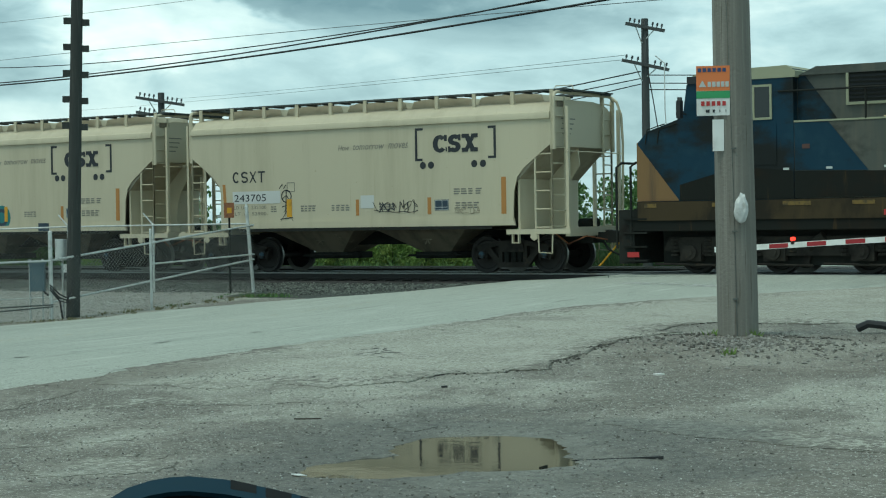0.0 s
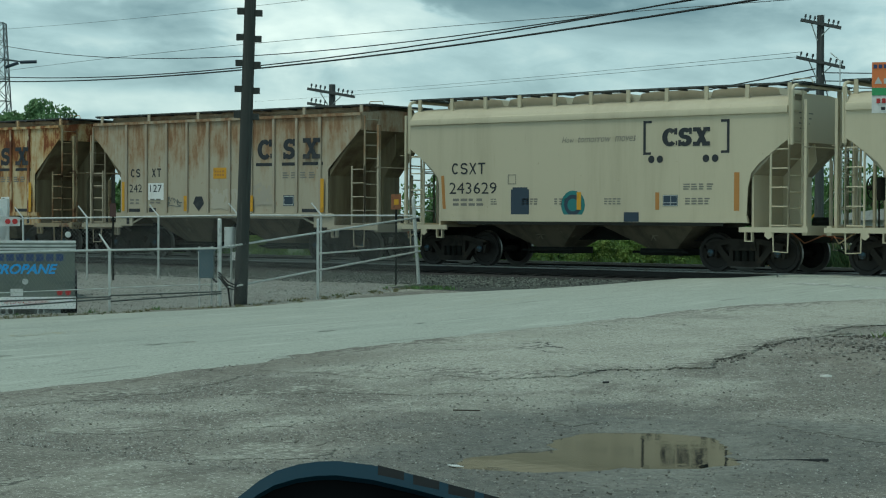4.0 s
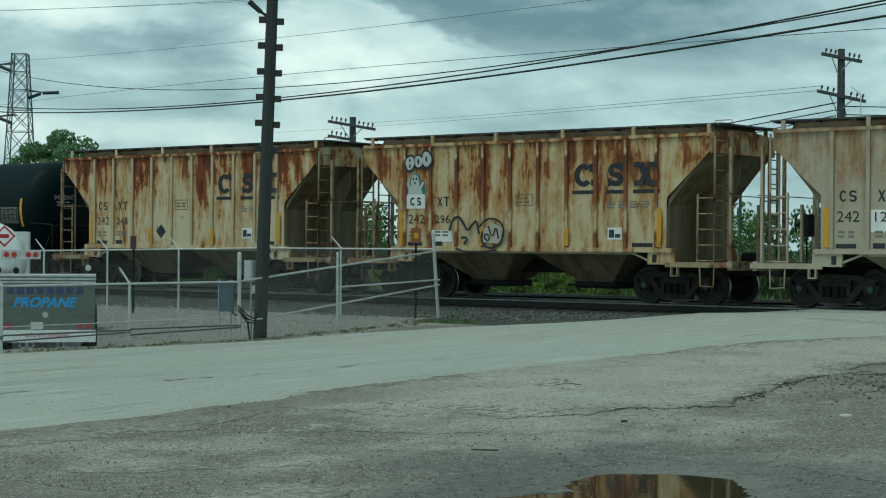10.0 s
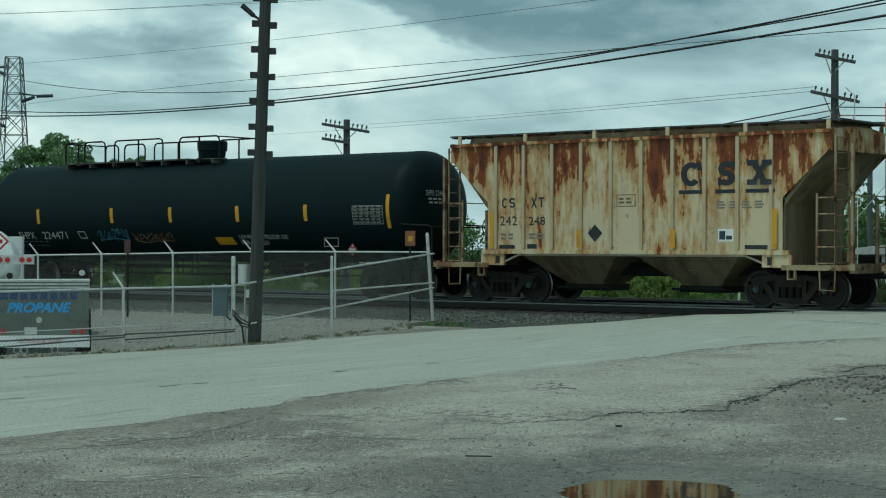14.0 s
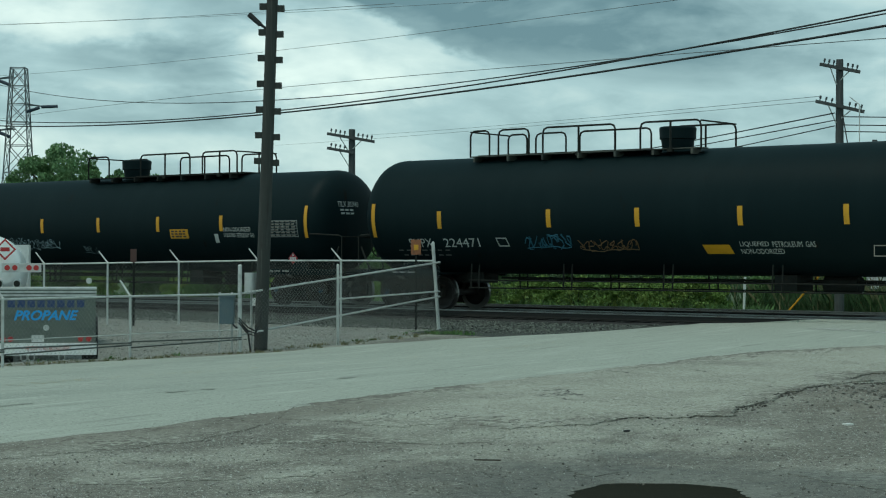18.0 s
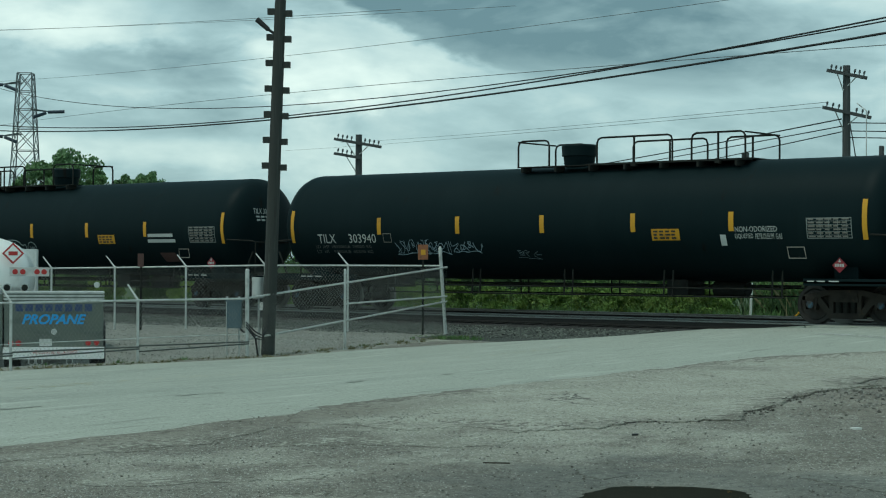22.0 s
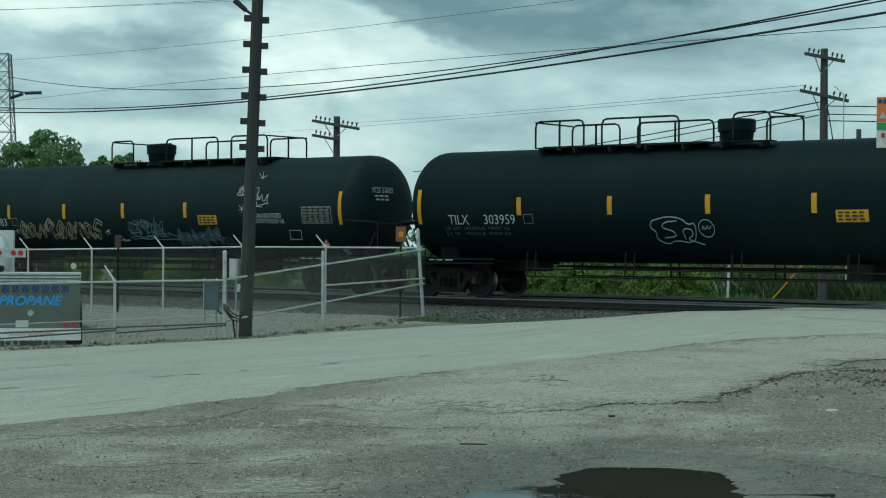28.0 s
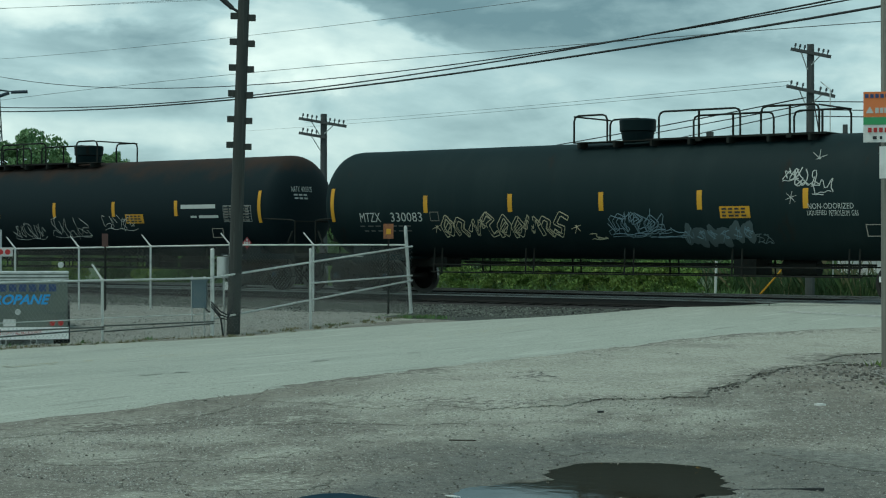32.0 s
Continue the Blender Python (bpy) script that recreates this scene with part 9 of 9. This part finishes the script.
def bush(x, y, rx, rz, n, seed, mat, label, base, size=0.042):
    t = thing("bush", pose(x, y, base), label, "bush", "trackside bushes")
    for k in range(4):
        a = k * 1.7 + seed
        part("stem", rod(bmesh.new(), (0, 0, -0.05), (math.cos(a) * rx * 0.4, math.sin(a) * rx * 0.4, rz * 0.9), 0.02, 5, 0.008), M["bark"], t)
    crown("leaves", leaves(n * 4, rx, rx * 0.8, rz, size, seed, 16, -0.7), mat, t, (0, 0, rz * 0.75))
    return t


BUSH = [bush(-30.0, 48.2, 1.0, 0.62, 900, 21, M["leaf_bright"], "bright yellow-green trackside bush", 0.36),
        bush(-33.5, 49.5, 1.3, 0.8, 1100, 22, M["leaf"], "dense green trackside bush", 0.36),
        bush(-37.0, 50.5, 1.5, 1.0, 1200, 23, M["leaf_deep"], "tall dark green trackside bush", 0.36),
        bush(-35.2, 48.0, 0.9, 0.5, 800, 24, M["leaf_bright"], "low bright green trackside bush", 0.36)]
rnd = random.Random(5)
for k in range(46):
    x_ = -28.9 - k * 0.92 + rnd.uniform(-0.4, 0.4)
    y_ = rnd.uniform(47.6, 49.0) if k % 2 else rnd.uniform(49.5, 53.5)
    b_ = BUSH[(0, 3)[rnd.randrange(2)]] if k % 2 and rnd.random() < 0.6 else BUSH[1 + rnd.randrange(2)]
    copy_thing(b_, pose(x_, y_, 0.36, 0, 0, rnd.uniform(0, 360)))
for bx, by in ((-28.9, 48.6), (-31.0, 48.3), (-32.4, 48.7)):
    copy_thing(BUSH[0], pose(bx, by, 0.34, 0, 0, bx * 77))
for k in range(6):
    copy_thing(BUSH[(2, 1, 0)[k % 3]], pose(-29.6 + k * 0.55, rnd.uniform(54.5, 57.0), 0.34, 0, 0, rnd.uniform(0, 360)))
for k in range(7):
    copy_thing(BUSH[1 + k % 2], pose(-28.6 + k * 0.95, rnd.uniform(59.5, 63), 0.3, 0, 0, rnd.uniform(0, 360)))
for k in range(14):
    copy_thing(BUSH[3 * (k % 2)], pose(-18.5 + k * 2.1 + rnd.uniform(-0.6, 0.6), rnd.uniform(51, 58), 0.36, 0, 0, rnd.uniform(0, 360)))


def wood(xs_, y0, h, n, seed, name, label, size=0.5, mat="leaf"):
    verts, faces = [], []
    r_ = random.Random(seed)
    for xx in xs_:
        v, f = leaves(n, r_.uniform(2.2, 3.8), 2.5, r_.uniform(0.35, 0.6) * h, size, r_.randrange(9999), 18, -0.9)
        k = len(verts)
        dy, hz = r_.uniform(0, 12), r_.uniform(0.35, 0.55) * h
        verts += [(a + xx + r_.uniform(-0.02, 0.02), b + y0 + dy, c + hz) for a, b, c in v]
        faces += [tuple(i + k for i in q) for q in f]
    me = bpy.data.meshes.new(name)
    me.from_pydata(verts, [], faces)
    me.materials.append(M[mat])
    return tagged(new(name, me), label, "trees", kind="stuff")


wood([-150 + k * 3.6 for k in range(58)], 92, 5.0, 1500, 77, "far_trees", "distant band of green trees beyond the field", 0.16)
wood([-66 + k * 2.4 for k in range(22)], 57, 2.7, 1900, 78, "far_shrubs", "shrubby green growth behind the far track", 0.07, "leaf_deep")


def tufts(places, n, h, seed, mat, name, label):
    r_ = random.Random(seed)
    verts, faces = [], []
    for (x_, y_, z_, spread) in places:
        for _ in range(n):
            a, d = r_.uniform(0, 6.3), abs(r_.gauss(0, spread))
            bx, by = x_ + math.cos(a) * d, y_ + math.sin(a) * d
            hh = h * r_.uniform(0.4, 1.2)
            lx, ly = r_.gauss(0, 0.35) * hh, r_.gauss(0, 0.35) * hh
            w = 0.008 + 0.01 * r_.random()
            c, s = math.cos(a + 1.3) * w, math.sin(a + 1.3) * w
            k = len(verts)
            verts += [(bx - c, by - s, z_), (bx + c, by + s, z_), (bx + lx * 0.5 + c * 0.6, by + ly * 0.5 + s * 0.6, z_ + hh * 0.65), (bx + lx, by + ly, z_ + hh)]
            faces += [(k, k + 1, k + 2), (k, k + 2, k + 3)]
    me = bpy.data.meshes.new(name)
    me.from_pydata(verts, [], faces)
    me.materials.append(mat)
    return tagged(new(name, me), label, "grass", kind="stuff")


tufts([(-10.22, 22.2, 0.25, 0.07), (-9.6, 22.25, 0.25, 0.06), (-9.05, 20.2, 0.15, 0.05), (-9.15, 20.25, 0.15, 0.05)], 26, 0.15, 4, M["leaf_bright"], "weed_tufts", "weeds at the foot of the thick pole")
r2 = random.Random(8)
spots_ = [(-27.2 + r2.gauss(0, 0.25), 32.8 + r2.gauss(0, 0.5), 0.2, 0.14) for _ in range(16)] + [(-26.7 - r2.random() * 0.4, 15 + k * 1.6, 0.0, 0.12) for k in range(7)]
spots_ += [(-26.4 + r2.gauss(0, 0.35), 32.9 + r2.gauss(0, 0.25), 0.21, 0.16) for _ in range(14)]
tufts(spots_, 22, 0.075, 6, M["leaf"], "verge_grass", "sparse grass along the fence foot")
M["dry_grass"] = material("dry_grass", (0.19, 0.175, 0.095), 0.9, spots=[((0.10, 0.13, 0.05), 1.5, 0.48, 0.62, 5, ONE)])
spots_ = [(-26.62 + r2.gauss(0, 0.13), 12.5 + k * 0.105, -0.01, 0.10) for k in range(150)] + [(-26.75 + r2.gauss(0, 0.2), 28.0 + k * 0.16, level(-26.7, 28.0 + k * 0.16), 0.12) for k in range(34)]
tufts(spots_, 16, 0.055, 16, M["dry_grass"], "dry_verge", "short dry grass between the fence and the road")
spots_ = [(r2.uniform(-29.8, -23.0), r2.uniform(51.0, 54.0), 0.33, 0.3) for _ in range(130)]
tufts(spots_, 20, 0.75, 26, M["leaf_deep"], "tall_grass", "tall dark grass round the foot of the far pole")
tufts(spots_[::2], 3, 1.25, 27, M["dry_grass"], "dry_stalks", "pale dry stalks standing in the tall grass")
spots_ = [(-26 - k * 0.22 + r2.gauss(0, 0.2), r2.uniform(46.4, 48.4), 0.36, 0.25) for k in range(240)]
tufts(spots_, 18, 0.30, 9, M["leaf"], "trackside_grass", "tall green grass along the far track")


# ---- loose stones and litter ----
def stones(places, seed, mat, name, label):
    """Loose stones as small faceted lumps, joined."""
    r_ = random.Random(seed)
    verts, faces = [], []
    base = [(1, 0, 0), (-1, 0, 0), (0, 1, 0), (0, -1, 0), (0, 0, 1), (0, 0, -1)]
    tri = [(0, 2, 4), (2, 1, 4), (1, 3, 4), (3, 0, 4), (2, 0, 5), (1, 2, 5), (3, 1, 5), (0, 3, 5)]
    for x_, y_, z_, s in places:
        q = Euler((r_.uniform(0, 6.3), r_.uniform(0, 6.3), r_.uniform(0, 6.3))).to_matrix()
        k = len(verts)
        sc = Vector((s * r_.uniform(0.7, 1.3), s * r_.uniform(0.7, 1.3), s * r_.uniform(0.5, 0.9)))
        for b in base:
            v = q @ (Vector(b) * r_.uniform(0.8, 1.2))
            verts.append((x_ + v.x * sc.x, y_ + v.y * sc.y, z_ + v.z * sc.z + sc.z * 0.3))
        faces += [tuple(i + k for i in f) for f in tri]
    me = bpy.data.meshes.new(name)
    me.from_pydata(verts, [], faces)
    me.materials.append(mat)
    return tagged(new(name, me), label, "stones", kind="stuff")


def stone_material(name, dark, light):
    m = bpy.data.materials.new(name)
    m.use_nodes = True
    n, l = m.node_tree.nodes, m.node_tree.links
    g = n.new("ShaderNodeNewGeometry")
    r_ = n.new("ShaderNodeValToRGB")
    r_.color_ramp.elements[0].color, r_.color_ramp.elements[1].color = (*dark, 1), (*light, 1)
    l.new(g.outputs["Random Per Island"], r_.inputs[0])
    l.new(r_.outputs[0], n["Principled BSDF"].inputs["Base Color"])
    n["Principled BSDF"].inputs["Roughness"].default_value = 0.95
    return m


M["stone_mix"] = stone_material("loose_stone", (0.085, 0.08, 0.07), (0.36, 0.35, 0.32))
M["ballast_mix"] = stone_material("ballast_stone", (0.018, 0.021, 0.018), (0.20, 0.215, 0.19))
r3 = random.Random(12)
pl_, crumbs = [], []
for _ in range(13000):
    y_ = 9.4 + 17 * r3.random() ** 1.4
    x_ = r3.uniform(-15.6, -4.5)
    if in_puddle(x_, y_) > 1.05:
        pl_.append((x_, y_, ground_z(x_, y_) + (0.012 if x_ < -11 and y_ > 16 else 0.0), 0.004 + 0.013 * r3.random() ** 3))
for _ in range(1500):
    a, d = r3.uniform(0, 6.3), abs(r3.gauss(0, 0.55))
    x_, y_ = -9.3 + math.cos(a) * d * 2.2, 21.2 + math.sin(a) * d * 2.0
    pl_.append((x_, y_, ground_z(x_, y_), 0.01 + 0.03 * r3.random() ** 2))
for _ in range(2600):
    a, d = r3.uniform(0, 2 * math.pi), r3.uniform(0.98, 2.6)
    x_, y_ = PUDDLE_X + math.cos(a) * d * 1.1, PUDDLE_Y + math.sin(a) * d * 1.35
    if in_puddle(x_, y_) > 0.97:
        pl_.append((x_, y_, max(ground_z(x_, y_), -0.01), 0.004 + 0.011 * r3.random() ** 3))
# crumbs broken from the apron's edge
for ax, ay, bx, by, many in ((-11.5, 17.55, -10.75, 18.4, 110), (-10.9, 18.9, -11.3, 21.1, 300), (-11.3, 21.1, -11.7, 23.4, 90), (-11.0, 22.2, -8.6, 22.6, 300)):
    for _ in range(many):
        u, w = r3.random(), abs(r3.gauss(0, 0.13))
        x_, y_ = ax + (bx - ax) * u + w, ay + (by - ay) * u + r3.gauss(0, 0.12)
        crumbs.append((x_, y_, ground_z(x_, y_) + 0.004, 0.008 + 0.020 * r3.random() ** 2))
grit = []
for _ in range(22000):
    y_ = 9.4 + 20 * r3.random() ** 1.5
    x_ = r3.uniform(-16.2, -4.5)
    if in_puddle(x_, y_) > 1.08 and x_ > road_right(y_) - 1.0 and r3.random() < smooth_step(0.6, 3.4, math.hypot(x_ - PUDDLE_X, (y_ - PUDDLE_Y) * 0.85)):
        grit.append((x_, y_, ground_z(x_, y_) + (0.016 if x_ < -11.2 and y_ > 15.8 else 0.002), 0.004 + 0.008 * r3.random() ** 2))
M["grit_mix"] = stone_material("pale_grit", (0.16, 0.155, 0.14), (0.56, 0.56, 0.53))
stones(grit, 9, M["grit_mix"], "loose_grit", "fine pale grit over the worn asphalt")
M["crumb_mix"] = stone_material("dark_asphalt_crumb", (0.035, 0.034, 0.030), (0.13, 0.125, 0.11))
stones(crumbs, 7, M["crumb_mix"], "asphalt_crumbs", "dark crumbs of broken asphalt along the apron edge")
stones(pl_, 3, M["stone_mix"], "loose_stones", "loose pebbles and stones scattered over the lot")
pl_ = []
for _ in range(11000):
    x_ = r3.uniform(-46, -22.2)
    y_ = r3.uniform(33.4, 36.1)
    if x_ > road_left(y_) - 0.05:
        continue
    pl_.append((x_, y_, ground_z(x_, y_), 0.014 + 0.026 * r3.random() ** 1.5))
for _ in range(2600):
    x_ = r3.uniform(-60, -22.4)
    y_ = r3.choice((r3.uniform(38.4, 39.5), r3.uniform(39.9, 42.4), r3.uniform(42.6, 46.5)))
    pl_.append((x_, y_, 0.37, 0.022 + 0.026 * r3.random()))
yard = []
for _ in range(9000):
    x_, y_ = r3.uniform(-47, -27.4), r3.uniform(21, 34.0)
    yard.append((x_, y_, ground_z(x_, y_), 0.010 + 0.022 * r3.random() ** 2))
M["yard_mix"] = stone_material("yard_stone", (0.12, 0.125, 0.11), (0.45, 0.455, 0.42))
stones(yard, 5, M["yard_mix"], "yard_pebbles", "pale crushed stone over the fenced yard")
stones(pl_, 4, M["ballast_mix"], "ballast_stones", "angular ballast stones beside the track")


def slab(name, pts, z, h, mat, label, category):
    bm = bmesh.new()
    a = [bm.verts.new((x_, y_, ground_z(x_, y_) + z)) for x_, y_ in pts]
    b = [bm.verts.new((x_, y_, ground_z(x_, y_) + z + h)) for x_, y_ in pts]
    bm.faces.new(a), bm.faces.new(b)
    for i in range(len(a)):
        j = (i + 1) % len(a)
        bm.faces.new((a[i], a[j], b[j], b[i]))
    return tagged(part(name, bm, mat), label, category)


slab("litter_paper", [(-8.33, 10.58), (-8.24, 10.55), (-8.21, 10.62), (-8.30, 10.65)], 0.01, 0.006, M["white"], "flat scrap of white paper by the puddle", "litter")
slab("litter_scrap", [(-9.12, 18.2), (-9.04, 18.17), (-8.99, 18.23), (-9.06, 18.26)], 0.0, 0.02, M["white"], "crumpled white scrap on the lot", "litter")
slab("stick", [(-10.5, 13.42), (-10.28, 13.545), (-10.275, 13.53), (-10.495, 13.405)], 0.0, 0.012, M["bark"], "thin dark stick on the lot", "stick")
slab("dark_lump", [(-10.70, 16.26), (-10.65, 16.30), (-10.63, 16.28), (-10.68, 16.24)], 0.0, 0.02, M["wire"], "small dark scrap of rubber on the lot", "litter")
slab("metal_bar", [(-7.05, 12.37), (-6.16, 12.45), (-6.155, 12.43), (-7.045, 12.345)], 0.008, 0.02, M["wire"], "thin dark bar lying beside the puddle", "bar")
slab("puddle_stone", [(-6.93, 11.86), (-6.895, 11.87), (-6.88, 11.91), (-6.92, 11.905)], 0.0, 0.03, M["black_steel"], "dark wet stone at the puddle rim", "stone")
tyre = thing("tyre_scrap", pose(-8.55, 24.1, 0.30), "curled scrap of black truck tyre on the lot", "tyre scrap")
bm = tube(bmesh.new(), [(-0.35, 0, 0.02), (-0.2, 0.02, 0.09), (0, 0.05, 0.07), (0.2, 0.05, 0.03), (0.6, 0.0, 0.02)], 0.055, 8)
part("tread", bm, M["wire"], tyre)

# ---- the camera car's bonnet edge, shaped and set 6 m ahead to fit the view ----
first_view = aim(0.035, -0.102, 1.901, -33.144, -0.878, 0.866)
bonnet = thing("car_bonnet", pose(0, 0, 0), "dark blue-black bonnet of the camera's own car, shaped to fit the view", "car")
# distances ahead of the eye, chosen so that the outline fits the view
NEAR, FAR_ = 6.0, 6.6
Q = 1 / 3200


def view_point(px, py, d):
    return first_view @ Vector(((px - 784) * Q * d, (435 - py) * Q * d, -d))


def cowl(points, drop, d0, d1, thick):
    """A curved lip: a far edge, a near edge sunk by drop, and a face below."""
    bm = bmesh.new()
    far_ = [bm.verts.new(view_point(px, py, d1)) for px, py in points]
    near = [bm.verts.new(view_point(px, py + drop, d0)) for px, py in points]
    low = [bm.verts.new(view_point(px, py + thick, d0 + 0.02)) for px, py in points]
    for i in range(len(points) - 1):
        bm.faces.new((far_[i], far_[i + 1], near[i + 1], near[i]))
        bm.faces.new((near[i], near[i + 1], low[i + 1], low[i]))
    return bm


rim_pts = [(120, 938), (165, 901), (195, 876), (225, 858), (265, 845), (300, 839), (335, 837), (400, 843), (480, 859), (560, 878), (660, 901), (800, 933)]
part("scoop_rim", cowl(rim_pts, 26, NEAR, FAR_, 34), M["dash_rim"], bonnet, "blue-grey scoop rim with the sky's reflection in its colour", smooth=True)
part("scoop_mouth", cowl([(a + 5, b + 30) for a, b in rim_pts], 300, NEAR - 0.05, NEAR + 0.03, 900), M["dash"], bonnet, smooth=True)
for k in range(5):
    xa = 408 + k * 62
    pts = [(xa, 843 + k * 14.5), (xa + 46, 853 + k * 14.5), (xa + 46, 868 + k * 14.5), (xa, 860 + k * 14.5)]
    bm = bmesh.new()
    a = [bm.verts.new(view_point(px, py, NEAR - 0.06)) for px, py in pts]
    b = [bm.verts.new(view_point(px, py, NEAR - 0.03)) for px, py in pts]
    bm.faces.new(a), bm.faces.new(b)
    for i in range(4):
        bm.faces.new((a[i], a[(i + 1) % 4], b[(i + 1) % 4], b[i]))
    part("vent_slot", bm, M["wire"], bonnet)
part("bonnet_panel", cowl([(430, 918), (520, 910), (640, 902), (740, 905), (860, 925)], 40, NEAR - 0.3, NEAR - 0.1, 400), M["dash_rim"], bonnet, "dark blue bonnet panel with the sky's reflection in its colour", smooth=True)
# body and tyres added so that the lip stands on the ground
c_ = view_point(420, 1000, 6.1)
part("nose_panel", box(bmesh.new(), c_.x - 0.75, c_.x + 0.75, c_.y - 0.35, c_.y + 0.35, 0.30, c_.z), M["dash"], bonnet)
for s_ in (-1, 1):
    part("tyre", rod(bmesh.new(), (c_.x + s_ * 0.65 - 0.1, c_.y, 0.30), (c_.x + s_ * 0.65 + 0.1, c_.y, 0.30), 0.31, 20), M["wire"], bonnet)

motions()
